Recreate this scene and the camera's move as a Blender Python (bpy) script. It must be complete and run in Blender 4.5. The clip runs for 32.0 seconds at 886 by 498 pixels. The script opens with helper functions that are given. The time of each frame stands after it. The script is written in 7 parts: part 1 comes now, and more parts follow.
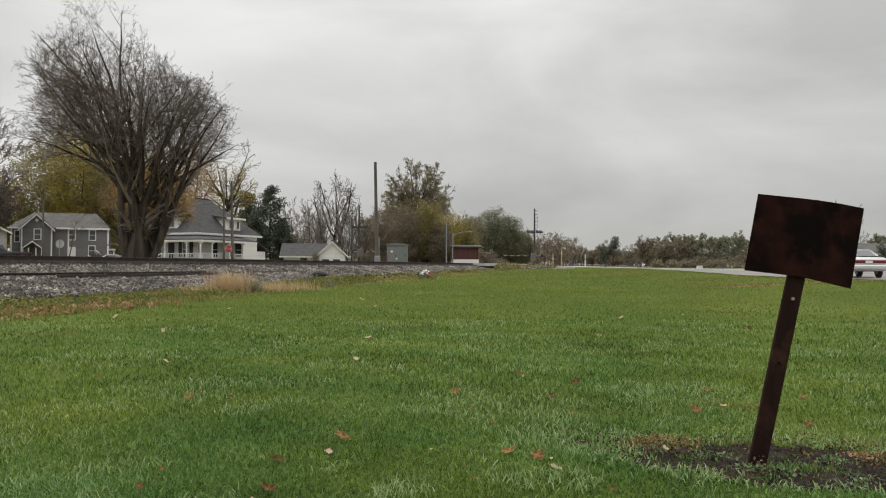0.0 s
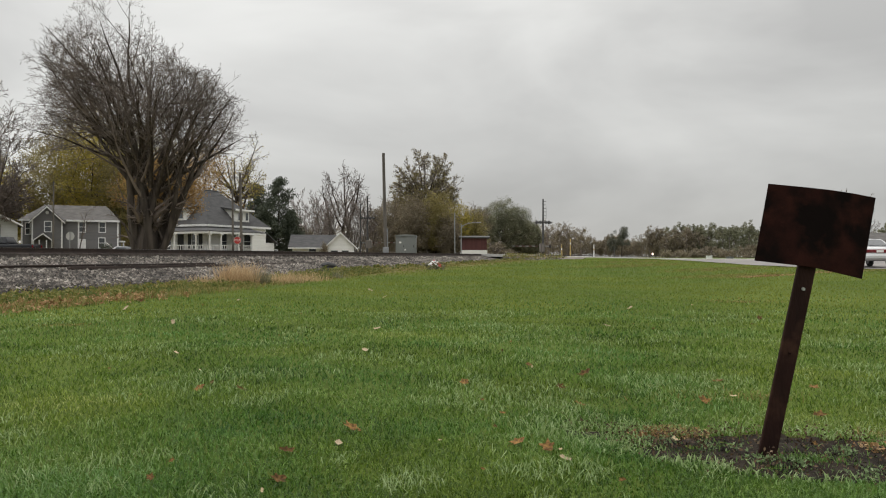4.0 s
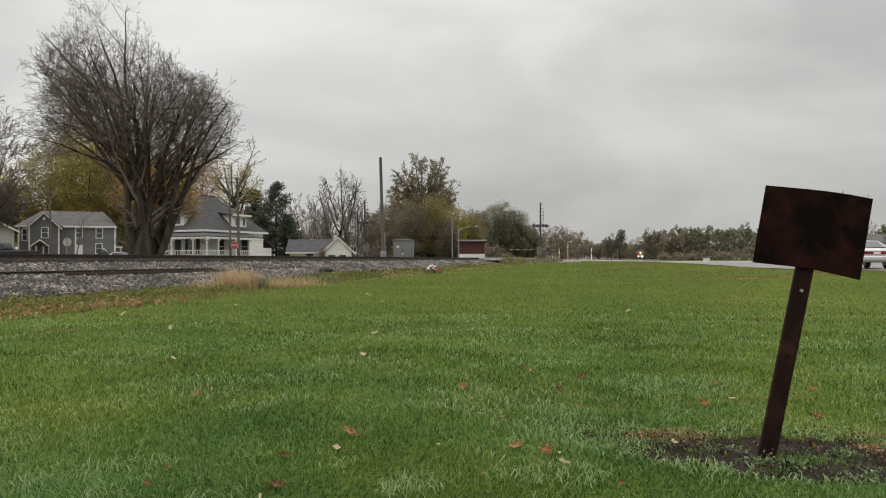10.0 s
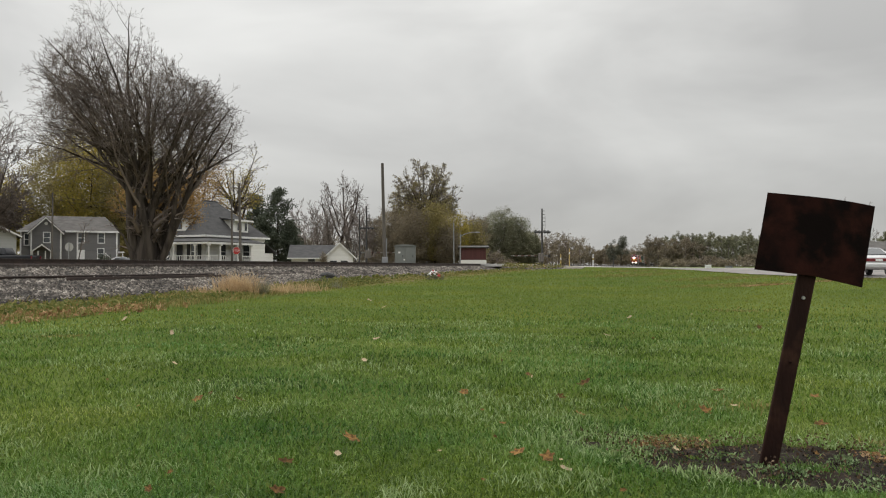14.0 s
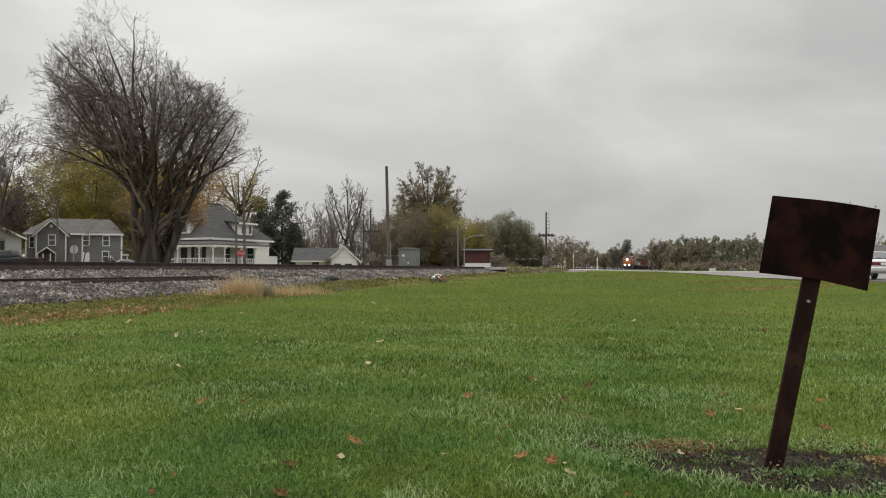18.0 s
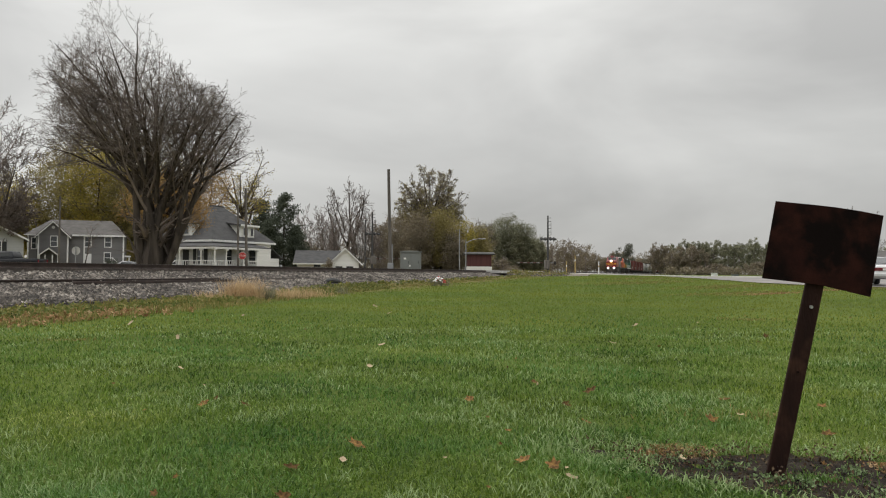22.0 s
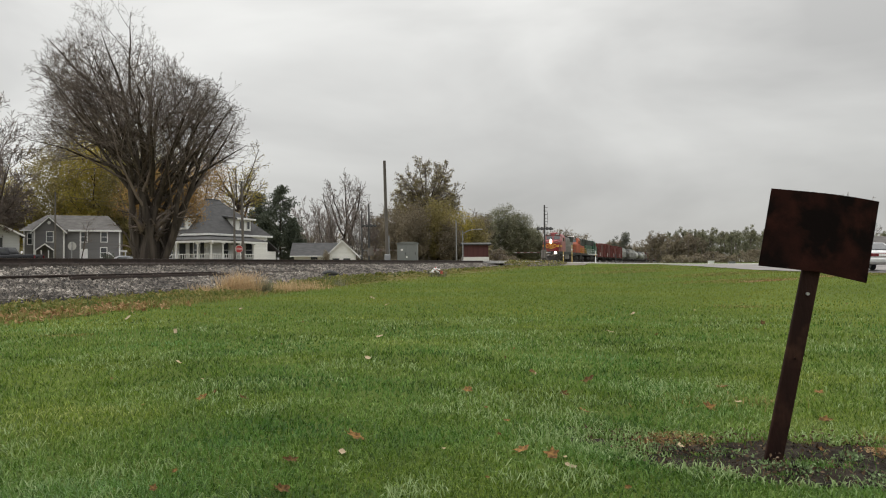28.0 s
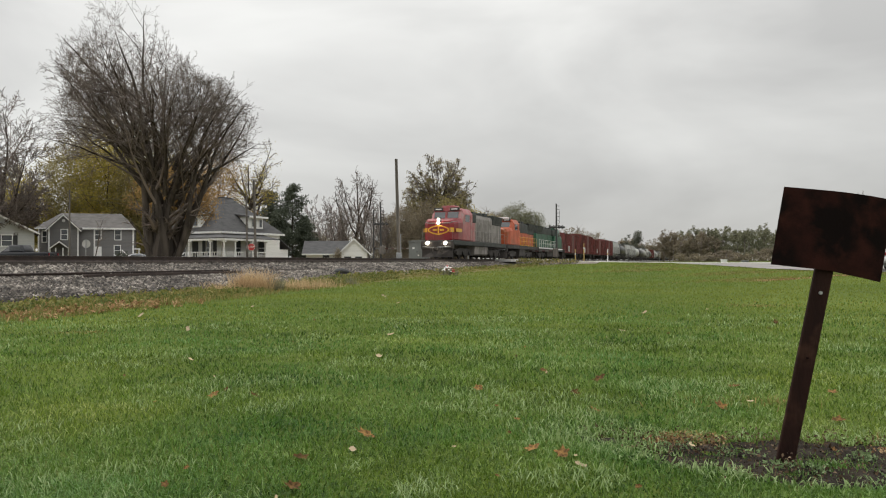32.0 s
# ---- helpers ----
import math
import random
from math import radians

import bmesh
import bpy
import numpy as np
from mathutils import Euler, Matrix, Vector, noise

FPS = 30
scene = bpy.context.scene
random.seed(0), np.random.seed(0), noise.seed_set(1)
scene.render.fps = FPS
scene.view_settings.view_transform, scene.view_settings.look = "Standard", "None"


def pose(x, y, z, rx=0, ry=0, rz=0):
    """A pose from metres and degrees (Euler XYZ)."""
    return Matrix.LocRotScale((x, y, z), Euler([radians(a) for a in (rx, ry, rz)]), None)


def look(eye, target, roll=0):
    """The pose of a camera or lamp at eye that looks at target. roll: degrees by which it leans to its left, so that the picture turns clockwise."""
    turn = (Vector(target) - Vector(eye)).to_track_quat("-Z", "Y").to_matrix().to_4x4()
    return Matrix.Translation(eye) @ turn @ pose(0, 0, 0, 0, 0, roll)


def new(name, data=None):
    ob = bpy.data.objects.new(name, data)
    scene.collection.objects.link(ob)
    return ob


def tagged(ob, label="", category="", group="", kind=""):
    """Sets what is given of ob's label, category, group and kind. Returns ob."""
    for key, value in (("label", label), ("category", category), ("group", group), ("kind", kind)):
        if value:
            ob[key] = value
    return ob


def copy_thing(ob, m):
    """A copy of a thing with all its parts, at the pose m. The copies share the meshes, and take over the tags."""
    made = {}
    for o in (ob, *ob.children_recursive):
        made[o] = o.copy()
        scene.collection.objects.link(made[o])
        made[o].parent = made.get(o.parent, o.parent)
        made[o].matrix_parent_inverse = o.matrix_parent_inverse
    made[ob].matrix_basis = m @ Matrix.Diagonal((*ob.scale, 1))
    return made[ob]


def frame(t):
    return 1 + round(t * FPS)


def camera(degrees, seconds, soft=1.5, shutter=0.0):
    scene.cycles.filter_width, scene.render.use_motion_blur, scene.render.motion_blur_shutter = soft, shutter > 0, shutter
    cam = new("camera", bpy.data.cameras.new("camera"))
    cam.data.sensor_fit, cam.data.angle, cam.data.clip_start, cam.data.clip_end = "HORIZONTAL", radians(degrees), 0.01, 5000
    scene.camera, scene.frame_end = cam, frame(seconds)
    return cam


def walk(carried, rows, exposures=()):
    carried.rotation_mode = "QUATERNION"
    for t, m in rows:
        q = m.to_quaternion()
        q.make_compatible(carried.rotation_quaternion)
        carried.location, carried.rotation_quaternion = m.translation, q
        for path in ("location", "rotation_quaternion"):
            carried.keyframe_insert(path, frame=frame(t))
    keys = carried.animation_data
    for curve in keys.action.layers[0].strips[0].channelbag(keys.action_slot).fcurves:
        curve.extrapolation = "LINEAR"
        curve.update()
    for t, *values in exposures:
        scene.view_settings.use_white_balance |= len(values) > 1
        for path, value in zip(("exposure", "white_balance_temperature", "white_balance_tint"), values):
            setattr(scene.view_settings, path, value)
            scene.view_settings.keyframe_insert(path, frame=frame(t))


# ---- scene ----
SECONDS = 32.0
EYE = 1.12
cam = camera(58.5, SECONDS, soft=1.1)
walk(cam, [
    (0, pose(0.0006, -0.0199, EYE + 0.0010, 91.195, -0.293, -0.613)),
    (0.5, pose(0.0002, -0.0189, EYE + 0.0004, 91.125, -0.207, -0.625)),
    (1, pose(0.0005, -0.0173, EYE + 0.0004, 90.895, -0.228, -0.702)),
    (1.5, pose(0.0002, -0.0153, EYE + 0.0002, 90.813, -0.173, -0.758)),
    (2, pose(0.0003, -0.0111, EYE - 0.0003, 90.658, -0.197, -0.699)),
    (2.5, pose(0.0005, -0.0138, EYE + 0.0020, 90.389, -0.132, -0.497)),
    (3, pose(0.0013, -0.0111, EYE + 0.0021, 90.306, 0.160, -0.174)),
    (3.5, pose(0.0021, -0.0146, EYE + 0.0043, 90.379, -0.015, -0.124)),
    (5.5, pose(-0.0061, -0.0082, EYE + 0.0012, 90.880, -0.092, 0.375)),
    (6, pose(-0.0061, -0.0084, EYE + 0.0006, 90.866, -0.073, 0.495)),
    (6.5, pose(-0.0048, -0.0065, EYE - 0.0004, 90.687, 0.052, 0.504)),
    (7, pose(-0.0033, -0.0030, EYE - 0.0009, 90.552, 0.239, 0.321)),
    (7.5, pose(-0.0011, -0.0005, EYE - 0.0010, 90.559, 0.377, 0.129)),
    (8, pose(-0.0003, -0.0003, EYE - 0.0004, 90.667, 0.358, 0.020)),
    (8.5, pose(0.0012, -0.0017, EYE + 0.0003, 90.862, 0.239, 0.013)),
    (9, pose(0.0010, -0.0038, EYE + 0.0010, 91.035, 0.210, -0.063)),
    (9.5, pose(0.0015, -0.0042, EYE + 0.0011, 90.975, 0.162, -0.115)),
    (10, pose(0.0009, -0.0039, EYE + 0.0006, 90.817, 0.206, -0.170)),
    (10.5, pose(0.0025, 0.0010, EYE - 0.0006, 90.755, 0.202, -0.171)),
    (11, pose(0.0033, 0.0021, EYE - 0.0008, 90.741, 0.192, -0.292)),
    (11.5, pose(0.0043, 0.0032, EYE - 0.0014, 90.787, 0.214, -0.110)),
    (12, pose(0.0035, 0.0010, EYE - 0.0007, 90.928, 0.209, 0.013)),
    (12.5, pose(0.0021, 0.0006, EYE - 0.0005, 91.041, 0.108, 0.068)),
    (13, pose(0.0010, -0.0012, EYE + 0.0005, 91.064, 0.000, -0.000)),
    (13.5, pose(0.0004, -0.0038, EYE + 0.0020, 91.125, 0.034, -0.059)),
    (14, pose(-0.0002, -0.0049, EYE + 0.0025, 91.245, 0.048, -0.060)),
    (14.5, pose(-0.0007, -0.0054, EYE + 0.0030, 91.318, -0.085, -0.005)),
    (16.5, pose(-0.0024, -0.0054, EYE + 0.0015, 91.519, -0.083, 0.116)),
    (17, pose(-0.0009, -0.0036, EYE + 0.0009, 91.492, -0.117, 0.052)),
    (17.5, pose(0.0004, -0.0019, EYE + 0.0008, 91.502, -0.013, 0.156)),
    (18, pose(0.0010, -0.0021, EYE + 0.0005, 91.472, -0.041, 0.230)),
    (18.5, pose(-0.0008, -0.0049, EYE + 0.0007, 91.618, -0.145, 0.205)),
    (19, pose(-0.0039, -0.0075, EYE + 0.0011, 91.703, -0.271, 0.183)),
    (19.5, pose(-0.0054, -0.0075, EYE + 0.0014, 91.644, -0.363, 0.299)),
    (20, pose(-0.0058, -0.0068, EYE + 0.0020, 91.582, -0.377, 0.267)),
    (20.5, pose(-0.0061, -0.0069, EYE + 0.0016, 91.642, -0.319, 0.333)),
    (21, pose(-0.0070, -0.0087, EYE + 0.0023, 91.769, -0.377, 0.374)),
    (21.5, pose(-0.0070, -0.0075, EYE + 0.0035, 91.708, -0.404, 0.356)),
    (22, pose(-0.0073, -0.0059, EYE + 0.0037, 91.702, -0.346, 0.333)),
    (22.5, pose(-0.0059, -0.0023, EYE + 0.0032, 91.740, -0.369, 0.234)),
    (23, pose(-0.0065, -0.0040, EYE + 0.0031, 91.829, -0.303, 0.212)),
    (23.5, pose(-0.0048, -0.0068, EYE + 0.0040, 92.056, -0.199, 0.230)),
    (24, pose(-0.0045, -0.0117, EYE + 0.0048, 92.240, -0.152, 0.234)),
    (24.5, pose(-0.0042, -0.0125, EYE + 0.0042, 92.286, -0.149, 0.172)),
    (25, pose(-0.0051, -0.0104, EYE + 0.0031, 92.200, -0.250, 0.167)),
    (25.5, pose(-0.0058, -0.0086, EYE + 0.0023, 92.205, -0.326, 0.161)),
    (27.5, pose(-0.0025, -0.0010, EYE + 0.0067, 91.382, 0.395, 0.189)),
    (28, pose(-0.0046, -0.0018, EYE + 0.0062, 91.039, 0.346, 0.125)),
    (28.5, pose(-0.0053, -0.0007, EYE + 0.0063, 90.844, 0.211, 0.129)),
    (29, pose(-0.0058, -0.0010, EYE + 0.0068, 90.827, 0.234, 0.180)),
    (29.5, pose(-0.0037, -0.0019, EYE + 0.0068, 90.920, 0.247, 0.135)),
    (30, pose(-0.0025, -0.0032, EYE + 0.0073, 90.933, 0.052, 0.001)),
    (30.5, pose(-0.0016, -0.0063, EYE + 0.0058, 90.834, 0.024, -0.098)),
    (31, pose(-0.0006, -0.0046, EYE + 0.0055, 90.841, -0.039, -0.042)),
    (31.5, pose(0.0011, -0.0035, EYE + 0.0052, 90.822, 0.023, 0.289)),
    (32, pose(0.0023, -0.0008, EYE + 0.0054, 90.921, 0.244, 0.968)),
], exposures=((0, -0.03), (25.5, -0.06), (28, 0.02), (29, 0.08), (30, 0.10), (32, 0.10)))

# overcast sky: thin daylight behind a thick, uneven layer of cloud
SUN_UP, SUN_TURN = 40.0, -75.0  # height, and turn from straight ahead to the right
SUN_AT = (math.sin(radians(SUN_TURN)) * math.cos(radians(SUN_UP)), math.cos(radians(SUN_TURN)) * math.cos(radians(SUN_UP)), math.sin(radians(SUN_UP)))
world = bpy.data.worlds.new("overcast")
scene.world = world
world.use_nodes = True
wn, wl = world.node_tree.nodes, world.node_tree.links
sky = wn.new("ShaderNodeTexSky")
sky.sky_type, sky.sun_disc = "NISHITA", False
sky.sun_elevation, sky.sun_rotation = radians(SUN_UP), radians(SUN_TURN)
coord = wn.new("ShaderNodeTexCoord")
stretch = wn.new("ShaderNodeMapping")
stretch.inputs["Scale"].default_value = (1.0, 1.0, 2.6)
stretch.inputs["Rotation"].default_value = (0.0, radians(14), 0.0)
banks = wn.new("ShaderNodeTexNoise")
banks.inputs["Scale"].default_value = 2.1
banks.inputs["Detail"].default_value = 5.0
banks.inputs["Roughness"].default_value = 0.5
banks.inputs["Distortion"].default_value = 0.35
wl.new(coord.outputs["Generated"], stretch.inputs["Vector"])
wl.new(stretch.outputs["Vector"], banks.inputs["Vector"])
ramp = wn.new("ShaderNodeValToRGB")
ramp.color_ramp.elements[0].position, ramp.color_ramp.elements[0].color = 0.34, (0.44, 0.437, 0.425, 1)
ramp.color_ramp.elements[1].position, ramp.color_ramp.elements[1].color = 0.66, (0.655, 0.653, 0.632, 1)
wl.new(banks.outputs["Fac"], ramp.inputs["Fac"])
split = wn.new("ShaderNodeSeparateXYZ")
wl.new(coord.outputs["Generated"], split.inputs[0])
square = wn.new("ShaderNodeMath")  # an overcast sky is brightest at the zenith
square.operation = "MULTIPLY"
wl.new(split.outputs["Z"], square.inputs[0])
wl.new(split.outputs["Z"], square.inputs[1])
rise = wn.new("ShaderNodeMath")
rise.operation = "MULTIPLY_ADD"
rise.inputs[1].default_value, rise.inputs[2].default_value = 3.1, 1.02
wl.new(square.outputs[0], rise.inputs[0])
toward = wn.new("ShaderNodeVectorMath")  # the cloud is brighter on the side of the hidden sun
toward.operation = "DOT_PRODUCT"
toward.inputs[1].default_value = SUN_AT
wl.new(coord.outputs["Generated"], toward.inputs[0])
side = wn.new("ShaderNodeMapRange")
side.inputs["From Min"].default_value, side.inputs["From Max"].default_value = -1.0, 1.0
side.inputs["To Min"].default_value, side.inputs["To Max"].default_value = 0.85, 1.17
wl.new(toward.outputs["Value"], side.inputs["Value"])
both = wn.new("ShaderNodeMath")
both.operation = "MULTIPLY"
wl.new(rise.outputs[0], both.inputs[0])
wl.new(side.outputs["Result"], both.inputs[1])
glow = wn.new("ShaderNodeVectorMath")
glow.operation = "SCALE"
wl.new(ramp.outputs["Color"], glow.inputs[0])
wl.new(both.outputs[0], glow.inputs["Scale"])
dim = wn.new("ShaderNodeVectorMath")
dim.operation = "SCALE"
dim.inputs["Scale"].default_value = 0.1
wl.new(sky.outputs["Color"], dim.inputs[0])
cover = wn.new("ShaderNodeMix")
cover.data_type = "RGBA"
cover.inputs["Factor"].default_value = 0.95
wl.new(dim.outputs["Vector"], cover.inputs["A"])
wl.new(glow.outputs["Vector"], cover.inputs["B"])
wl.new(cover.outputs["Result"], wn["Background"].inputs["Color"])
wn["Background"].inputs["Strength"].default_value = 1.0
sun = new("sun", bpy.data.lights.new("sun", "SUN"))
sun.data.energy, sun.data.angle, sun.data.color = 0.7, radians(40), (1.0, 0.97, 0.93)
sun.matrix_basis = look(tuple(80 * v for v in SUN_AT), (0, 0, 0))


# ---- materials ----
def rgb(c):
    return (c[0], c[1], c[2], 1.0)


def mat(name, a, b=None, scale=1.5, rough=0.7, metal=0.0, bump=0.15, grain=25.0, stretch=(1, 1, 1), low=0.35, high=0.65,
        rand=0.0, island=0.0, emit=0.0, dirt=None, dirt_scale=0.8, spec=0.5, rough_var=0.12):
    m = bpy.data.materials.new(name)
    m.use_nodes = True
    n, l = m.node_tree.nodes, m.node_tree.links
    p = n["Principled BSDF"]
    p.inputs["Roughness"].default_value, p.inputs["Metallic"].default_value = rough, metal
    p.inputs["Specular IOR Level"].default_value = spec
    tc = n.new("ShaderNodeTexCoord")
    mp = n.new("ShaderNodeMapping")
    mp.inputs["Scale"].default_value = stretch
    l.new(tc.outputs["Object"], mp.inputs["Vector"])
    big = n.new("ShaderNodeTexNoise")
    big.inputs["Scale"].default_value, big.inputs["Detail"].default_value = scale, 6.0
    l.new(mp.outputs["Vector"], big.inputs["Vector"])
    fine = n.new("ShaderNodeTexNoise")
    fine.inputs["Scale"].default_value, fine.inputs["Detail"].default_value = grain, 3.0
    l.new(mp.outputs["Vector"], fine.inputs["Vector"])
    rp = n.new("ShaderNodeMapRange")
    rp.inputs["From Min"].default_value, rp.inputs["From Max"].default_value = low, high
    l.new(big.outputs["Fac"], rp.inputs["Value"])
    mix = n.new("ShaderNodeMix")
    mix.data_type = "RGBA"
    mix.inputs["A"].default_value = rgb(a)
    mix.inputs["B"].default_value = rgb(b or [x * 0.8 for x in a])
    l.new(rp.outputs["Result"], mix.inputs["Factor"])
    out = mix.outputs["Result"]
    if dirt:
        d = n.new("ShaderNodeTexNoise")
        d.inputs["Scale"].default_value, d.inputs["Detail"].default_value = dirt_scale, 8.0
        l.new(tc.outputs["Object"], d.inputs["Vector"])
        dr = n.new("ShaderNodeMapRange")
        dr.inputs["From Min"].default_value, dr.inputs["From Max"].default_value = 0.5, 0.72
        l.new(d.outputs["Fac"], dr.inputs["Value"])
        dm = n.new("ShaderNodeMix")
        dm.data_type = "RGBA"
        dm.inputs["B"].default_value = rgb(dirt)
        l.new(dr.outputs["Result"], dm.inputs["Factor"])
        l.new(out, dm.inputs["A"])
        out = dm.outputs["Result"]
    hs = n.new("ShaderNodeHueSaturation")
    val = n.new("ShaderNodeMapRange")
    val.inputs["To Min"].default_value, val.inputs["To Max"].default_value = 0.78, 1.22
    l.new(fine.outputs["Fac"], val.inputs["Value"])
    value = val.outputs["Result"]
    for amount, kind, socket in ((rand, "ShaderNodeObjectInfo", "Random"), (island, "ShaderNodeNewGeometry", "Random Per Island")):
        if amount:
            info = n.new(kind)
            r = n.new("ShaderNodeMapRange")
            r.inputs["To Min"].default_value, r.inputs["To Max"].default_value = 1 - amount, 1 + amount
            l.new(info.outputs[socket], r.inputs["Value"])
            mul = n.new("ShaderNodeMath")
            mul.operation = "MULTIPLY"
            l.new(value, mul.inputs[0])
            l.new(r.outputs["Result"], mul.inputs[1])
            value = mul.outputs[0]
    l.new(value, hs.inputs["Value"])
    l.new(out, hs.inputs["Color"])
    l.new(hs.outputs["Color"], p.inputs["Base Color"])
    rr = n.new("ShaderNodeMapRange")
    rr.inputs["To Min"].default_value, rr.inputs["To Max"].default_value = max(0.02, rough - rough_var), min(1, rough + rough_var)
    l.new(big.outputs["Fac"], rr.inputs["Value"])
    l.new(rr.outputs["Result"], p.inputs["Roughness"])
    if bump:
        bp = n.new("ShaderNodeBump")
        bp.inputs["Strength"].default_value, bp.inputs["Distance"].default_value = bump, 0.02
        l.new(fine.outputs["Fac"], bp.inputs["Height"])
        l.new(bp.outputs["Normal"], p.inputs["Normal"])
    if emit:
        p.inputs["Emission Color"].default_value = rgb(a)
        p.inputs["Emission Strength"].default_value = emit
    return m


def palette(name, colors, rough=0.75, spec=0.3, patch=0.6, through_light=0.0, hues=()):
    """Leaves and blades: a colour of its own for each island, out of a few, with patches over the whole."""
    m = bpy.data.materials.new(name)
    m.use_nodes = True
    n, l = m.node_tree.nodes, m.node_tree.links
    p = n["Principled BSDF"]
    p.inputs["Roughness"].default_value, p.inputs["Specular IOR Level"].default_value = rough, spec
    geo = n.new("ShaderNodeNewGeometry")
    tc = n.new("ShaderNodeTexCoord")
    nz = n.new("ShaderNodeTexNoise")
    nz.inputs["Scale"].default_value, nz.inputs["Detail"].default_value = patch, 4.0
    l.new(tc.outputs["Object"], nz.inputs["Vector"])
    add = n.new("ShaderNodeMath")
    add.operation = "MULTIPLY_ADD"
    add.inputs[1].default_value = 0.6
    l.new(geo.outputs["Random Per Island"], add.inputs[0])
    mr = n.new("ShaderNodeMapRange")
    mr.inputs["From Min"].default_value, mr.inputs["From Max"].default_value = 0.3, 0.7
    mr.inputs["To Max"].default_value = 0.4
    l.new(nz.outputs["Fac"], mr.inputs["Value"])
    l.new(mr.outputs["Result"], add.inputs[2])
    rp = n.new("ShaderNodeValToRGB")
    e = rp.color_ramp.elements
    e[0].color, e[1].color = rgb(colors[0]), rgb(colors[-1])
    for i, c in enumerate(colors[1:-1]):
        e.new((i + 1) / (len(colors) - 1)).color = rgb(c)
    l.new(add.outputs[0], rp.inputs["Fac"])
    out = rp.outputs["Color"]
    if hues:  # drifts of cooler and yellower growth
        n2 = n.new("ShaderNodeTexNoise")
        n2.inputs["Scale"].default_value, n2.inputs["Detail"].default_value = hues[0], 5.0
        l.new(tc.outputs["Object"], n2.inputs["Vector"])
        r2 = n.new("ShaderNodeMapRange")
        r2.inputs["From Min"].default_value, r2.inputs["From Max"].default_value = 0.36, 0.64
        l.new(n2.outputs["Fac"], r2.inputs["Value"])
        drift = n.new("ShaderNodeMix")
        drift.data_type = "RGBA"
        drift.inputs["A"].default_value, drift.inputs["B"].default_value = rgb(hues[1]), rgb(hues[2])
        l.new(r2.outputs["Result"], drift.inputs["Factor"])
        tint = n.new("ShaderNodeMix")
        tint.data_type, tint.blend_type = "RGBA", "MULTIPLY"
        tint.inputs["Factor"].default_value = 1.0
        l.new(out, tint.inputs["A"])
        l.new(drift.outputs["Result"], tint.inputs["B"])
        out = tint.outputs["Result"]
    l.new(out, p.inputs["Base Color"])
    if through_light:
        tr = n.new("ShaderNodeBsdfTranslucent")
        l.new(out, tr.inputs["Color"])
        ms = n.new("ShaderNodeMixShader")
        ms.inputs[0].default_value = through_light
        l.new(p.outputs[0], ms.inputs[1])
        l.new(tr.outputs[0], ms.inputs[2])
        l.new(ms.outputs[0], n["Material Output"].inputs["Surface"])
    return m


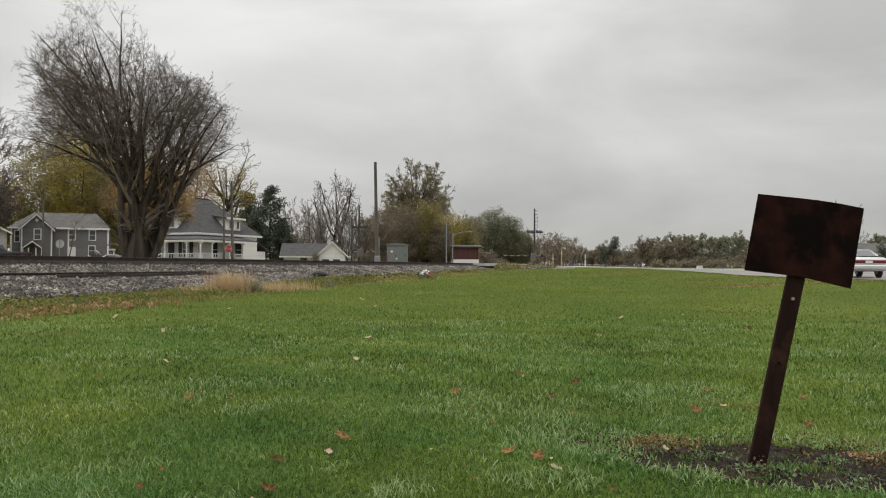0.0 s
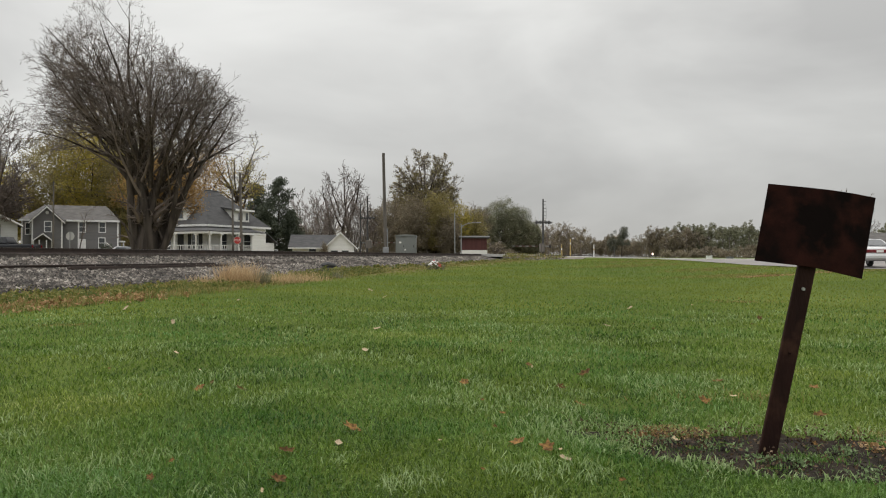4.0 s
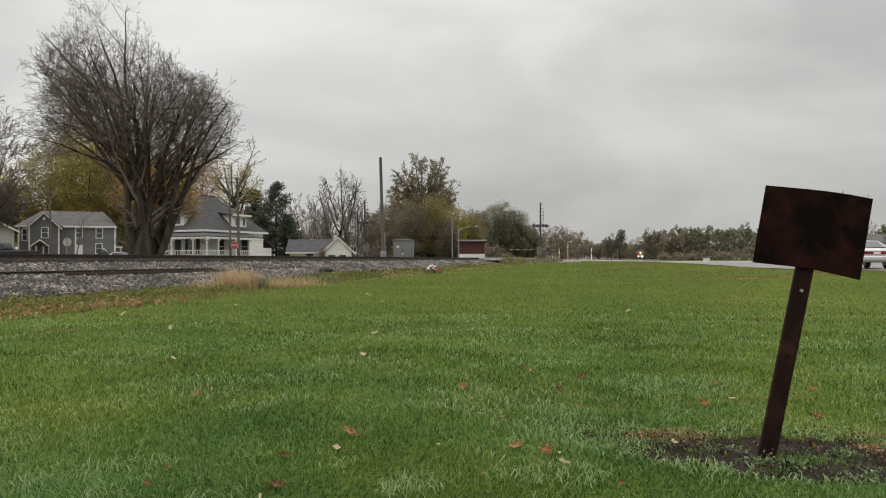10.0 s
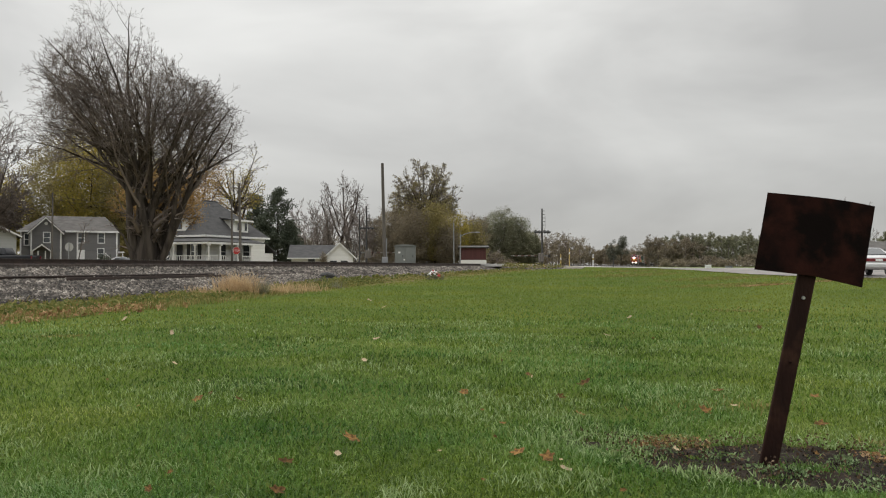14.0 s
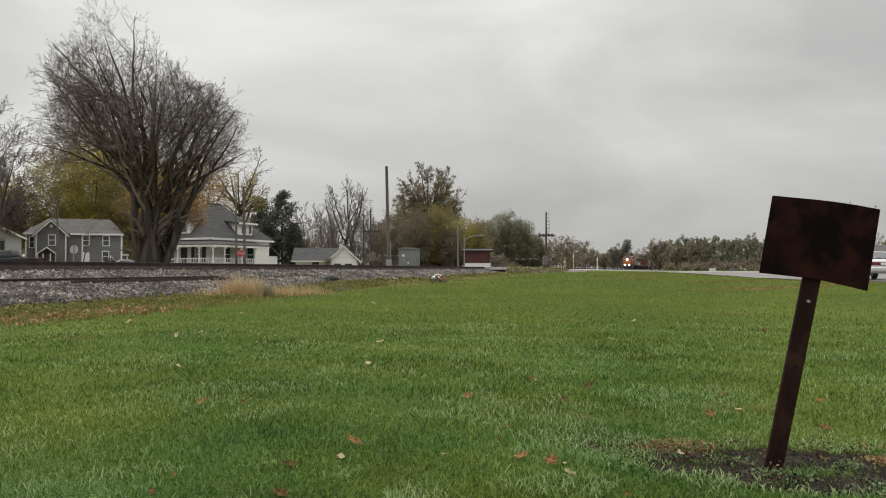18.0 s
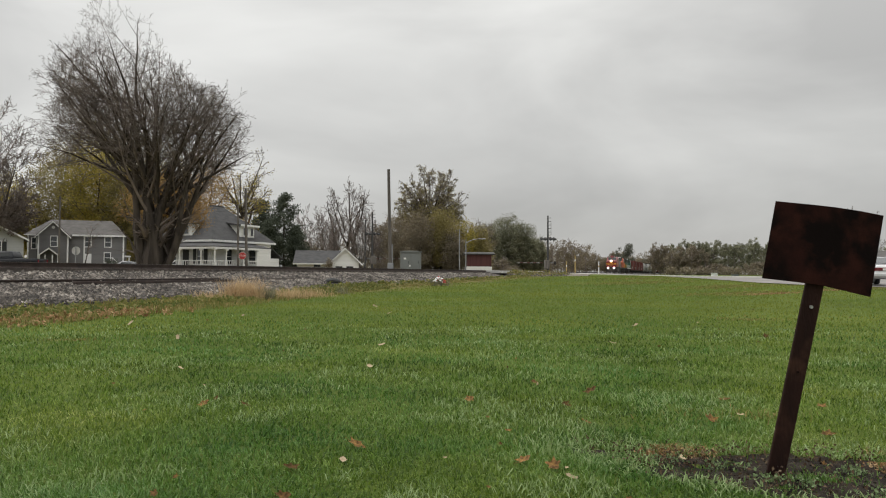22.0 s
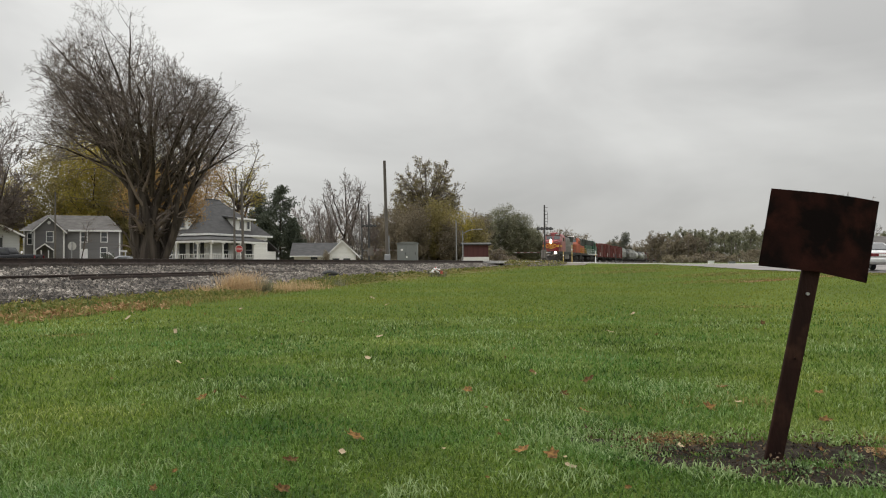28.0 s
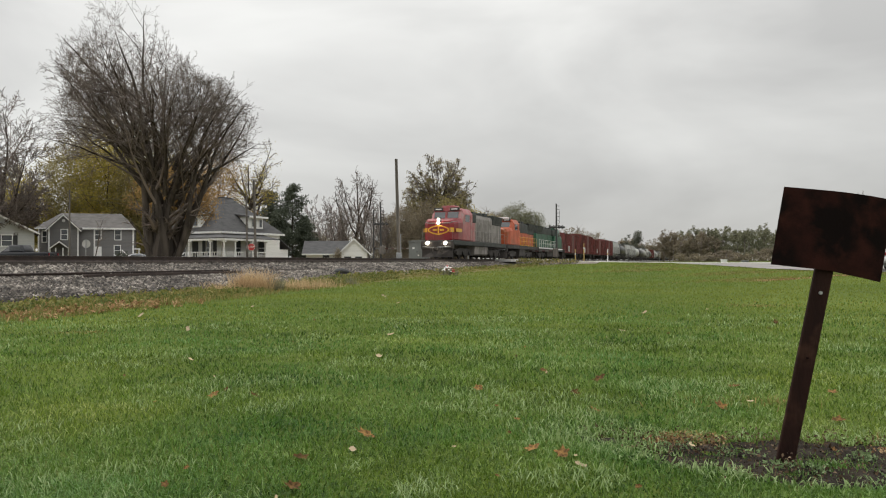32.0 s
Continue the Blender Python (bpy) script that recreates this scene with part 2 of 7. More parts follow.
M = dict(
    rust=mat("rusted_steel", (0.024, 0.0078, 0.006), (0.0058, 0.0034, 0.0031), 4.2, 0.8, 0.0, 0.12, 90.0, low=0.43, high=0.57, dirt=(0.034, 0.0112, 0.008), dirt_scale=9.0, spec=0.07),
    post=mat("weathered_brown_post", (0.032, 0.013, 0.0095), (0.013, 0.0065, 0.0055), 5.0, 0.75, 0.0, 0.4, 60.0, (1, 1, 0.25), dirt=(0.05, 0.024, 0.016), dirt_scale=9.0, spec=0.12),
    bolt=mat("bolt_zinc", (0.45, 0.45, 0.44), None, 5.0, 0.4, 0.7),
    soil=mat("wet_black_soil", (0.028, 0.020, 0.014), (0.008, 0.0062, 0.005), 4.0, 0.85, 0.0, 1.0, 60.0, dirt=(0.05, 0.041, 0.032), dirt_scale=9.0, spec=0.1),
    ballast=mat("ballast_bed", (0.05, 0.043, 0.037), (0.024, 0.021, 0.018), 3.0, 0.9, 0.0, 1.0, 14.0),
    stone=palette("ballast_stones", [(0.008, 0.0066, 0.0055), (0.026, 0.022, 0.0185), (0.085, 0.073, 0.062), (0.215, 0.19, 0.165), (0.50, 0.46, 0.405)], 0.8, 0.3, 1.0),
    rail=mat("rusty_rail", (0.050, 0.032, 0.025), (0.032, 0.022, 0.019), 2.0, 0.7, 0.2, 0.3, 30.0),
    railhead=mat("worn_rail_head", (0.32, 0.31, 0.30), (0.2, 0.19, 0.18), 2.0, 0.35, 0.8, 0.05),
    tie=mat("creosote_tie", (0.045, 0.034, 0.028), (0.075, 0.062, 0.054), 4.0, 0.85, 0.0, 0.6, 40.0, (1, 0.2, 1), rand=0.3),
    shoulder=mat("gravel_shoulder", (0.15, 0.145, 0.09), (0.11, 0.115, 0.05), 0.8, 0.9, 0.0, 0.6, 18.0, dirt=(0.22, 0.2, 0.16), dirt_scale=0.4, spec=0.1),
    gravel=mat("grey_brown_gravel", (0.24, 0.215, 0.19), (0.15, 0.13, 0.112), 0.7, 0.9, 0.0, 0.8, 16.0, dirt=(0.12, 0.11, 0.06), dirt_scale=0.5, spec=0.1),
    asphalt=mat("old_asphalt", (0.235, 0.212, 0.20), (0.18, 0.163, 0.153), 0.4, 0.7, 0.0, 0.3, 30.0, dirt=(0.15, 0.145, 0.14), dirt_scale=0.25),
    concrete=mat("crossing_concrete", (0.5, 0.49, 0.47), (0.4, 0.39, 0.375), 0.6, 0.7, 0.0, 0.2, 20.0, rand=0.08),
    bark=mat("grey_brown_bark", (0.10, 0.083, 0.069), (0.042, 0.035, 0.03), 3.5, 0.9, 0.0, 1.0, 14.0, (1, 1, 0.16), spec=0.2),
    twig=mat("bare_twigs", (0.185, 0.149, 0.127), (0.12, 0.098, 0.084), 0.5, 0.9, 0.0, 0.0, island=0.35),
    pale_bark=mat("pale_grey_bark", (0.15, 0.135, 0.12), (0.08, 0.07, 0.062), 1.0, 0.9, 0.0, 0.4, 10.0, (1, 1, 0.3)),
    # paler than the near twigs: distance haze put into the colour
    far_twig=mat("haze_paled_twigs", (0.25, 0.21, 0.188), (0.185, 0.156, 0.14), 0.2, 0.9, 0.0, 0.0, island=0.3),
    pole=mat("weathered_pole", (0.15, 0.135, 0.12), (0.09, 0.08, 0.07), 2.0, 0.9, 0.0, 0.4, 20.0, (3, 3, 0.2)),
    grey_siding=mat("grey_siding", (0.158, 0.155, 0.155), (0.138, 0.135, 0.136), 0.6, 0.7, 0.0, 0.2, 12.0, (0.2, 0.2, 6)),
    white_siding=mat("white_siding", (0.80, 0.80, 0.785), (0.72, 0.72, 0.705), 0.7, 0.6, 0.0, 0.15, 12.0, (0.2, 0.2, 6)),
    pale_siding=mat("pale_grey_siding", (0.42, 0.43, 0.43), (0.37, 0.38, 0.385), 0.7, 0.6, 0.0, 0.15, 12.0, (0.2, 0.2, 6)),
    trim=mat("white_trim", (0.78, 0.78, 0.77), (0.7, 0.7, 0.69), 2.0, 0.5, 0.0, 0.05),
    shingle=mat("grey_shingles", (0.064, 0.063, 0.064), (0.045, 0.044, 0.045), 1.2, 0.85, 0.0, 0.5, 10.0, (1, 1, 3)),
    shingle2=mat("warm_grey_shingles", (0.108, 0.10, 0.094), (0.072, 0.066, 0.062), 1.2, 0.85, 0.0, 0.5, 10.0, (1, 1, 3)),
    glass=mat("window_glass", (0.035, 0.04, 0.045), (0.055, 0.06, 0.065), 0.6, 0.06, 0.0, 0.0, spec=0.8, rough_var=0.02),
    shutter=mat("dark_shutter", (0.03, 0.032, 0.035), None, 3.0, 0.6),
    porch_floor=mat("porch_boards", (0.4, 0.4, 0.4), None, 3.0, 0.6),
    steel=mat("galvanised_steel", (0.33, 0.34, 0.35), (0.26, 0.27, 0.28), 1.2, 0.5, 0.5, 0.05),
    cabinet=mat("grey_relay_cabinet", (0.20, 0.213, 0.213), (0.17, 0.183, 0.184), 0.8, 0.5, 0.2, 0.05),
    black=mat("black_paint", (0.03, 0.03, 0.031), (0.045, 0.044, 0.042), 2.0, 0.6, 0.0, 0.1),
    under=mat("grimy_running_gear", (0.055, 0.047, 0.042), (0.03, 0.026, 0.024), 1.5, 0.8, 0.1, 0.4),
    gate_red=mat("faded_gate_red", (0.12, 0.045, 0.04), None, 2.0, 0.6, 0.0, 0.0),
    gate_white=mat("dull_gate_white", (0.3, 0.29, 0.275), None, 2.0, 0.6, 0.0, 0.0),
    sign_back=mat("bare_aluminium_sign", (0.46, 0.46, 0.45), (0.4, 0.4, 0.39), 2.0, 0.5, 0.3, 0.0),
    sign_red=mat("stop_sign_red", (0.46, 0.035, 0.035), None, 2.0, 0.45, 0.0, 0.0),
    white=mat("white_paint", (0.8, 0.8, 0.79), (0.7, 0.7, 0.69), 2.0, 0.45, 0.0, 0.03),
    yellow=mat("yellow_marker", (0.5, 0.36, 0.13), (0.42, 0.3, 0.11), 2.0, 0.5, 0.0, 0.03),
    red_barn=mat("dull_red_wall", (0.088, 0.025, 0.024), (0.066, 0.02, 0.02), 1.0, 0.7, 0.0, 0.2, 10.0, (6, 6, 0.2)),
    silver_car=mat("silver_car_paint", (0.62, 0.62, 0.63), (0.57, 0.57, 0.58), 1.0, 0.22, 0.25, 0.0, spec=0.6),
    tail_red=mat("tail_lamp_band", (0.17, 0.012, 0.02), (0.13, 0.01, 0.015), 3.0, 0.25, 0.0, 0.0),
    dark_truck=mat("dark_blue_black_paint", (0.014, 0.015, 0.019), None, 1.0, 0.4, 0.0, 0.0, spec=0.25),
    tyre=mat("tyre_rubber", (0.02, 0.02, 0.02), None, 6.0, 0.85),
    loco_red=mat("locomotive_red", (0.25, 0.018, 0.024), (0.19, 0.015, 0.02), 0.8, 0.42, 0.0, 0.05, dirt=(0.2, 0.05, 0.045), dirt_scale=0.9),
    loco_silver=mat("locomotive_silver", (0.29, 0.265, 0.25), (0.17, 0.155, 0.145), 0.9, 0.6, 0.1, 0.06, stretch=(1.6, 1, 0.25), dirt=(0.13, 0.115, 0.1), dirt_scale=1.1),
    loco_pink=mat("faded_cab_red", (0.40, 0.13, 0.13), (0.31, 0.075, 0.08), 0.8, 0.45, 0.0, 0.05, dirt=(0.30, 0.19, 0.18), dirt_scale=1.3),
    loco_yellow=mat("locomotive_yellow", (0.72, 0.40, 0.035), (0.62, 0.34, 0.03), 1.5, 0.45, 0.0, 0.03),
    loco_orange=mat("locomotive_orange", (0.46, 0.075, 0.018), (0.31, 0.055, 0.015), 0.8, 0.45, 0.0, 0.05, dirt=(0.25, 0.08, 0.03), dirt_scale=0.8),
    loco_green=mat("locomotive_green", (0.024, 0.105, 0.058), (0.02, 0.07, 0.042), 0.8, 0.5, 0.0, 0.05, dirt=(0.05, 0.075, 0.055), dirt_scale=0.8),
    roof_dark=mat("sooty_roof", (0.05, 0.055, 0.05), (0.03, 0.032, 0.03), 1.0, 0.8, 0.0, 0.2),
    freight_red=mat("oxide_red_freight_car", (0.20, 0.05, 0.043), (0.145, 0.04, 0.035), 0.5, 0.65, 0.0, 0.1, stretch=(1, 1, 0.3), dirt=(0.07, 0.03, 0.026), dirt_scale=0.6, rand=0.18),
    freight_white=mat("grey_white_hopper", (0.40, 0.40, 0.385), (0.31, 0.31, 0.295), 0.6, 0.55, 0.0, 0.05, stretch=(1, 1, 0.3), dirt=(0.27, 0.25, 0.23), dirt_scale=0.6, rand=0.2),
    tank_black=mat("black_tank", (0.025, 0.024, 0.024), (0.04, 0.037, 0.035), 0.6, 0.45, 0.0, 0.05),
    lamp=mat("headlamp_lens", (1.0, 0.86, 0.66), (1.0, 0.9, 0.72), 1.0, 0.3, 0.0, 0.0, emit=260.0),
    beacon=mat("pale_roof_unit", (0.75, 0.75, 0.74), None, 1.0, 0.4),
    grass=palette("lawn_blades", [(0.0135, 0.033, 0.005), (0.045, 0.094, 0.012), (0.103, 0.18, 0.0255), (0.19, 0.284, 0.056), (0.42, 0.49, 0.25)], 0.45, 0.25, 0.6, 0.35, (0.42, (0.66, 0.90, 1.05), (1.22, 1.05, 0.82))),
    far_grass=palette("distant_lawn_blades", [(0.164, 0.212, 0.045), (0.176, 0.224, 0.048), (0.186, 0.234, 0.05), (0.198, 0.244, 0.055)], 0.6, 0.15, 0.22, 0.35, (0.16, (0.82, 0.94, 0.96), (1.18, 1.06, 0.94))),
    # pale greens that stand for the sky's glint on wet blades
    pale_grass=palette("glint_pale_blades", [(0.19, 0.285, 0.09), (0.275, 0.37, 0.15), (0.37, 0.45, 0.235)], 0.4, 0.35, 0.5, 0.35),
    weed=palette("embankment_weeds", [(0.07, 0.105, 0.024), (0.125, 0.155, 0.038), (0.21, 0.205, 0.063), (0.30, 0.22, 0.085), (0.45, 0.335, 0.175)], 0.7, 0.2, 2.2, 0.3),
    litter=palette("brown_leaf_litter", [(0.15, 0.07, 0.035), (0.27, 0.15, 0.07), (0.40, 0.26, 0.13), (0.56, 0.43, 0.26)], 0.7, 0.2, 1.5, 0.1),
    duff=palette("dark_wet_duff", [(0.03, 0.018, 0.012), (0.07, 0.042, 0.026), (0.13, 0.085, 0.05), (0.24, 0.18, 0.12)], 0.7, 0.2, 1.5, 0.1),
    clover=palette("clover_leaves", [(0.10, 0.17, 0.06), (0.18, 0.26, 0.11), (0.28, 0.36, 0.19)], 0.5, 0.3, 1.2, 0.25),
    herb=palette("low_green_herbs", [(0.065, 0.095, 0.024), (0.125, 0.155, 0.04), (0.22, 0.215, 0.06), (0.37, 0.28, 0.11)], 0.6, 0.25, 1.2, 0.3),
    dry=palette("tall_dry_grass", [(0.32, 0.21, 0.11), (0.48, 0.34, 0.19), (0.6, 0.45, 0.27), (0.68, 0.54, 0.35)], 0.7, 0.2, 1.2, 0.3),
    olive=palette("olive_autumn_leaves", [(0.18, 0.16, 0.072), (0.255, 0.222, 0.092), (0.32, 0.27, 0.112), (0.38, 0.31, 0.14)], 0.7, 0.15, 0.25, 0.5),
    gold=palette("gold_green_leaves", [(0.22, 0.20, 0.058), (0.33, 0.285, 0.07), (0.44, 0.355, 0.085), (0.50, 0.375, 0.11)], 0.7, 0.15, 0.25, 0.5),
    rusty=palette("orange_brown_leaves", [(0.25, 0.165, 0.075), (0.32, 0.205, 0.082), (0.39, 0.25, 0.095), (0.34, 0.235, 0.1)], 0.7, 0.15, 0.25, 0.5),
    # green, brown and both needle palettes are lightened to hold distance haze
    green=palette("haze_paled_green_leaves", [(0.15, 0.155, 0.105), (0.20, 0.205, 0.135), (0.25, 0.245, 0.16), (0.30, 0.275, 0.18)], 0.7, 0.2, 0.12, 0.55),
    brown=palette("haze_paled_thicket", [(0.17, 0.142, 0.105), (0.22, 0.188, 0.137), (0.27, 0.228, 0.16), (0.29, 0.248, 0.157)], 0.8, 0.2, 0.1, 0.45),
    needle=palette("dark_conifer_needles", [(0.055, 0.066, 0.048), (0.085, 0.1, 0.07), (0.12, 0.135, 0.092)], 0.7, 0.3, 0.4, 0.2),
    pine=palette("haze_greyed_needles", [(0.10, 0.105, 0.085), (0.14, 0.145, 0.115), (0.18, 0.18, 0.14)], 0.7, 0.2, 0.3, 0.3),
    # asphalt made paler to hold the sky's reflection on the wet road
    road_pale=mat("sky_sheen_road", (0.46, 0.44, 0.425), (0.38, 0.365, 0.35), 0.3, 0.55, 0.0, 0.2, 25.0, dirt=(0.3, 0.285, 0.27), dirt_scale=0.3),
    leaf=mat("fallen_leaf", (0.23, 0.13, 0.045), (0.075, 0.042, 0.018), 5.0, 0.85, 0.0, 0.2, 120.0, rand=0.45, spec=0.1),
    leaf_pale=mat("pale_fallen_leaf", (0.46, 0.36, 0.22), (0.31, 0.22, 0.12), 30.0, 0.6, 0.0, 0.2, 120.0, rand=0.25),
)


def ground_material():
    m = mat("lawn_ground", (0.068, 0.096, 0.017), (0.086, 0.118, 0.021), 0.35, 0.9, 0.0, 0.8, 45.0, dirt=(0.115, 0.15, 0.03), dirt_scale=0.16, spec=0.08)
    n, l = m.node_tree.nodes, m.node_tree.links
    p = n["Principled BSDF"]
    old = p.inputs["Base Color"].links[0].from_socket
    tc = n.new("ShaderNodeTexCoord")

    def blended(colour, axis, low, high, noise_scale, spread, old):
        """A strip of other growth beside a line, with a ragged edge."""
        dot = n.new("ShaderNodeVectorMath")
        dot.operation = "DOT_PRODUCT"
        dot.inputs[1].default_value = axis
        l.new(tc.outputs["Object"], dot.inputs[0])
        nz = n.new("ShaderNodeTexNoise")
        nz.inputs["Scale"].default_value, nz.inputs["Detail"].default_value = noise_scale, 5.0
        l.new(tc.outputs["Object"], nz.inputs["Vector"])
        ma = n.new("ShaderNodeMath")
        ma.operation = "MULTIPLY_ADD"
        ma.inputs[1].default_value = spread
        l.new(nz.outputs["Fac"], ma.inputs[0])
        l.new(dot.outputs["Value"], ma.inputs[2])
        mr = n.new("ShaderNodeMapRange")
        mr.inputs["From Min"].default_value, mr.inputs["From Max"].default_value = low, high
        l.new(ma.outputs[0], mr.inputs["Value"])
        mx = n.new("ShaderNodeMix")
        mx.data_type = "RGBA"
        mx.inputs["B"].default_value = rgb(colour)
        l.new(mr.outputs["Result"], mx.inputs["Factor"])
        l.new(old, mx.inputs["A"])
        return mx.outputs["Result"]

    out = blended((0.14, 0.12, 0.045), (-CU, SU, 0), 14.4, 16.2, 1.3, 2.2, old)
    l.new(out, p.inputs["Base Color"])
    return m


# ---- the plan: the railway runs past on one side; s is metres along it, p metres across from the eye ----
TURN = radians(17.11)
SU, CU = math.sin(TURN), math.cos(TURN)
TRACK, RAIL_TOP = 21.79, 1.385


def on_track(s, p=TRACK):
    return s * SU - p * CU, s * CU + p * SU


def smooth(v):
    v = min(1.0, max(0.0, v))
    return v * v * (3 - 2 * v)


def bed_toe(s):
    return 16.6 + 1.0 * smooth((s - 18) / 25)


def bed(p, s):
    """Height of the ballast's surface."""
    toe = bed_toe(s)
    pts = [(toe - 0.6, 0.16), (toe, 0.32 + 0.1 * smooth((s - 18) / 25)), (19.1, 0.74), (20.2, 1.0), (20.6, 1.09), (23.1, 1.11), (25.2, 0.95)]
    for (p0, z0), (p1, z1) in zip(pts, pts[1:]):
        if p <= p1:
            return z0 + (z1 - z0) * (p - p0) / (p1 - p0)
    return 0.95


def slope(x, y):
    """The land without the railway's ballast."""
    far = math.hypot(x, y)
    p = -x * CU + y * SU
    lawn = 0.75 * smooth((far - 10) / 85)
    lawn += 0.30 * smooth((x - 8) / 10) * (1 - smooth((far - 55) / 50))
    lawn += 0.018 * noise.noise((x * 0.35, y * 0.35, 0)) + 0.01 * noise.noise((x * 1.3, y * 1.3, 4))
    m = smooth((p - 15.2) / 5.8)
    return lawn * (1 - m) + 1.02 * m


def height(x, y):
    z = slope(x, y)
    p, s = -x * CU + y * SU, x * SU + y * CU
    toe = bed_toe(s)
    if toe - 0.6 < p < 25.0:
        z = z + (min(z, bed(p, s) - 0.07) - z) * smooth((p - toe + 0.6) / 0.8)
    return z


# ---- builders ----
def part(name, bm, material, parent, label="", smooth_faces=False):
    """Links a bmesh as one mesh object under a thing or a part."""
    bmesh.ops.recalc_face_normals(bm, faces=bm.faces)
    me = bpy.data.meshes.new(name)
    if smooth_faces:
        for f in bm.faces:
            f.smooth = True
    bm.to_mesh(me)
    bm.free()
    me.materials.append(material)
    ob = new(name, me)
    ob.parent = parent
    if label:
        ob["label"] = label
    return ob


def piece(name, mesh, parent, m):
    ob = new(name, mesh)
    ob.parent = parent
    ob.matrix_basis = m
    return ob


def thing(name, m, label, category, group="", kind=""):
    ob = new(name)
    ob.matrix_basis = m
    return tagged(ob, label, category, group, kind)


def box(bm, x0, x1, y0, y1, z0, z1, bevel=0.0, m=None):
    made = bmesh.ops.create_cube(bm, size=1.0)["verts"]
    bmesh.ops.scale(bm, vec=(x1 - x0, y1 - y0, z1 - z0), verts=made)
    bmesh.ops.translate(bm, vec=((x0 + x1) / 2, (y0 + y1) / 2, (z0 + z1) / 2), verts=made)
    if bevel:
        edges = {e for v in made for e in v.link_edges}
        made = bmesh.ops.bevel(bm, geom=list(edges), offset=bevel, segments=1, affect="EDGES")["verts"]
    if m is not None:
        bmesh.ops.transform(bm, matrix=m, verts=[v for v in made if v.is_valid])
    return bm


def solid(bm, points, faces):
    vs = [bm.verts.new(q) for q in points]
    for f in faces:
        bm.faces.new([vs[i] for i in f])
    return bm


def extruded(bm, outline, axis, a, b):
    """A closed outline (two coordinates a point) drawn out along x, y or z from a to b."""
    n = len(outline)
    place = {"x": lambda u, v, w: (w, u, v), "y": lambda u, v, w: (u, w, v), "z": lambda u, v, w: (u, v, w)}[axis]
    pts = [place(u, v, a) for u, v in outline] + [place(u, v, b) for u, v in outline]
    faces = [tuple(range(n)), tuple(range(2 * n - 1, n - 1, -1))] + [(i, (i + 1) % n, n + (i + 1) % n, n + i) for i in range(n)]
    return solid(bm, pts, faces)


def tube(bm, points, radii, sides=8):
    rings = []
    points = [Vector(q) for q in points]
    if not isinstance(radii, (list, tuple)):
        radii = [radii] * len(points)
    for i, q in enumerate(points):
        d = (points[min(i + 1, len(points) - 1)] - points[max(i - 1, 0)]).normalized()
        a = d.orthogonal().normalized()
        b = d.cross(a)
        if rings:
            a = (last - d * last.dot(d)).normalized()
            b = d.cross(a)
        last = a
        rings.append([bm.verts.new(q + radii[i] * (a * math.cos(k * math.tau / sides) + b * math.sin(k * math.tau / sides))) for k in range(sides)])
    for r0, r1 in zip(rings, rings[1:]):
        for k in range(sides):
            bm.faces.new((r0[k], r0[(k + 1) % sides], r1[(k + 1) % sides], r1[k]))
    bm.faces.new(rings[0][::-1])
    bm.faces.new(rings[-1])
    return bm


def disc(bm, centre, axis, radius, depth, sides=16):
    c, d = Vector(centre), Vector(axis).normalized()
    return tube(bm, [c - d * depth / 2, c + d * depth / 2], radius, sides)


def from_arrays(name, verts, tris, material):
    me = bpy.data.meshes.new(name)
    verts, tris = np.asarray(verts, np.float32), np.asarray(tris, np.int32)
    me.vertices.add(len(verts))
    me.vertices.foreach_set("co", verts.ravel())
    me.loops.add(tris.size)
    me.loops.foreach_set("vertex_index", tris.ravel())
    me.polygons.add(len(tris))
    me.polygons.foreach_set("loop_start", np.arange(0, tris.size, 3, dtype=np.int32))
    me.update(calc_edges=True)
    me.materials.append(material)
    return me


def leaf_cards(rng, tips, count, spread, size):
    """Small bent leaves scattered round the twig ends: two triangles each."""
    g = np.random.default_rng(rng.randrange(10 ** 6))
    tips = np.array([tuple(t) for t in tips])
    c = tips[g.integers(0, len(tips), count)] + np.clip(g.normal(0, 1, (count, 3)), -1.5, 1.5) * spread
    a = g.normal(0, 1, (count, 3))
    a /= np.linalg.norm(a, axis=1)[:, None]
    b = np.cross(a, g.normal(0, 1, (count, 3)))
    b /= np.linalg.norm(b, axis=1)[:, None]
    s = size * g.uniform(0.5, 1.3, (count, 1))
    fold = np.cross(a, b) * s * 0.35
    verts = np.stack([c - a * s, c + b * s * 0.55 + fold, c + a * s, c - b * s * 0.55 + fold], 1).reshape(-1, 3)
    k = 4 * np.arange(count)[:, None]
    tris = np.concatenate([k + [[0, 1, 2]], k + [[0, 2, 3]]], 1).reshape(-1, 3)
    return verts, tris


B = bmesh.new


# ---- ground, railway bed, roads ----
def spaced(*stretches):
    out = []
    for a, b, step in stretches:
        out += list(np.arange(a, b, step))
    return out + [stretches[-1][1]]


def build_ground():
    ss = spaced((-900, -60, 120), (-60, -8, 4), (-8, 60, 0.6), (60, 160, 4), (160, 400, 20), (400, 4000, 300))
    ps = spaced((-2500, -100, 200), (-100, -30, 5), (-30, -8, 1.5), (-8, 24, 0.5), (24, 60, 4), (60, 200, 20), (200, 2600, 200))
    verts, tris, w = [], [], len(ps)
    for s in ss:
        for p in ps:
            x, y = on_track(s, p)
            verts.append((x, y, height(x, y)))
    for i in range(len(ss) - 1):
        for j in range(w - 1):
            a = i * w + j
            tris += [(a, a + w, a + 1), (a + 1, a + w, a + w + 1)]
    me = from_arrays("ground", verts, tris, ground_material())
    for f in me.polygons:
        f.use_smooth = True
    tagged(new("ground", me), "wide mown green lawn rising gently to the railway", "lawn", kind="structure")


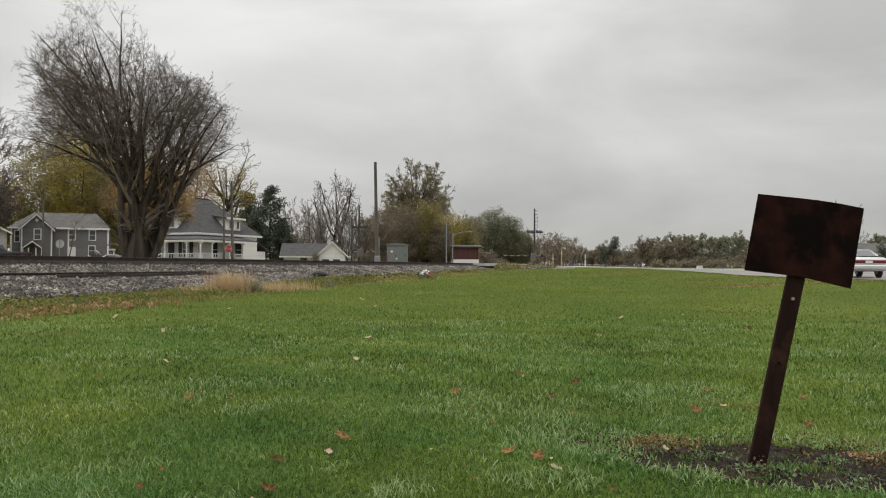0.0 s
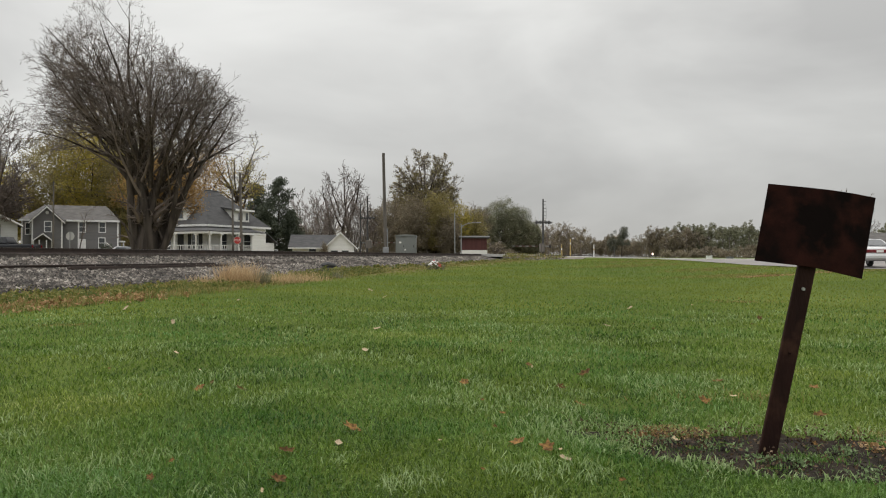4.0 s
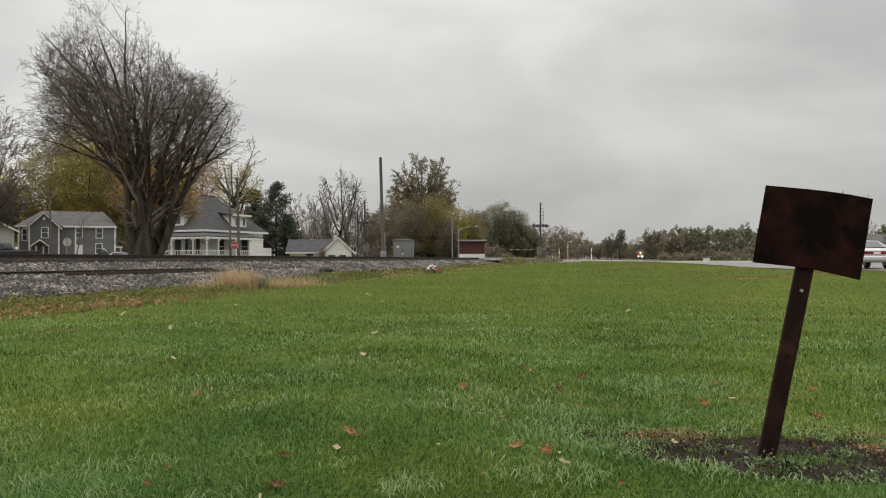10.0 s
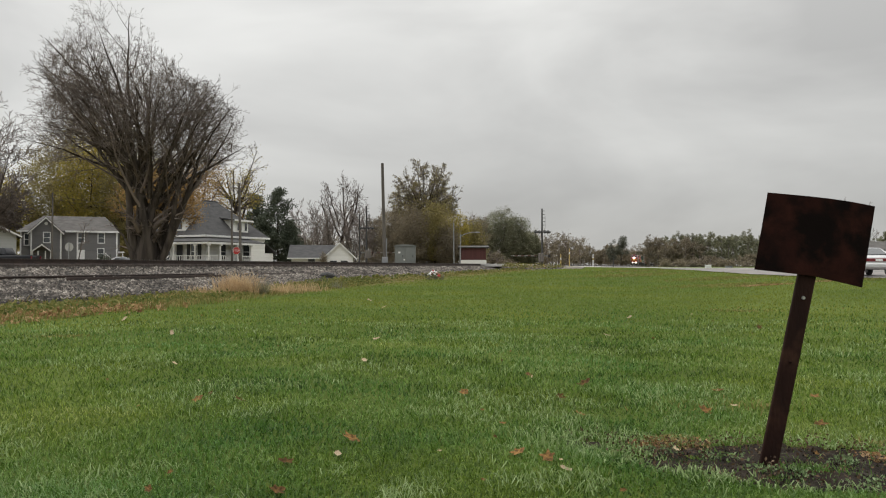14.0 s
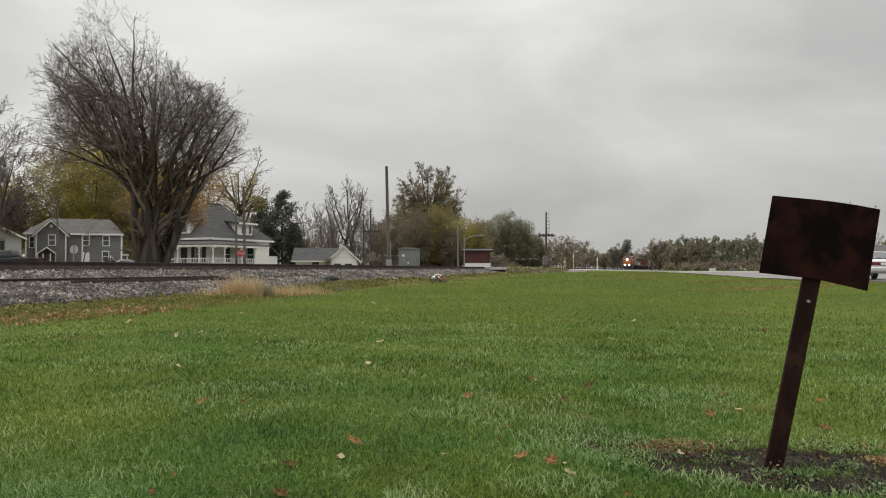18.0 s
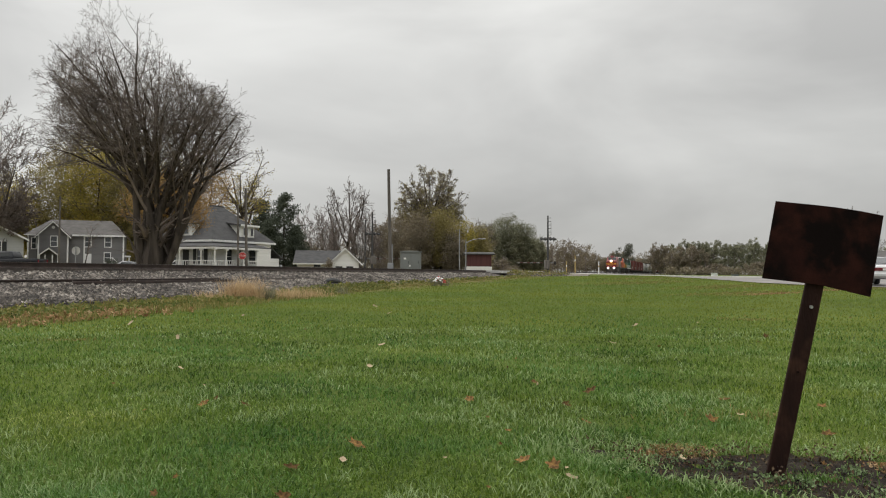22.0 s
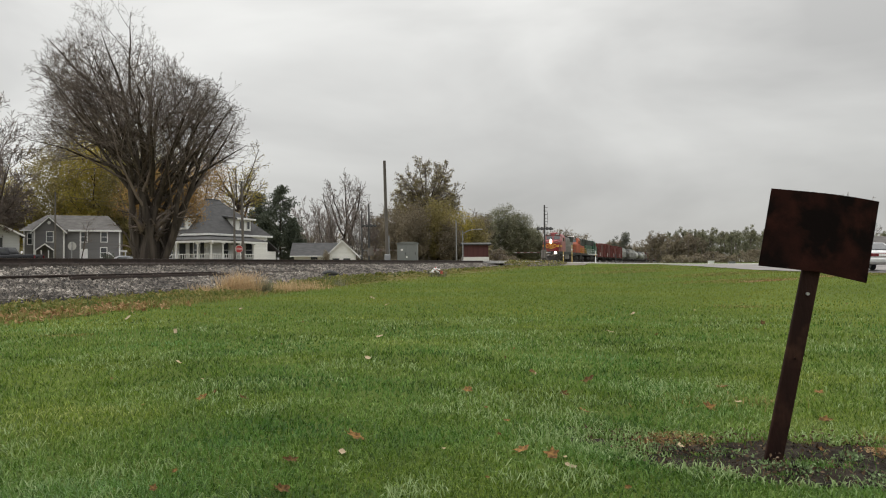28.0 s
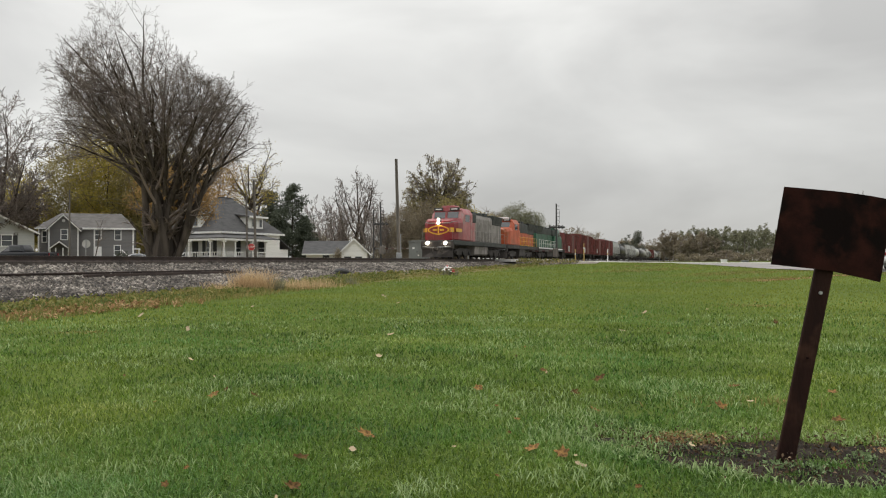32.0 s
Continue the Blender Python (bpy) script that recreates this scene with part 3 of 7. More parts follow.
def build_railway():
    ss = spaced((-40, 0, 4), (0, 60, 1.0), (60, 1400, 20))
    verts, tris = [], []
    cols = 16
    for s in ss:
        toe = bed_toe(s) - 0.5
        for j in range(cols):
            p = toe + (25.6 - toe) * j / (cols - 1)
            x, y = on_track(s, p)
            verts.append((x, y, bed(p, s) + 0.02 * noise.noise((x * 2, y * 2, 1)) if j else slope(x, y) - 0.1))
    for i in range(len(ss) - 1):
        for j in range(cols - 1):
            a = i * cols + j
            tris += [(a, a + cols, a + 1), (a + 1, a + cols, a + cols + 1)]
    tagged(new("ballast_bed", from_arrays("ballast_bed", verts, tris, M["ballast"])), "grey crushed stone railway embankment", "ballast", kind="structure")

    # loose stones over the shoulder that faces the lawn
    rng = np.random.default_rng(4)
    shape = np.array([(1, 0, -0.3), (-1, 0, -0.3), (0, 1, -0.3), (0, -1, -0.3), (0.3, -0.2, 1), (-0.4, 0.25, 0.8)], float)
    faces = np.array([(0, 2, 4), (2, 5, 4), (2, 1, 5), (1, 3, 5), (3, 4, 5), (3, 0, 4)])
    count = 62000
    s = 6 + 84 * rng.random(count) ** 1.7
    toe = 16.2 + 1.0 * np.clip((s - 18) / 25, 0, 1)
    p = toe + (21.1 - toe) * rng.random(count) ** 0.9
    size = rng.uniform(0.014, 0.046, count) * (1 + s / 90)
    z = np.array([bed(b, a) for a, b in zip(s, p)]) + size * 0.25
    x, y = s * SU - p * CU, s * CU + p * SU
    sx = shape[None] * rng.uniform(0.7, 1.45, (count, 6, 1)) * size[:, None, None] * rng.uniform(0.55, 1.5, (count, 1, 3)) * np.array((1, 1, 0.62))
    verts = (sx + np.stack([x, y, z], 1)[:, None]).reshape(-1, 3)
    tris = (faces[None] + 6 * np.arange(count)[:, None, None]).reshape(-1, 3)
    tagged(new("ballast_stones", from_arrays("ballast_stones", verts, tris, M["stone"])), "loose grey angular ballast stones", "gravel", kind="stuff")

    track = thing("railway_track", Matrix.Identity(4), "single railway track on dark wooden ties", "railway", kind="structure")
    profile = [(-0.07, 0), (0.07, 0), (0.07, 0.015), (0.012, 0.035), (0.012, 0.135), (0.036, 0.145), (0.036, 0.182), (-0.036, 0.182), (-0.036, 0.145), (-0.012, 0.135), (-0.012, 0.035), (-0.07, 0.015)]
    for off in (-0.755, 0.755):
        bm = B()
        extruded(bm, profile, "y", -60, 1400)
        rail = part("rail", bm, M["rail"], track, "rusty steel rail")
        rail.matrix_basis = Matrix.Translation((*on_track(0, TRACK + off), RAIL_TOP - 0.186)) @ pose(0, 0, 0, 0, 0, -math.degrees(TURN))
        bm = box(B(), -0.03, 0.03, -60, 1400, 0.183, 0.187)
        head = part("rail_head", bm, M["railhead"], rail, "polished running surface")
    tie = part("tie", box(B(), -1.3, 1.3, -0.115, 0.115, -0.17, 0, 0.012), M["tie"], track).data
    bpy.data.objects["tie"].matrix_basis = Matrix.Translation((*on_track(2.0), RAIL_TOP - 0.188)) @ pose(0, 0, 0, 0, 0, -math.degrees(TURN))
    for i in range(1, 280):
        jit = random.uniform(-1, 1)
        piece("tie", tie, track, Matrix.Translation((*on_track(2.0 + 0.53 * i + 0.03 * jit, TRACK + 0.03 * jit), RAIL_TOP - 0.188)) @ pose(0, 0, 0, 0, 0, -math.degrees(TURN) + jit))

    # old rails left lying on the shoulder
    for s0, s1, p0, p1, tilt in ((3, 29.2, 19.0, 19.12, 4), (31.6, 38.5, 19.15, 19.2, 60), (20.4, 29.4, 18.72, 18.78, 84)):
        bm = B()
        extruded(bm, profile, "y", 0, s1 - s0)
        x0, y0 = on_track(s0, p0)
        x1, y1 = on_track(s1, p1)
        tagged(part("loose_rail", bm, M["rail"], None), "rusty length of spare rail lying on ballast", "rail", "spare rails").matrix_basis = (
            Matrix.Translation((x0, y0, bed(p0, s0) + (-0.07 if tilt < 80 else 0.03))) @ pose(0, 0, 0, 0, 0, math.degrees(math.atan2(y1 - y0, x1 - x0)) - 90) @ pose(0, 0, 0, 0, tilt, 0))


# where the lawn ends and the street begins
KERB = [(60, 24), (32, 27), (24, 31.5), (20.4, 36.4), (18.6, 39.4), (17.6, 44.5), (18.05, 53.1), (19.15, 67.7)]


def crossing_stones(grid):
    """Ballast and weeds spilt over the bank beside the crossing; grid: the bank's points, away from the rails and across."""
    g = np.random.default_rng(44)
    n = 4200
    i, j = g.random(n) ** 1.5 * 22, g.random(n) * (grid.shape[1] - 1.001)
    a, b = i.astype(int), j.astype(int)
    u, v = (i - a)[:, None], (j - b)[:, None]
    c = (grid[a, b] * (1 - u) + grid[a + 1, b] * u) * (1 - v) + (grid[a, b + 1] * (1 - u) + grid[a + 1, b + 1] * u) * v
    shape = np.array([(1, 0, -0.3), (-1, 0, -0.3), (0, 1, -0.3), (0, -1, -0.3), (0.3, -0.2, 1), (-0.4, 0.25, 0.8)], float)
    faces = np.array([(0, 2, 4), (2, 5, 4), (2, 1, 5), (1, 3, 5), (3, 4, 5), (3, 0, 4)])
    size = g.uniform(0.04, 0.12, n)
    verts = (shape[None] * g.uniform(0.6, 1.4, (n, 6, 1)) * size[:, None, None] + c[:, None] + (0, 0, 0.02)).reshape(-1, 3)
    tagged(new("crossing_stones", from_arrays("crossing_stones", verts, (faces[None] + 6 * np.arange(n)[:, None, None]).reshape(-1, 3), M["stone"])), "grey ballast spilt beside the level crossing", "gravel", kind="stuff")
    rng = random.Random(45)
    tips = [tuple(q + (0, 0, 0.06)) for q in c[::6]]
    tagged(new("crossing_weeds", from_arrays("crossing_weeds", *leaf_cards(rng, tips, 2600, 0.2, 0.09), M["weed"])), "sparse yellow-brown weeds beside the level crossing", "weeds", kind="stuff")


def build_roads():
    # the cross road climbs to the railway on a low bank with gravel shoulders
    cx, cy = on_track(95)
    n, u = Vector((CU, -SU)), Vector((SU, CU))
    lawn = bpy.data.materials["lawn_ground"]
    for name, start, end, sign in (("road", 2.6, 150, 1), ("road", 2.6, 70, -1)):
        for kind, offs, material, label in (("top", (-4.2, -2, 0, 2, 4.2), M["road_pale"], "asphalt road crossing the railway, sky sheen in its colour"),
                                            ("near", (-4.9, -4.5, -4.2), M["shoulder"], "brown gravel shoulder beside the road"), ("apron", (-9.4, -7.0, -4.9), M["gravel"], "worn gravel bank beside the crossing"), ("bank", (-7.4, -6.1, -4.9), lawn, "grassy bank below the road"), ("far", (4.2, 5.8, 7.4), M["shoulder"], "brown gravel shoulder beside the road")):
            verts, tris = [], []
            k = len(offs)
            first, last = start, end
            if kind in ("apron", "bank"):
                first, last = (start, 11.0) if kind == "apron" else (11.0, end)
            rs = [first + (last - first) * i / 30 for i in range(31)]
            for r in rs:
                for o in offs:
                    # the apron flares beside the rails
                    flare = 1.5 * (1 - smooth((r - 2.6) / 13)) if o < 0 and sign > 0 else 0.0
                    q = Vector((cx, cy)) + n * (sign * r) + u * (o - flare * min(1, -o / 4.2))
                    low = slope(q.x, q.y)
                    top = max(low + 0.05, 0.88 + 0.34 * (1 - smooth(r / 24))) + 0.03 * (1 - abs(o) / 4.2) * (kind == "top")
                    rim = 9.4 if kind == "apron" else 7.4
                    f = 1.0 if abs(o) <= 4.2 else (rim - abs(o)) / (rim - 4.2)
                    verts.append((q.x, q.y, (low - 0.05) * (1 - f) + top * f))
            for i in range(len(rs) - 1):
                for j in range(k - 1):
                    b = i * k + j
                    tris += [(b, b + 1, b + k), (b + 1, b + k + 1, b + k)]
            nm = {"top": "road", "bank": "road_bank", "apron": "crossing_bank"}.get(kind, "road_shoulder")
            tagged(new(nm, from_arrays(nm, verts, tris, material)), label, "road", kind="structure")
            if kind == "apron" and sign > 0:
                crossing_stones(np.array(verts).reshape(len(rs), k, 3))
    left = KERB + [(25.5, 104)]
    right = [(80, 30), (70, 38), (60, 44), (52, 48), (46, 51), (42, 55), (38, 60), (38, 72), (47.5, 104)]
    verts, tris, cols = [], [], 9
    for (a, b), (a2, b2) in zip(zip(left, right), zip(left[1:], right[1:])):
        for k in range(6 if b2 != right[-1] else 7):
            p, q = Vector(a).lerp(Vector(a2), k / 6), Vector(b).lerp(Vector(b2), k / 6)
            for j in range(cols):
                e = p.lerp(q, j / (cols - 1))
                verts.append((e.x, e.y, slope(e.x, e.y) + 0.04))
    for i in range(len(verts) // cols - 1):
        for j in range(cols - 1):
            a = i * cols + j
            tris += [(a, a + 1, a + cols), (a + 1, a + cols + 1, a + cols)]
    tagged(new("street", from_arrays("street", verts, tris, M["asphalt"])), "grey asphalt street beside the lawn", "street", kind="structure")
    # concrete crossing slabs between and beside the rails
    crossing = thing("level_crossing", Matrix.Translation((cx, cy, RAIL_TOP)) @ pose(0, 0, 0, 0, 0, -math.degrees(TURN)), "pale concrete level crossing slabs between rails", "crossing", kind="structure")
    for x0, x1 in ((-2.6, -0.83), (-0.66, 0.66), (0.83, 2.6)):
        for i in range(-4, 8):
            part("slab", box(B(), x0, x1, -5 + 2 * i + 0.01, -3 + 2 * i - 0.01, -0.3, -0.012, 0.01), M["concrete"], crossing)


build_ground()
build_railway()
build_roads()


# ---- trees ----
class Wood:
    """Tapered limbs and twigs gathered for one mesh."""

    def __init__(self):
        self.verts, self.tris = [], []

    def limb(self, pts, radii, sides):
        start = len(self.verts)
        for i, q in enumerate(pts):
            d = pts[min(i + 1, len(pts) - 1)] - pts[max(i - 1, 0)]
            a = d.orthogonal().normalized()
            b = d.normalized().cross(a)
            for k in range(sides):
                t = k * math.tau / sides
                self.verts.append(tuple(q + radii[i] * (a * math.cos(t) + b * math.sin(t))))
        for i in range(len(pts) - 1):
            for k in range(sides):
                a, b = start + i * sides + k, start + i * sides + (k + 1) % sides
                self.tris += [(a, b, a + sides), (b, b + sides, a + sides)]


def grow(rng, woods, tips, p, d, length, radius, level, cfg):
    steps = max(2, min(15 if level == 0 else 9, int(length / cfg["step"])))
    pts, radii = [p.copy()], [radius]
    last = level == cfg["levels"]
    steps = 1 if last else steps
    for i in range(steps):
        w = cfg["wander"] * (1.1 if level > 1 else 0.8)
        away = Vector((p.x, p.y, 0)) * (cfg["out"] / max(0.3, math.hypot(p.x, p.y))) if level == 0 else Vector()
        d = (d + away + Vector((rng.gauss(0, w), rng.gauss(0, w), rng.gauss(0, w) + cfg["lift"][min(level, len(cfg["lift"]) - 1)]))).normalized()
        p = p + d * (length / steps)
        if i and not cfg["inside"](p):
            break
        pts.append(p.copy())
        radii.append(max(cfg["thin"], radius * (1 - cfg["slim"] * (i + 1) / steps)))
    if len(pts) <= steps:  # cut short: still tapers to its end
        radii = [max(cfg["thin"], radius * (1 - cfg["slim"] * i / (len(pts) - 1))) for i in range(len(pts))]
    woods[min(level, 2)].limb(pts, radii, (9, 6, 3, 3, 3, 3)[level])
    if level >= cfg["levels"] - 1:
        tips += pts[1:]
    if last:
        return
    kids = max(1, round(cfg["kids"][level] * (len(pts) - 1) / steps))
    n = len(pts) - 1
    for k in range(kids):
        f = cfg["bare"][level] + (1 - cfg["bare"][level]) * (k + rng.random()) / kids
        i = min(n - 1, int(f * n))
        q = pts[i].lerp(pts[i + 1], f * n - i)
        axis = (pts[i + 1] - pts[i]).normalized()
        side = axis.orthogonal().normalized()
        side.rotate(Matrix.Rotation(rng.uniform(0, math.tau), 3, axis))
        ang = radians(rng.gauss(cfg["fork"][min(level, len(cfg["fork"]) - 1)], 9))
        nd = axis * math.cos(ang) + side * math.sin(ang)
        grow(rng, woods, tips, q, nd, length * cfg["ratio"] * rng.uniform(0.7, 1.2) * (1.1 - 0.55 * f), max(cfg["thin"], radii[i] * cfg["taper"]), level + 1, cfg)


def anywhere(p):
    return True


TREE = dict(levels=4, step=0.9, wander=0.10, lift=(0.05, 0.04, 0.02, 0.0), kids=(7, 6, 5, 4), bare=(0.35, 0.25, 0.2, 0.1), fork=(38, 42, 45, 45), ratio=0.5, thin=0.012, inside=anywhere, taper=0.42, out=0.0, slim=0.78)


def tree(name, x, y, z, label, seed, stems, cfg, bark, leaves=(), category="tree", twig=None, fill=()):
    """stems: rows of (offset x, offset y, tilt in degrees, heading, length, radius, height of its foot)."""
    rng = random.Random(seed)
    cfg = {**TREE, **cfg}
    crown, tips = Wood(), []
    top = thing(name, pose(x, y, z), label, category)
    for ox, oy, tilt, head, length, radius, *foot in stems:
        t, h = radians(tilt), radians(head)
        stem = Wood()
        grow(rng, (stem, crown, crown), tips, Vector((ox, oy, foot[0] if foot else -0.25)), Vector((math.sin(t) * math.cos(h), math.sin(t) * math.sin(h), math.cos(t))), length, radius, 0, cfg)
        me = from_arrays("trunk", stem.verts, stem.tris, M[bark])
        me.polygons.foreach_set("use_smooth", [True] * len(me.polygons))
        new("trunk", me).parent = top
    ob = new("crown", from_arrays("crown", crown.verts, crown.tris, twig or M["twig"]))
    tagged(ob, kind="stuff").parent = top
    if leaves:
        material, count, spread, size = leaves
        if fill:  # leaves all through the round crown
            high, rx, low, share = fill
            rz, n = (high - low) * 0.5, int(len(tips) * share)
            for _ in range(n):
                v = Vector((rng.gauss(0, 1), rng.gauss(0, 1), rng.gauss(0, 1))).normalized() * rng.random() ** 0.42
                wob = 0.86 + 0.3 * noise.noise(v * 2.3 + Vector((seed, 0, 0)))
                tips.append(Vector((v.x * rx * wob, v.y * rx * wob, low + rz + v.z * rz * wob)))
        ob = new("foliage", from_arrays("foliage", *leaf_cards(rng, tips, count, spread, size), M[material]))
        tagged(ob, kind="stuff").parent = top
    return top


def rounded(rng, top, rx, foot, count, radius, low=95.0):
    """Stems that fan out of a trunk's head so that their ends lie on a round crown; top: the crown's height over the ground."""
    rz = (top - foot) * 0.62
    cz = top - rz
    stems = [(0, 0, 1.5, 40, foot + 2.5, radius)]
    for k in range(count):
        u = (k + 0.5) / count
        tilt = math.acos(1 - u * (1 - math.cos(radians(low))))
        h = radians(k * 137.5)
        d = Vector((math.sin(tilt) * math.cos(h), math.sin(tilt) * math.sin(h), math.cos(tilt)))
        o = Vector((0, 0, foot - cz))
        a = (d.x ** 2 + d.y ** 2) / rx ** 2 + d.z ** 2 / rz ** 2
        b, c = 2 * o.z * d.z / rz ** 2, o.z ** 2 / rz ** 2 - 1
        reach = (-b + math.sqrt(max(0.0, b * b - 4 * a * c))) / (2 * a)
        stems.append((0, 0, math.degrees(tilt), math.degrees(h), reach * rng.uniform(0.78, 1.0), radius * 0.42, foot + rng.uniform(-0.5, 0.5) * min(1.5, foot * 0.3)))
    return stems


def dome(rx, low, high, seed, belly=0.38, rough=0.16):
    """A test for points inside a round crown with a lumpy outline; belly: where it is widest."""
    waist = low + (high - low) * belly

    def within(p):
        rz = high - waist if p.z > waist else waist - low
        d = Vector((p.x / rx, p.y / rx, (p.z - waist) / rz * (1.0 if p.z > waist else 0.55)))
        return p.z < low or d.length < 1 - rough * (0.5 + noise.noise(d.normalized() * 3.1 + Vector((seed, 0, 0))))
    return within


EDGE = ((0, -1.5, 1.5), (2.6, -2.0, 1.9), (4.2, -2.6, 2.5), (5.3, -3.8, 3.5), (6.4, -7.2, 5.2), (7.6, -8.7, 6.7), (8.9, -8.5, 7.2), (10.4, -8.0, 6.4), (11.9, -7.6, 5.2), (13.1, -7.7, 3.7), (14.2, -7.4, 2.3), (14.9, -7.1, 0.7), (16.4, -6.0, 0.2), (17.6, -5.4, -0.3), (18.6, -4.8, -1.0), (19.6, -4.2, -2.0))


def big_tree():
    rng = random.Random(11)

    def inside(p):
        # the crown's reach to both sides at each height
        for (z0, a0, b0), (z1, a1, b1) in zip(EDGE, EDGE[1:]):
            if p.z <= z1:
                f = (p.z - z0) / (z1 - z0)
                a, b = a0 + (a1 - a0) * f, b0 + (b1 - b0) * f
                c, r = (a + b) / 2, (b - a) / 2
                return ((p.x - c) / r) ** 2 + (p.y / (r * 0.95)) ** 2 < rng.uniform(0.72, 1.05)
        return False
    stems = [(-0.80, -0.1, 10, 178, 18.8, 0.29), (-0.45, -0.5, 11, 184, 20.2, 0.33), (-0.50, 0.5, 11, 174, 18, 0.27), (0.05, 0.6, 6, 110, 17, 0.28), (0.35, -0.5, 6, 340, 16, 0.31), (0.66, 0.0, 11, 5, 15, 0.29),
             (-0.15, -0.1, 8, 190, 19, 0.33), (0.46, 0.45, 11, 30, 15, 0.26), (0.0, -0.68, 5, 290, 17, 0.27), (-0.92, 0.25, 12, 184, 17, 0.21), (0.78, -0.3, 18, 352, 13.5, 0.21), (0.5, -0.2, 15, 10, 14.5, 0.24), (0.2, 0.3, 9, 348, 15.5, 0.25)]
    # the stems' fused foot
    stems += [(-0.1, -0.1, 1, 0, 5.5, 0.95)]
    # long low limbs on the side of the grey house
    stems += [(-1.0, 0.1, 58, 178, 9.5, 0.12, 5.6), (-1.0, -0.4, 66, 190, 9.0, 0.11, 6.4), (-0.9, 0.4, 50, 170, 9.5, 0.12, 6.0), (-1.1, 0.0, 74, 183, 8.5, 0.10, 7.4)]
    for k, (tilt, head, length) in enumerate(((24, 25, 12), (28, 183, 13), (26, 290, 11.5), (34, 352, 11), (26, 110, 11.5), (25, 205, 13), (42, 170, 11), (46, 340, 9.5), (42, 265, 9.5), (38, 10, 10.5), (38, 195, 11.5), (20, 60, 12), (30, 235, 12), (31, 318, 11), (52, 186, 10), (50, 2, 9))):
        h = radians(head)
        stems.append((0.85 * math.cos(h), 0.7 * math.sin(h), tilt, head, length * 0.94, 0.16, 3.9 + 3.2 * ((k * 0.618) % 1)))
    for k in range(18):  # spreading side limbs, some of them drooping
        a = radians(k * 137.5)
        stems.append((1.1 * math.cos(a), 0.9 * math.sin(a), 44 + 48 * ((k * 0.618) % 1), math.degrees(a), 9.0 - 1.6 * ((k * 0.414) % 1), 0.085, 5.6 + 5.6 * ((k * 0.732) % 1)))
    return tree("silver_maple_tree", -19.7, 53.0, 1.0, "huge many-stemmed bare tree with grey-brown twigs", 23, stems,
                dict(kids=(12, 7, 5, 3), lift=(0.014, 0.035, 0.03, 0.02), bare=(0.24, 0.15, 0.1, 0.05), fork=(46, 40, 38, 36), ratio=0.48, inside=inside, thin=0.0066, wander=0.095, taper=0.47, out=0.008, slim=0.95), "bark")


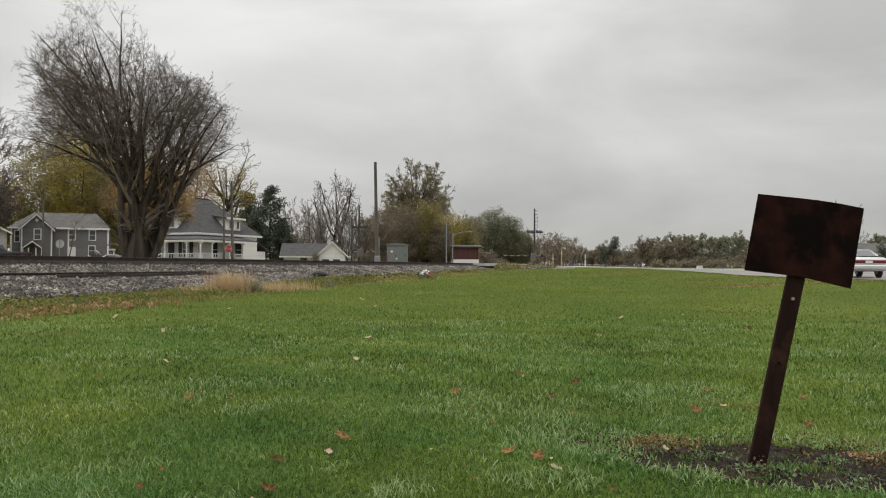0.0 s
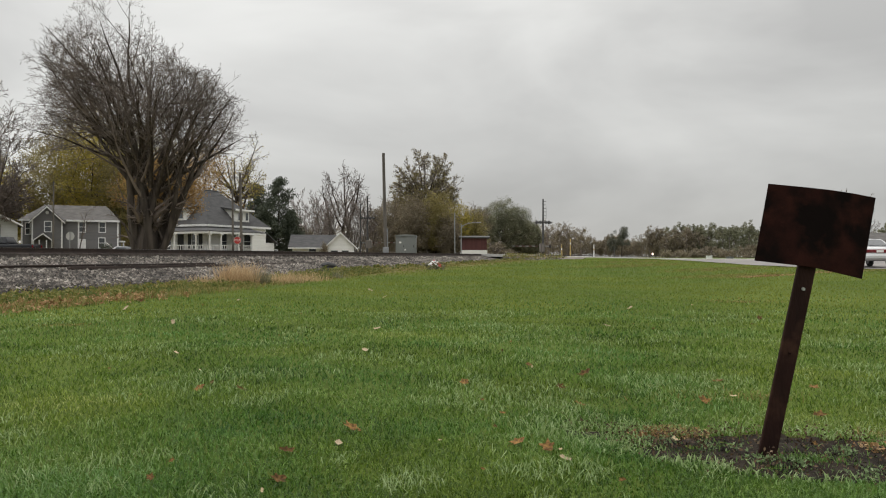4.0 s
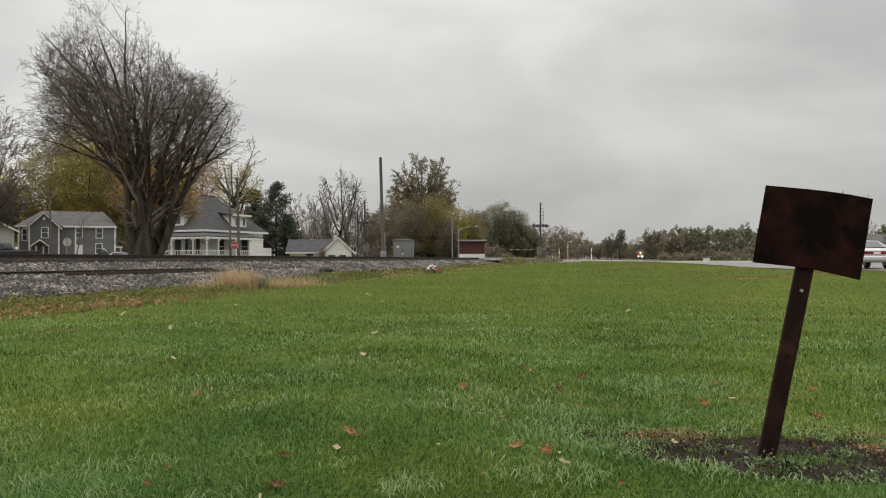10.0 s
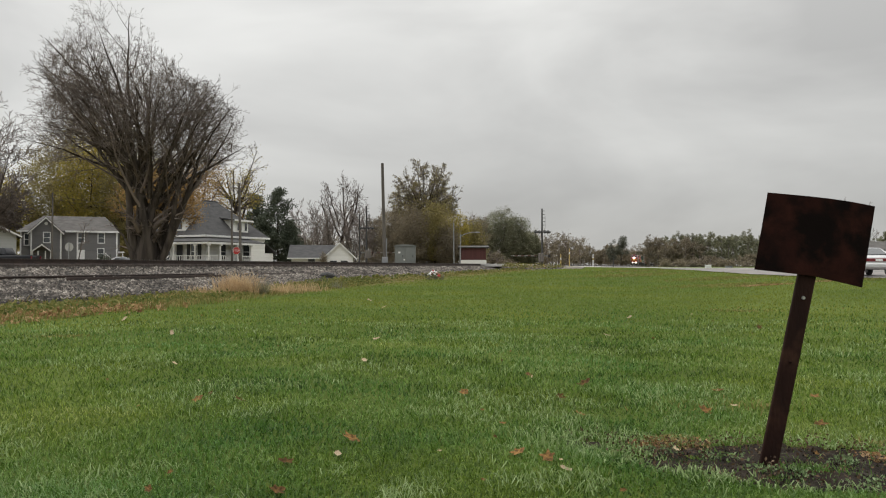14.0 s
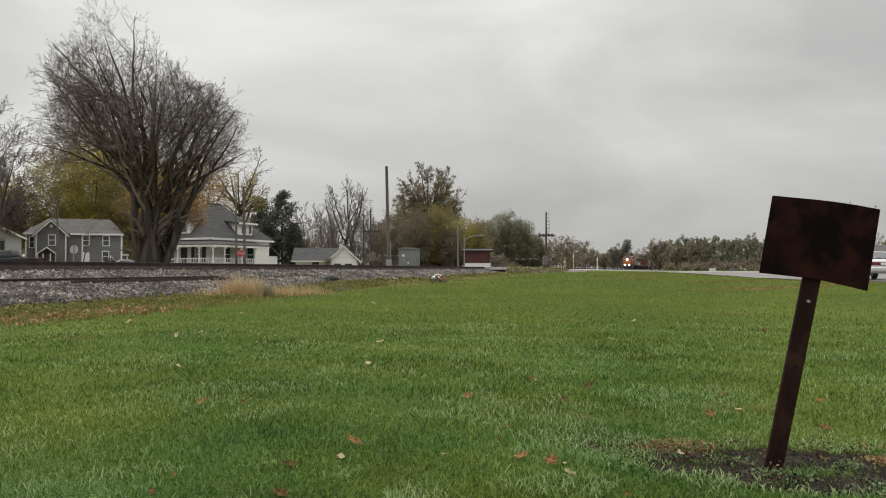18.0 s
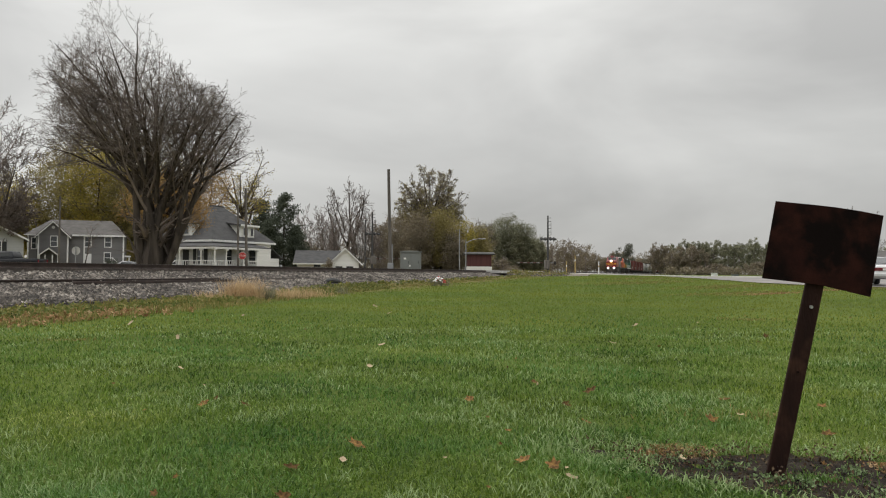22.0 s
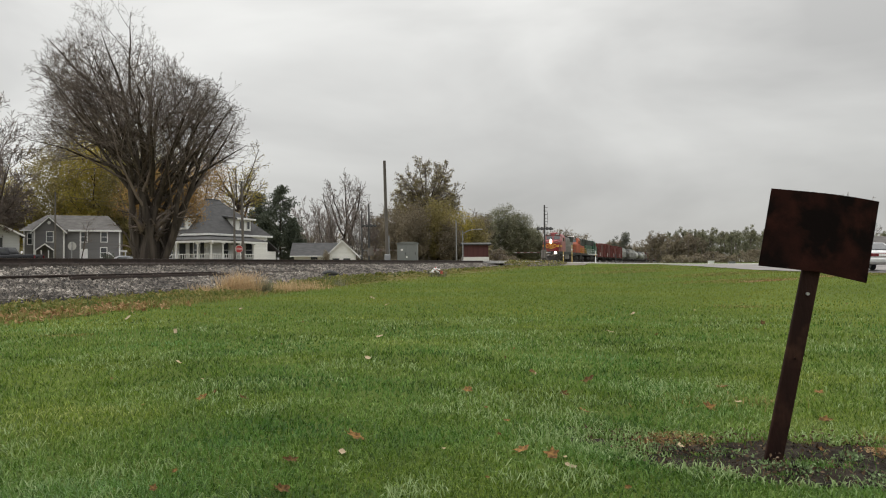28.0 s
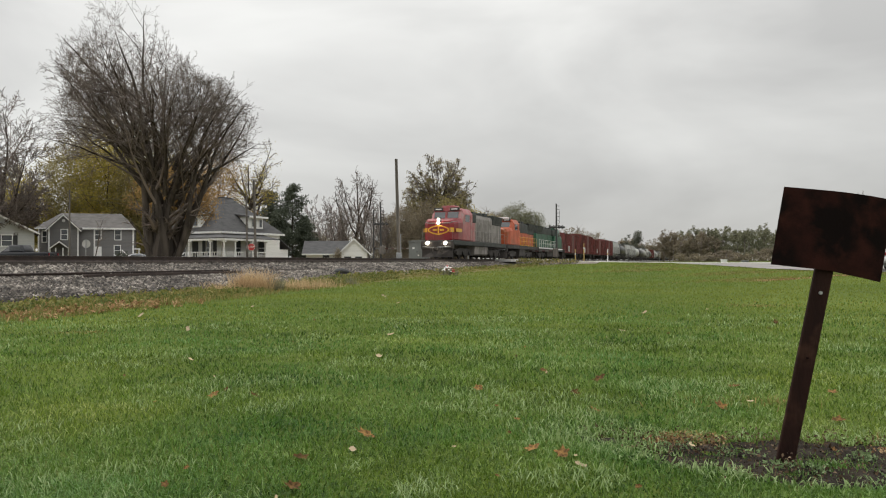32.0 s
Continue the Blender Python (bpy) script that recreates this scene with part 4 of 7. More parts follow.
def build_trees():
    big_tree()
    def branched(n, length, radius, tilt, seed):
        r = random.Random(seed)
        return [(r.uniform(-0.3, 0.3), r.uniform(-0.3, 0.3), r.uniform(0.3, 1) * tilt, 360 * i / n + r.uniform(-20, 20), length * r.uniform(0.8, 1.1), radius) for i in range(n)]
    # behind the grey house and the big tree
    tree("bare_tree", -58.5, 100, 1.0, "tall bare tree with dark upright limbs", 31, rounded(random.Random(2), 21.0, 6.2, 4.5, 28, 0.6, 92), dict(levels=3, kids=(10, 8, 6), fork=(38, 42, 44), thin=0.03, taper=0.5, bare=(0.25, 0.15, 0.1, 0.1), ratio=0.5, slim=0.9, step=1.3), "bark")
    ball = dict(levels=3, kids=(6, 4, 3), fork=(40, 42, 42), bare=(0.25, 0.15, 0.1), ratio=0.36, thin=0.018, step=1.2, lift=(0.03, 0.02, 0.02), taper=0.4)
    q = random.Random(71)
    for i, (x, y, h, rx, leaf, cnt) in enumerate(((-71, 127, 17, 5.5, "gold", 9000), (-64.5, 132, 24, 6.5, "olive", 14000), (-57.5, 131, 26.5, 7, "gold", 16000), (-51, 129, 24.5, 6.5, "olive", 14000), (-75, 124, 13, 4.5, "gold", 6000), (-45.5, 126, 18, 5, "olive", 8000))):
        tree("autumn_tree", x, y, 1.0, "leafy tree turning olive and yellow in autumn", 40 + i, rounded(q, h, rx, h * 0.2, 20, 0.3), ball, "bark", (leaf, int(cnt * 1.8), 0.5, 0.17), fill=(h * 0.98, rx, h * 0.1, 1.6))
    tree("autumn_tree", -28.3, 80, 1.0, "orange-brown leaved tree beside the white house", 52, rounded(q, 10.6, 4.7, 5.0, 22, 0.14), ball, "bark", ("rusty", 19000, 0.4, 0.09), fill=(10.6, 4.9, 4.4, 0.9))
    tree("autumn_tree", -32.0, 104, 1.0, "brown-leaved tree behind the white house", 53, rounded(q, 15.5, 4.8, 5.5, 20, 0.3), ball, "bark", ("rusty", 9000, 0.5, 0.12), fill=(15.5, 4.8, 7.0, 0.6))
    tree("autumn_tree", -28.2, 108, 1.0, "thinning tree with yellow leaves behind a house", 54, rounded(q, 17.2, 4.4, 8.0, 20, 0.34, 85), {**ball, "thin": 0.022, "taper": 0.5, "kids": (7, 5, 4)}, "bark", ("gold", 2400, 0.35, 0.11))
    tree("small_bare_tree", -47.5, 103, 1.0, "slim bare young tree before a grey house", 56, [(0, 0, 2, 0, 6.2, 0.09)], dict(levels=3, kids=(12, 5, 3), fork=(35, 40, 45), bare=(0.3, 0.2, 0.1), ratio=0.35, thin=0.012), "bark")
    # bare trees behind the white garage
    limbs = [(0, 0, 12, 178, 20, 0.40), (0, 0.1, 4, 60, 21, 0.44), (0.2, 0, 16, 8, 19.5, 0.38), (0, 0.2, 13, 255, 18, 0.3), (0, 0, 34, 352, 12.5, 0.22, 5.5), (0, 0, 36, 187, 11.5, 0.22, 6.5), (0.3, 0, 22, 30, 13, 0.22, 8.0), (-0.4, 0, 20, 150, 12, 0.2, 9.0)]
    tree("bare_tree", -22.8, 178, 1.0, "bare pale-limbed tree with an open round crown", 61, limbs, dict(levels=3, kids=(7, 6, 5), fork=(40, 42, 44), bare=(0.4, 0.15, 0.1), ratio=0.42, thin=0.03, taper=0.46, step=1.3, wander=0.13, lift=(0.03, 0.02, 0.01), slim=0.88, inside=dome(6.4, 6.5, 21.6, 61, 0.5)), "bark")
    for i, (x, y) in enumerate(((-30.5, 172), (-27, 176), (-24.5, 170), (-19.0, 172), (-16.5, 178))):
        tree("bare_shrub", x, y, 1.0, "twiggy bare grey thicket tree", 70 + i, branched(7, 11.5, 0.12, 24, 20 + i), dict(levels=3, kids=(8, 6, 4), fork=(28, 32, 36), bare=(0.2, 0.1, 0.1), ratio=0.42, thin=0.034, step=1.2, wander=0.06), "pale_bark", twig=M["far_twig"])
    # the tall round oak and its undergrowth
    tree("oak_tree", -4.0, 170, 1.0, "tall round oak with sparse olive autumn leaves", 81, rounded(q, 24.0, 8.2, 10.5, 46, 0.5, 100), dict(levels=4, slim=0.88, kids=(8, 6, 5, 3), fork=(40, 44, 46), bare=(0.3, 0.15, 0.1, 0.1), ratio=0.42, thin=0.034, step=1.3, lift=(-0.004, 0.0, 0.0), taper=0.46, wander=0.08, inside=dome(8.4, 8.5, 24.3, 81, 0.4, 0.1)), "bark", ("olive", 34000, 0.24, 0.105))
    for i, (x, y, h, rx, leaf, cnt) in enumerate(((-1.5, 160, 14, 4.2, "olive", 8000), (2.8, 164, 12, 3.6, "gold", 4000), (-6, 158, 13, 4, "brown", 7000), (-10.2, 164, 13, 3.6, "brown", 6000), (1.0, 158, 9, 3.2, "brown", 5000), (6, 168, 10.5, 3.6, "olive", 5000))):
        tree("undergrowth_tree", x, y, 1.0, "dense olive-brown young tree in a thicket", 90 + i, rounded(q, h, rx, h * 0.16, 16, 0.2), ball, "bark", (leaf, int(cnt * 2.4), 0.5, 0.16), fill=(h, rx, 0.5, 1.0))
    for i, (x, y, h, rx) in enumerate(((10.6, 216, 15, 4.8), (16.2, 222, 18.2, 6.0), (21.6, 226, 16.2, 5.4), (25.4, 232, 11.5, 4.2))):
        tree("green_tree", x, y, 1.0, "broad green tree beyond the crossing, paled by haze", 100 + i, rounded(q, h, rx, h * 0.14, 26, 0.3), {**ball, "kids": (8, 6, 4), "thin": 0.03, "inside": dome(rx, 0.5, h, 100 + i, 0.45)}, "bark", ("green", 38000, 0.36, 0.15), fill=(h * 0.96, rx * 0.9, 0.8, 0.7))
    tree("bare_tree", 6.8, 205, 1.0, "bare grey tree between leafy ones", 110, branched(3, 12, 0.28, 18, 50), dict(levels=3, kids=(7, 6, 5), fork=(40, 42, 45), bare=(0.3, 0.2, 0.1), thin=0.03), "pale_bark")
    tree("brown_bush", -20.6, 137.5, 1.0, "bare brown bush before the white garage", 120, branched(6, 2.2, 0.04, 16, 60), dict(levels=2, kids=(6, 4), fork=(30, 35), bare=(0.1, 0.1), ratio=0.5, thin=0.012, step=0.5), "bark", ("brown", 900, 0.2, 0.09), category="bush")
    tree("evergreen_bush", -46.3, 108.6, 1.0, "small dark evergreen bush beside the grey house", 121, branched(5, 1.7, 0.03, 12, 61), dict(levels=2, kids=(6, 4), fork=(30, 35), bare=(0.1, 0.1), ratio=0.45, thin=0.012, step=0.5), "bark", ("needle", 900, 0.18, 0.08), category="bush")
    tree("bare_tree", 69.3, 131, 0.75, "slim bare tree behind a low building", 123, branched(4, 10.2, 0.11, 7, 62), dict(levels=3, kids=(9, 5, 4), fork=(32, 38, 42), bare=(0.35, 0.2, 0.1), ratio=0.36, thin=0.024), "bark")
    tree("evergreen_bush", 57.3, 100, 0.75, "dark evergreen bush before a low building", 124, branched(6, 2.9, 0.05, 12, 63), dict(levels=2, kids=(7, 5), fork=(30, 35), bare=(0.1, 0.1), ratio=0.45, thin=0.014, step=0.5), "bark", ("needle", 2200, 0.22, 0.09), category="bush")
    conifers()
    woods()


def conifers():
    for i, (x, y, h, w) in enumerate(((-31.2, 150, 14.6, 4.7), (-35.8, 152, 13.4, 4.0), (-28.6, 149, 8.2, 2.4), (-33.4, 148, 9.5, 3.2))):
        rng = random.Random(200 + i)
        top = thing("conifer", pose(x, y, 1.0), "dark green pine with a ragged outline", "tree", "pines behind the white house")
        part("trunk", tube(B(), [(0, 0, -0.2), (0.05, 0, h * 0.5), (0, 0, h * 0.96)], [0.24, 0.16, 0.03], 8), M["bark"], top)
        tips = []
        for k in range(95):
            f = 0.1 + 0.9 * (k / 95)
            r = w * (min(1.0, (1.06 - f) * 1.9)) ** 0.75 * rng.uniform(0.5, 1.12)
            a = rng.uniform(0, math.tau)
            for q in range(5):
                g = 0.3 + 0.7 * q / 4
                tips.append((r * g * math.cos(a), r * g * math.sin(a), h * f + 0.25 * g))
        new("crown", from_arrays("crown", *leaf_cards(rng, tips, 12000, 0.34, 0.17), M["needle"])).parent = top


def woods():
    """Far woods as stuff: many small trees, each of trunk, limbs and leaves, in one sheet of growth. Their colours
    carry the haze.
    """
    def wood(name, label, seed, spots, leaf, size, per, twig_share):
        rng = random.Random(seed)
        w, tips_all = Wood(), []
        for x, y, h, spread in spots:
            base = Vector((x, y, height(x, y) - 0.2))
            w.limb([base, base + Vector((rng.uniform(-0.5, 0.5), 0, h * 0.8))], [0.22, 0.05], 4)
            for k in range(14):
                f = rng.uniform(0.12, 0.95)
                a = rng.uniform(0, math.tau)
                q = base + Vector((0, 0, h * 0.8 * f))
                r = spread * (1.15 - f * 0.75) * rng.uniform(0.5, 1.1)
                e = q + Vector((math.cos(a) * r, math.sin(a) * r, h * rng.uniform(0.1, 0.26)))
                w.limb([q, q.lerp(e, 0.5) + Vector((0, 0, 0.3)), e], [0.09, 0.06, 0.035], 3)
                tips_all += [q.lerp(e, 0.4), q.lerp(e, 0.75), e]
                for _ in range(2):
                    u, v, c = rng.uniform(0, math.tau), rng.uniform(-1, 1), rng.uniform(0.75, 1.0)
                    flat = (1 - v * v) ** 0.5 * spread * c
                    tips_all.append(base + Vector((flat * math.cos(u), flat * math.sin(u), h * (0.52 + 0.46 * v * c))))
                if rng.random() < twig_share:
                    for _ in range(5):
                        w.limb([e, e + Vector((rng.gauss(0, 0.8), rng.gauss(0, 0.8), rng.uniform(0.4, 1.5)))], [0.035, 0.022], 3)
        top = thing(name, Matrix.Identity(4), label, "woods", kind="stuff")
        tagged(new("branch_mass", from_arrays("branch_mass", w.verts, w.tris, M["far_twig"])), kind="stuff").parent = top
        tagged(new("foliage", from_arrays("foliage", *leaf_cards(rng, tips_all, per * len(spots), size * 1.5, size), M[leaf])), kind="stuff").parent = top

    r = random.Random(5)
    def row(n, x0, x1, y0, y1, h0, h1, sp):
        return [(x0 + (x1 - x0) * (i + r.random()) / n, r.uniform(y0, y1), r.uniform(h0, h1), sp * r.uniform(0.8, 1.2)) for i in range(n)]
    wood("woods_green", "distant green wood behind the street, paled by haze", 301, row(12, 88, 108, 292, 318, 12, 14, 4.2) + row(16, 108, 140, 292, 318, 12, 14.5, 4.4) + row(16, 140, 215, 290, 320, 12.5, 15, 4.8), "green", 0.22, 3000, 0.0)
    wood("woods_bare", "distant brown bare thicket behind the street", 302, row(18, 77, 94, 288, 300, 8, 13, 2.8) + row(10, 92, 145, 280, 288, 3, 5, 2.8), "brown", 0.2, 1700, 0.35)
    wood("woods_edge", "low brown bushes along the woods", 307, row(40, 76, 200, 268, 282, 1.8, 3.0, 2.6), "brown", 0.4, 260, 0.1)
    wood("woods_distant", "hazy brown tree line on the horizon", 303, row(40, 30, 118, 425, 455, 9, 14, 4.6) + row(18, 110, 150, 560, 590, 9, 12, 5), "brown", 0.34, 1300, 0.0)
    wood("woods_left", "brown thicket beyond the crossing", 304, row(30, -18, 10, 176, 196, 9, 14, 2.8) + row(16, -38, -16, 184, 198, 5, 9, 2.6) + row(18, 22, 44, 240, 262, 8, 12, 3.4), "brown", 0.2, 700, 0.5)
    wood("brush", "low tangled brush beyond the railway", 308, row(24, -16, 13, 158, 174, 2.0, 3.4, 2.2), "brown", 0.16, 500, 0.4)
    wood("woods_behind", "trees closing the view behind the houses", 305, row(30, -130, -62, 200, 250, 10, 16, 4.4), "olive", 0.6, 300, 0.3)
    wood("woods_near_left", "brown and olive growth behind the grey house", 306, row(16, -74, -46, 138, 150, 10, 15, 3.2), "olive", 0.25, 900, 0.3)
    # the lone pine on the horizon
    rng = random.Random(9)
    top = thing("lone_pine", pose(79.5, 352, 0.75), "lone dark pine rising over the tree line", "tree")
    part("trunk", tube(B(), [(0, 0, -0.3), (0.2, 0, 6), (0, 0, 12)], [0.3, 0.2, 0.06], 8), M["bark"], top)
    tips = [(rng.gauss(0.4, 2.1), rng.gauss(0, 1.8), rng.uniform(5.5, 13.2)) for _ in range(70)] + [(rng.gauss(-4.2, 1.2), rng.gauss(0, 1.2), rng.uniform(3, 8.5)) for _ in range(35)]
    new("crown", from_arrays("crown", *leaf_cards(rng, tips, 5000, 0.5, 0.26), M["pine"])).parent = top


build_trees()


# ---- houses ----
def window(parent, x, z, w, h, y, frame_mat="trim", bars=True, shutters=False):
    """A window on a front wall that faces -y: a frame with its panes, sill and sash bar."""
    bm = B()
    t = 0.11
    for x0, x1, z0, z1 in ((-w / 2 - t, -w / 2, -h / 2 - t, h / 2 + t), (w / 2, w / 2 + t, -h / 2 - t, h / 2 + t), (-w / 2, w / 2, h / 2, h / 2 + t), (-w / 2, w / 2, -h / 2 - t, -h / 2)):
        box(bm, x0, x1, -0.07, 0.05, z0, z1)
    if bars:
        box(bm, -w / 2, w / 2, -0.045, 0.03, -0.03, 0.03)
    ob = part("window", bm, M[frame_mat], parent)
    ob.matrix_basis = pose(x, y, z)
    for z0, z1 in ((-h / 2, -0.031), (0.031, h / 2)):
        part("pane", box(B(), -w / 2, w / 2, -0.02, 0.0, z0, z1), M["glass"], ob)
    if shutters:
        for sx in (-1, 1):
            c = sx * (w / 2 + t + 0.27)
            part("shutter", box(B(), c - 0.25, c + 0.25, -0.05, 0.02, -h / 2, h / 2, 0.01), M["shutter"], ob)
    return ob


def gable_roof(parent, x0, x1, y0, y1, eave, ridge, material, over=0.35, along="x", thick=0.16, name="roof"):
    if along == "x":
        m = (y0 + y1) / 2
        k = (ridge - eave) / (m - y0) * over
        line = [(y0 - over, eave - k), (m, ridge), (y1 + over, eave - k), (y1 + over, eave - k - thick), (m, ridge - thick), (y0 - over, eave - k - thick)]
        return part(name, extruded(B(), line, "x", x0 - over, x1 + over), M[material], parent)
    m = (x0 + x1) / 2
    k = (ridge - eave) / (m - x0) * over
    line = [(x0 - over, eave - k), (m, ridge), (x1 + over, eave - k), (x1 + over, eave - k - thick), (m, ridge - thick), (x0 - over, eave - k - thick)]
    return part(name, extruded(B(), line, "y", y0 - over, y1 + over), M[material], parent)


def grey_house():
    h = thing("grey_house", pose(-53.0, 112, 1.0, 0, 0, 20), "two-storey grey house with white trim and grey roof", "house")
    # main range, ridge across; wing with a gable to the front
    part("wall", box(B(), -6.0, 6.5, 0, 9, 0, 5.15), M["grey_siding"], h)
    part("roof", solid(B(), [(-6.4, -0.4, 5.12), (6.9, -0.4, 5.12), (6.9, 9.4, 5.12), (-6.4, 9.4, 5.12), (-3.6, 4.5, 7.5), (4.6, 4.5, 7.5)], [(0, 1, 5, 4), (1, 2, 5), (2, 3, 4, 5), (3, 0, 4), (3, 2, 1, 0)]), M["shingle2"], h)
    part("fascia", box(B(), -6.42, -4.9, -0.44, -0.4, 4.95, 5.14), M["trim"], h)
    part("wing_wall", extruded(B(), [(-4.45, 0), (-0.75, 0), (-0.75, 5.2), (-2.6, 6.9), (-4.45, 5.2)], "y", -1.5, 0.2), M["grey_siding"], h)
    gable_roof(h, -4.45, -0.75, -1.5, 4.4, 5.25, 7.05, "shingle2", 0.4, "y")
    bm = B()
    for x0, x1 in ((-4.9, -2.6), (-2.6, -0.3)):
        s = 1 if x0 < -3 else -1
        za, zb = (4.72, 6.98) if s > 0 else (6.98, 4.72)
        solid(bm, [(x0, -1.95, za), (x1, -1.95, zb), (x1, -1.95, zb - 0.22), (x0, -1.95, za - 0.22), (x0, -1.9, za), (x1, -1.9, zb), (x1, -1.9, zb - 0.22), (x0, -1.9, za - 0.22)],
              [(0, 1, 2, 3), (7, 6, 5, 4), (0, 4, 5, 1), (2, 6, 7, 3), (0, 3, 7, 4), (1, 5, 6, 2)])
    part("bargeboard", bm, M["trim"], h)
    for x, y in ((-4.45, -1.53), (-0.75, -1.53), (-5.95, -0.03), (6.42, -0.03), (1.25, -0.03)):
        part("corner_board", box(B(), x - 0.1, x + 0.1, y, y + 0.06, 0, 5.05), M["trim"], h)
    part("fascia", box(B(), -0.3, 6.85, -0.42, -0.36, 4.95, 5.2), M["trim"], h)
    for x, z, y in ((-2.5, 4.15, -1.5), (4.35, 4.2, 0), (4.3, 1.95, 0), (1.7, 4.2, 0)):
        window(h, x, z, 0.75, 1.35, y)
    window(h, -5.2, 3.9, 0.5, 1.5, 0)
    door = part("door", box(B(), 1.35, 2.2, -0.06, 0.02, 0.3, 2.5), M["trim"], h, "white entrance door")
    part("vent", disc(B(), (-2.6, -1.53, 6.1), (0, 1, 0), 0.22, 0.06), M["trim"], h)
    porch = part("porch", extruded(B(), [(-4.2, 2.25), (-2.95, 3.2), (-1.7, 2.25), (-1.7, 2.1), (-2.95, 3.03), (-4.2, 2.1)], "y", -3.1, -1.5), M["shingle2"], h, "small gabled entrance porch")
    for x in (-4.1, -3.4, -2.5, -1.8):
        part("porch_post", box(B(), x - 0.07, x + 0.07, -3.0, -2.86, 0, 2.25), M["trim"], porch)
    part("porch_trim", extruded(B(), [(-4.25, 2.2), (-2.95, 3.22), (-1.65, 2.2), (-1.65, 2.02), (-2.95, 3.0), (-4.25, 2.02)], "y", -3.16, -3.1), M["trim"], porch)
    rail = part("stair_rail", tube(B(), [(5.0, -1.3, 2.0), (6.4, -1.3, 0.6)], 0.05, 6), M["trim"], h)
    part("stair_post", box(B(), 4.95, 5.05, -1.35, -1.25, 0, 2.0), M["trim"], rail)
    part("steps", extruded(B(), [(4.6, 0), (6.2, 0), (6.2, 0.25), (5.8, 0.25), (5.8, 0.5), (5.4, 0.5), (5.4, 0.8), (4.6, 0.8)], "y", -1.2, -0.1), M["porch_floor"], h)
    side = part("side_porch", box(B(), 6.5, 7.3, 1, 4, 2.1, 2.3), M["trim"], h)
    part("side_post", box(B(), 7.1, 7.25, 1.1, 1.25, 0, 2.1), M["trim"], side)


def white_house():
    """A square bungalow seen over its corner: the front faces -y, the side street +x; the porch wraps round both."""
    h = thing("white_house", pose(-26.2, 88, 1.0, 0, 0, -23.7), "white bungalow with grey hipped roof and wraparound porch", "house")
    part("wall", box(B(), -8.6, -0.4, 0.4, 11.2, 0, 3.5), M["white_siding"], h)
    part("roof", solid(B(), [(-9, 0, 3.66), (0, 0, 3.66), (0, 11.6, 3.66), (-9, 11.6, 3.66), (-4.5, 4.5, 7.96), (-4.5, 7.1, 7.96)],
                       [(0, 1, 4), (1, 2, 5, 4), (2, 3, 5), (3, 0, 4, 5), (3, 2, 1, 0)]), M["shingle"], h, "steep grey hipped roof")
    part("ridge_cap", tube(B(), [(-4.5, 4.4, 7.98), (-4.5, 7.2, 7.98)], 0.08, 6), M["shingle"], h)
    part("gutter", box(B(), -9.05, 0.05, -0.06, -0.002, 3.44, 3.66), M["trim"], h)
    part("gutter", box(B(), 0.002, 0.06, -0.06, 11.65, 3.44, 3.66), M["trim"], h)
    # porch: two roofs that meet in a mitre, beams, posts, floor and railing
    for outer, inner in ((((-9, -2), (2, -2)), ((-9, 0.4), (-0.4, 0.4))), (((2, -2), (2, 8)), ((-0.4, 0.4), (-0.4, 8)))):
        pts = [(*outer[0], 2.88), (*outer[1], 2.88), (*inner[1], 3.4), (*inner[0], 3.4)]
        part("porch_roof", solid(B(), pts + [(a, b, c - 0.1) for a, b, c in pts], [(0, 1, 2, 3), (7, 6, 5, 4), (0, 4, 5, 1), (1, 5, 6, 2), (2, 6, 7, 3), (3, 7, 4, 0)]), M["shingle"], h, "shallow grey porch roof")
    part("porch_beam", box(B(), -9, 2.0, -2.0, -1.82, 2.56, 2.78), M["trim"], h)
    part("porch_beam", box(B(), 1.82, 2.0, -1.82, 8, 2.56, 2.78), M["trim"], h)
    part("porch_floor", box(B(), -9, 2, -2, 0.4, 0.3, 0.55), M["porch_floor"], h)
    part("porch_floor", box(B(), -0.4, 2, 0.4, 8, 0.3, 0.55), M["porch_floor"], h)
    for x, y in ((1.88, -1.88), (0, -1.88), (-3, -1.88), (-6, -1.88), (-8.8, -1.88), (1.88, 0), (1.88, 3), (1.88, 5.45)):
        post = part("porch_post", tube(B(), [(x, y, 0.55), (x, y, 0.8), (x, y, 1.5), (x, y, 2.56)], [0.13, 0.13, 0.09, 0.09], 8), M["trim"], h)
        part("bracket", box(B(), x - 0.28, x + 0.28, y - 0.04, y + 0.04, 2.4, 2.56), M["trim"], post)
    bm = B()
    for i in range(26):
        x = 1.6 - i * 0.34
        if -5.2 < x < -3.6:
            continue
        box(bm, x - 0.03, x + 0.03, -1.92, -1.86, 0.6, 1.25)
    box(bm, -3.5, 1.8, -1.94, -1.84, 1.25, 1.33)
    box(bm, -8.7, -5.3, -1.94, -1.84, 1.25, 1.33)
    part("porch_railing", bm, M["trim"], h, "white porch railing")
    bm = B()
    for i in range(20):
        y = -1.6 + i * 0.36
        box(bm, 1.86, 1.92, y - 0.03, y + 0.03, 0.6, 1.25)
    box(bm, 1.84, 1.94, -1.7, 5.4, 1.25, 1.33)
    part("porch_railing", bm, M["trim"], h, "white porch railing")
    bm = B()
    box(bm, -5.3, -3.5, -2.5, -2.0, 0, 0.36)
    box(bm, -5.3, -3.5, -3.0, -2.5, 0, 0.18)
    part("steps", bm, M["porch_floor"], h)
    part("step_rail", tube(B(), [(-5.3, -2.0, 1.3), (-5.35, -3.0, 0.75)], 0.05, 6), M["trim"], h)
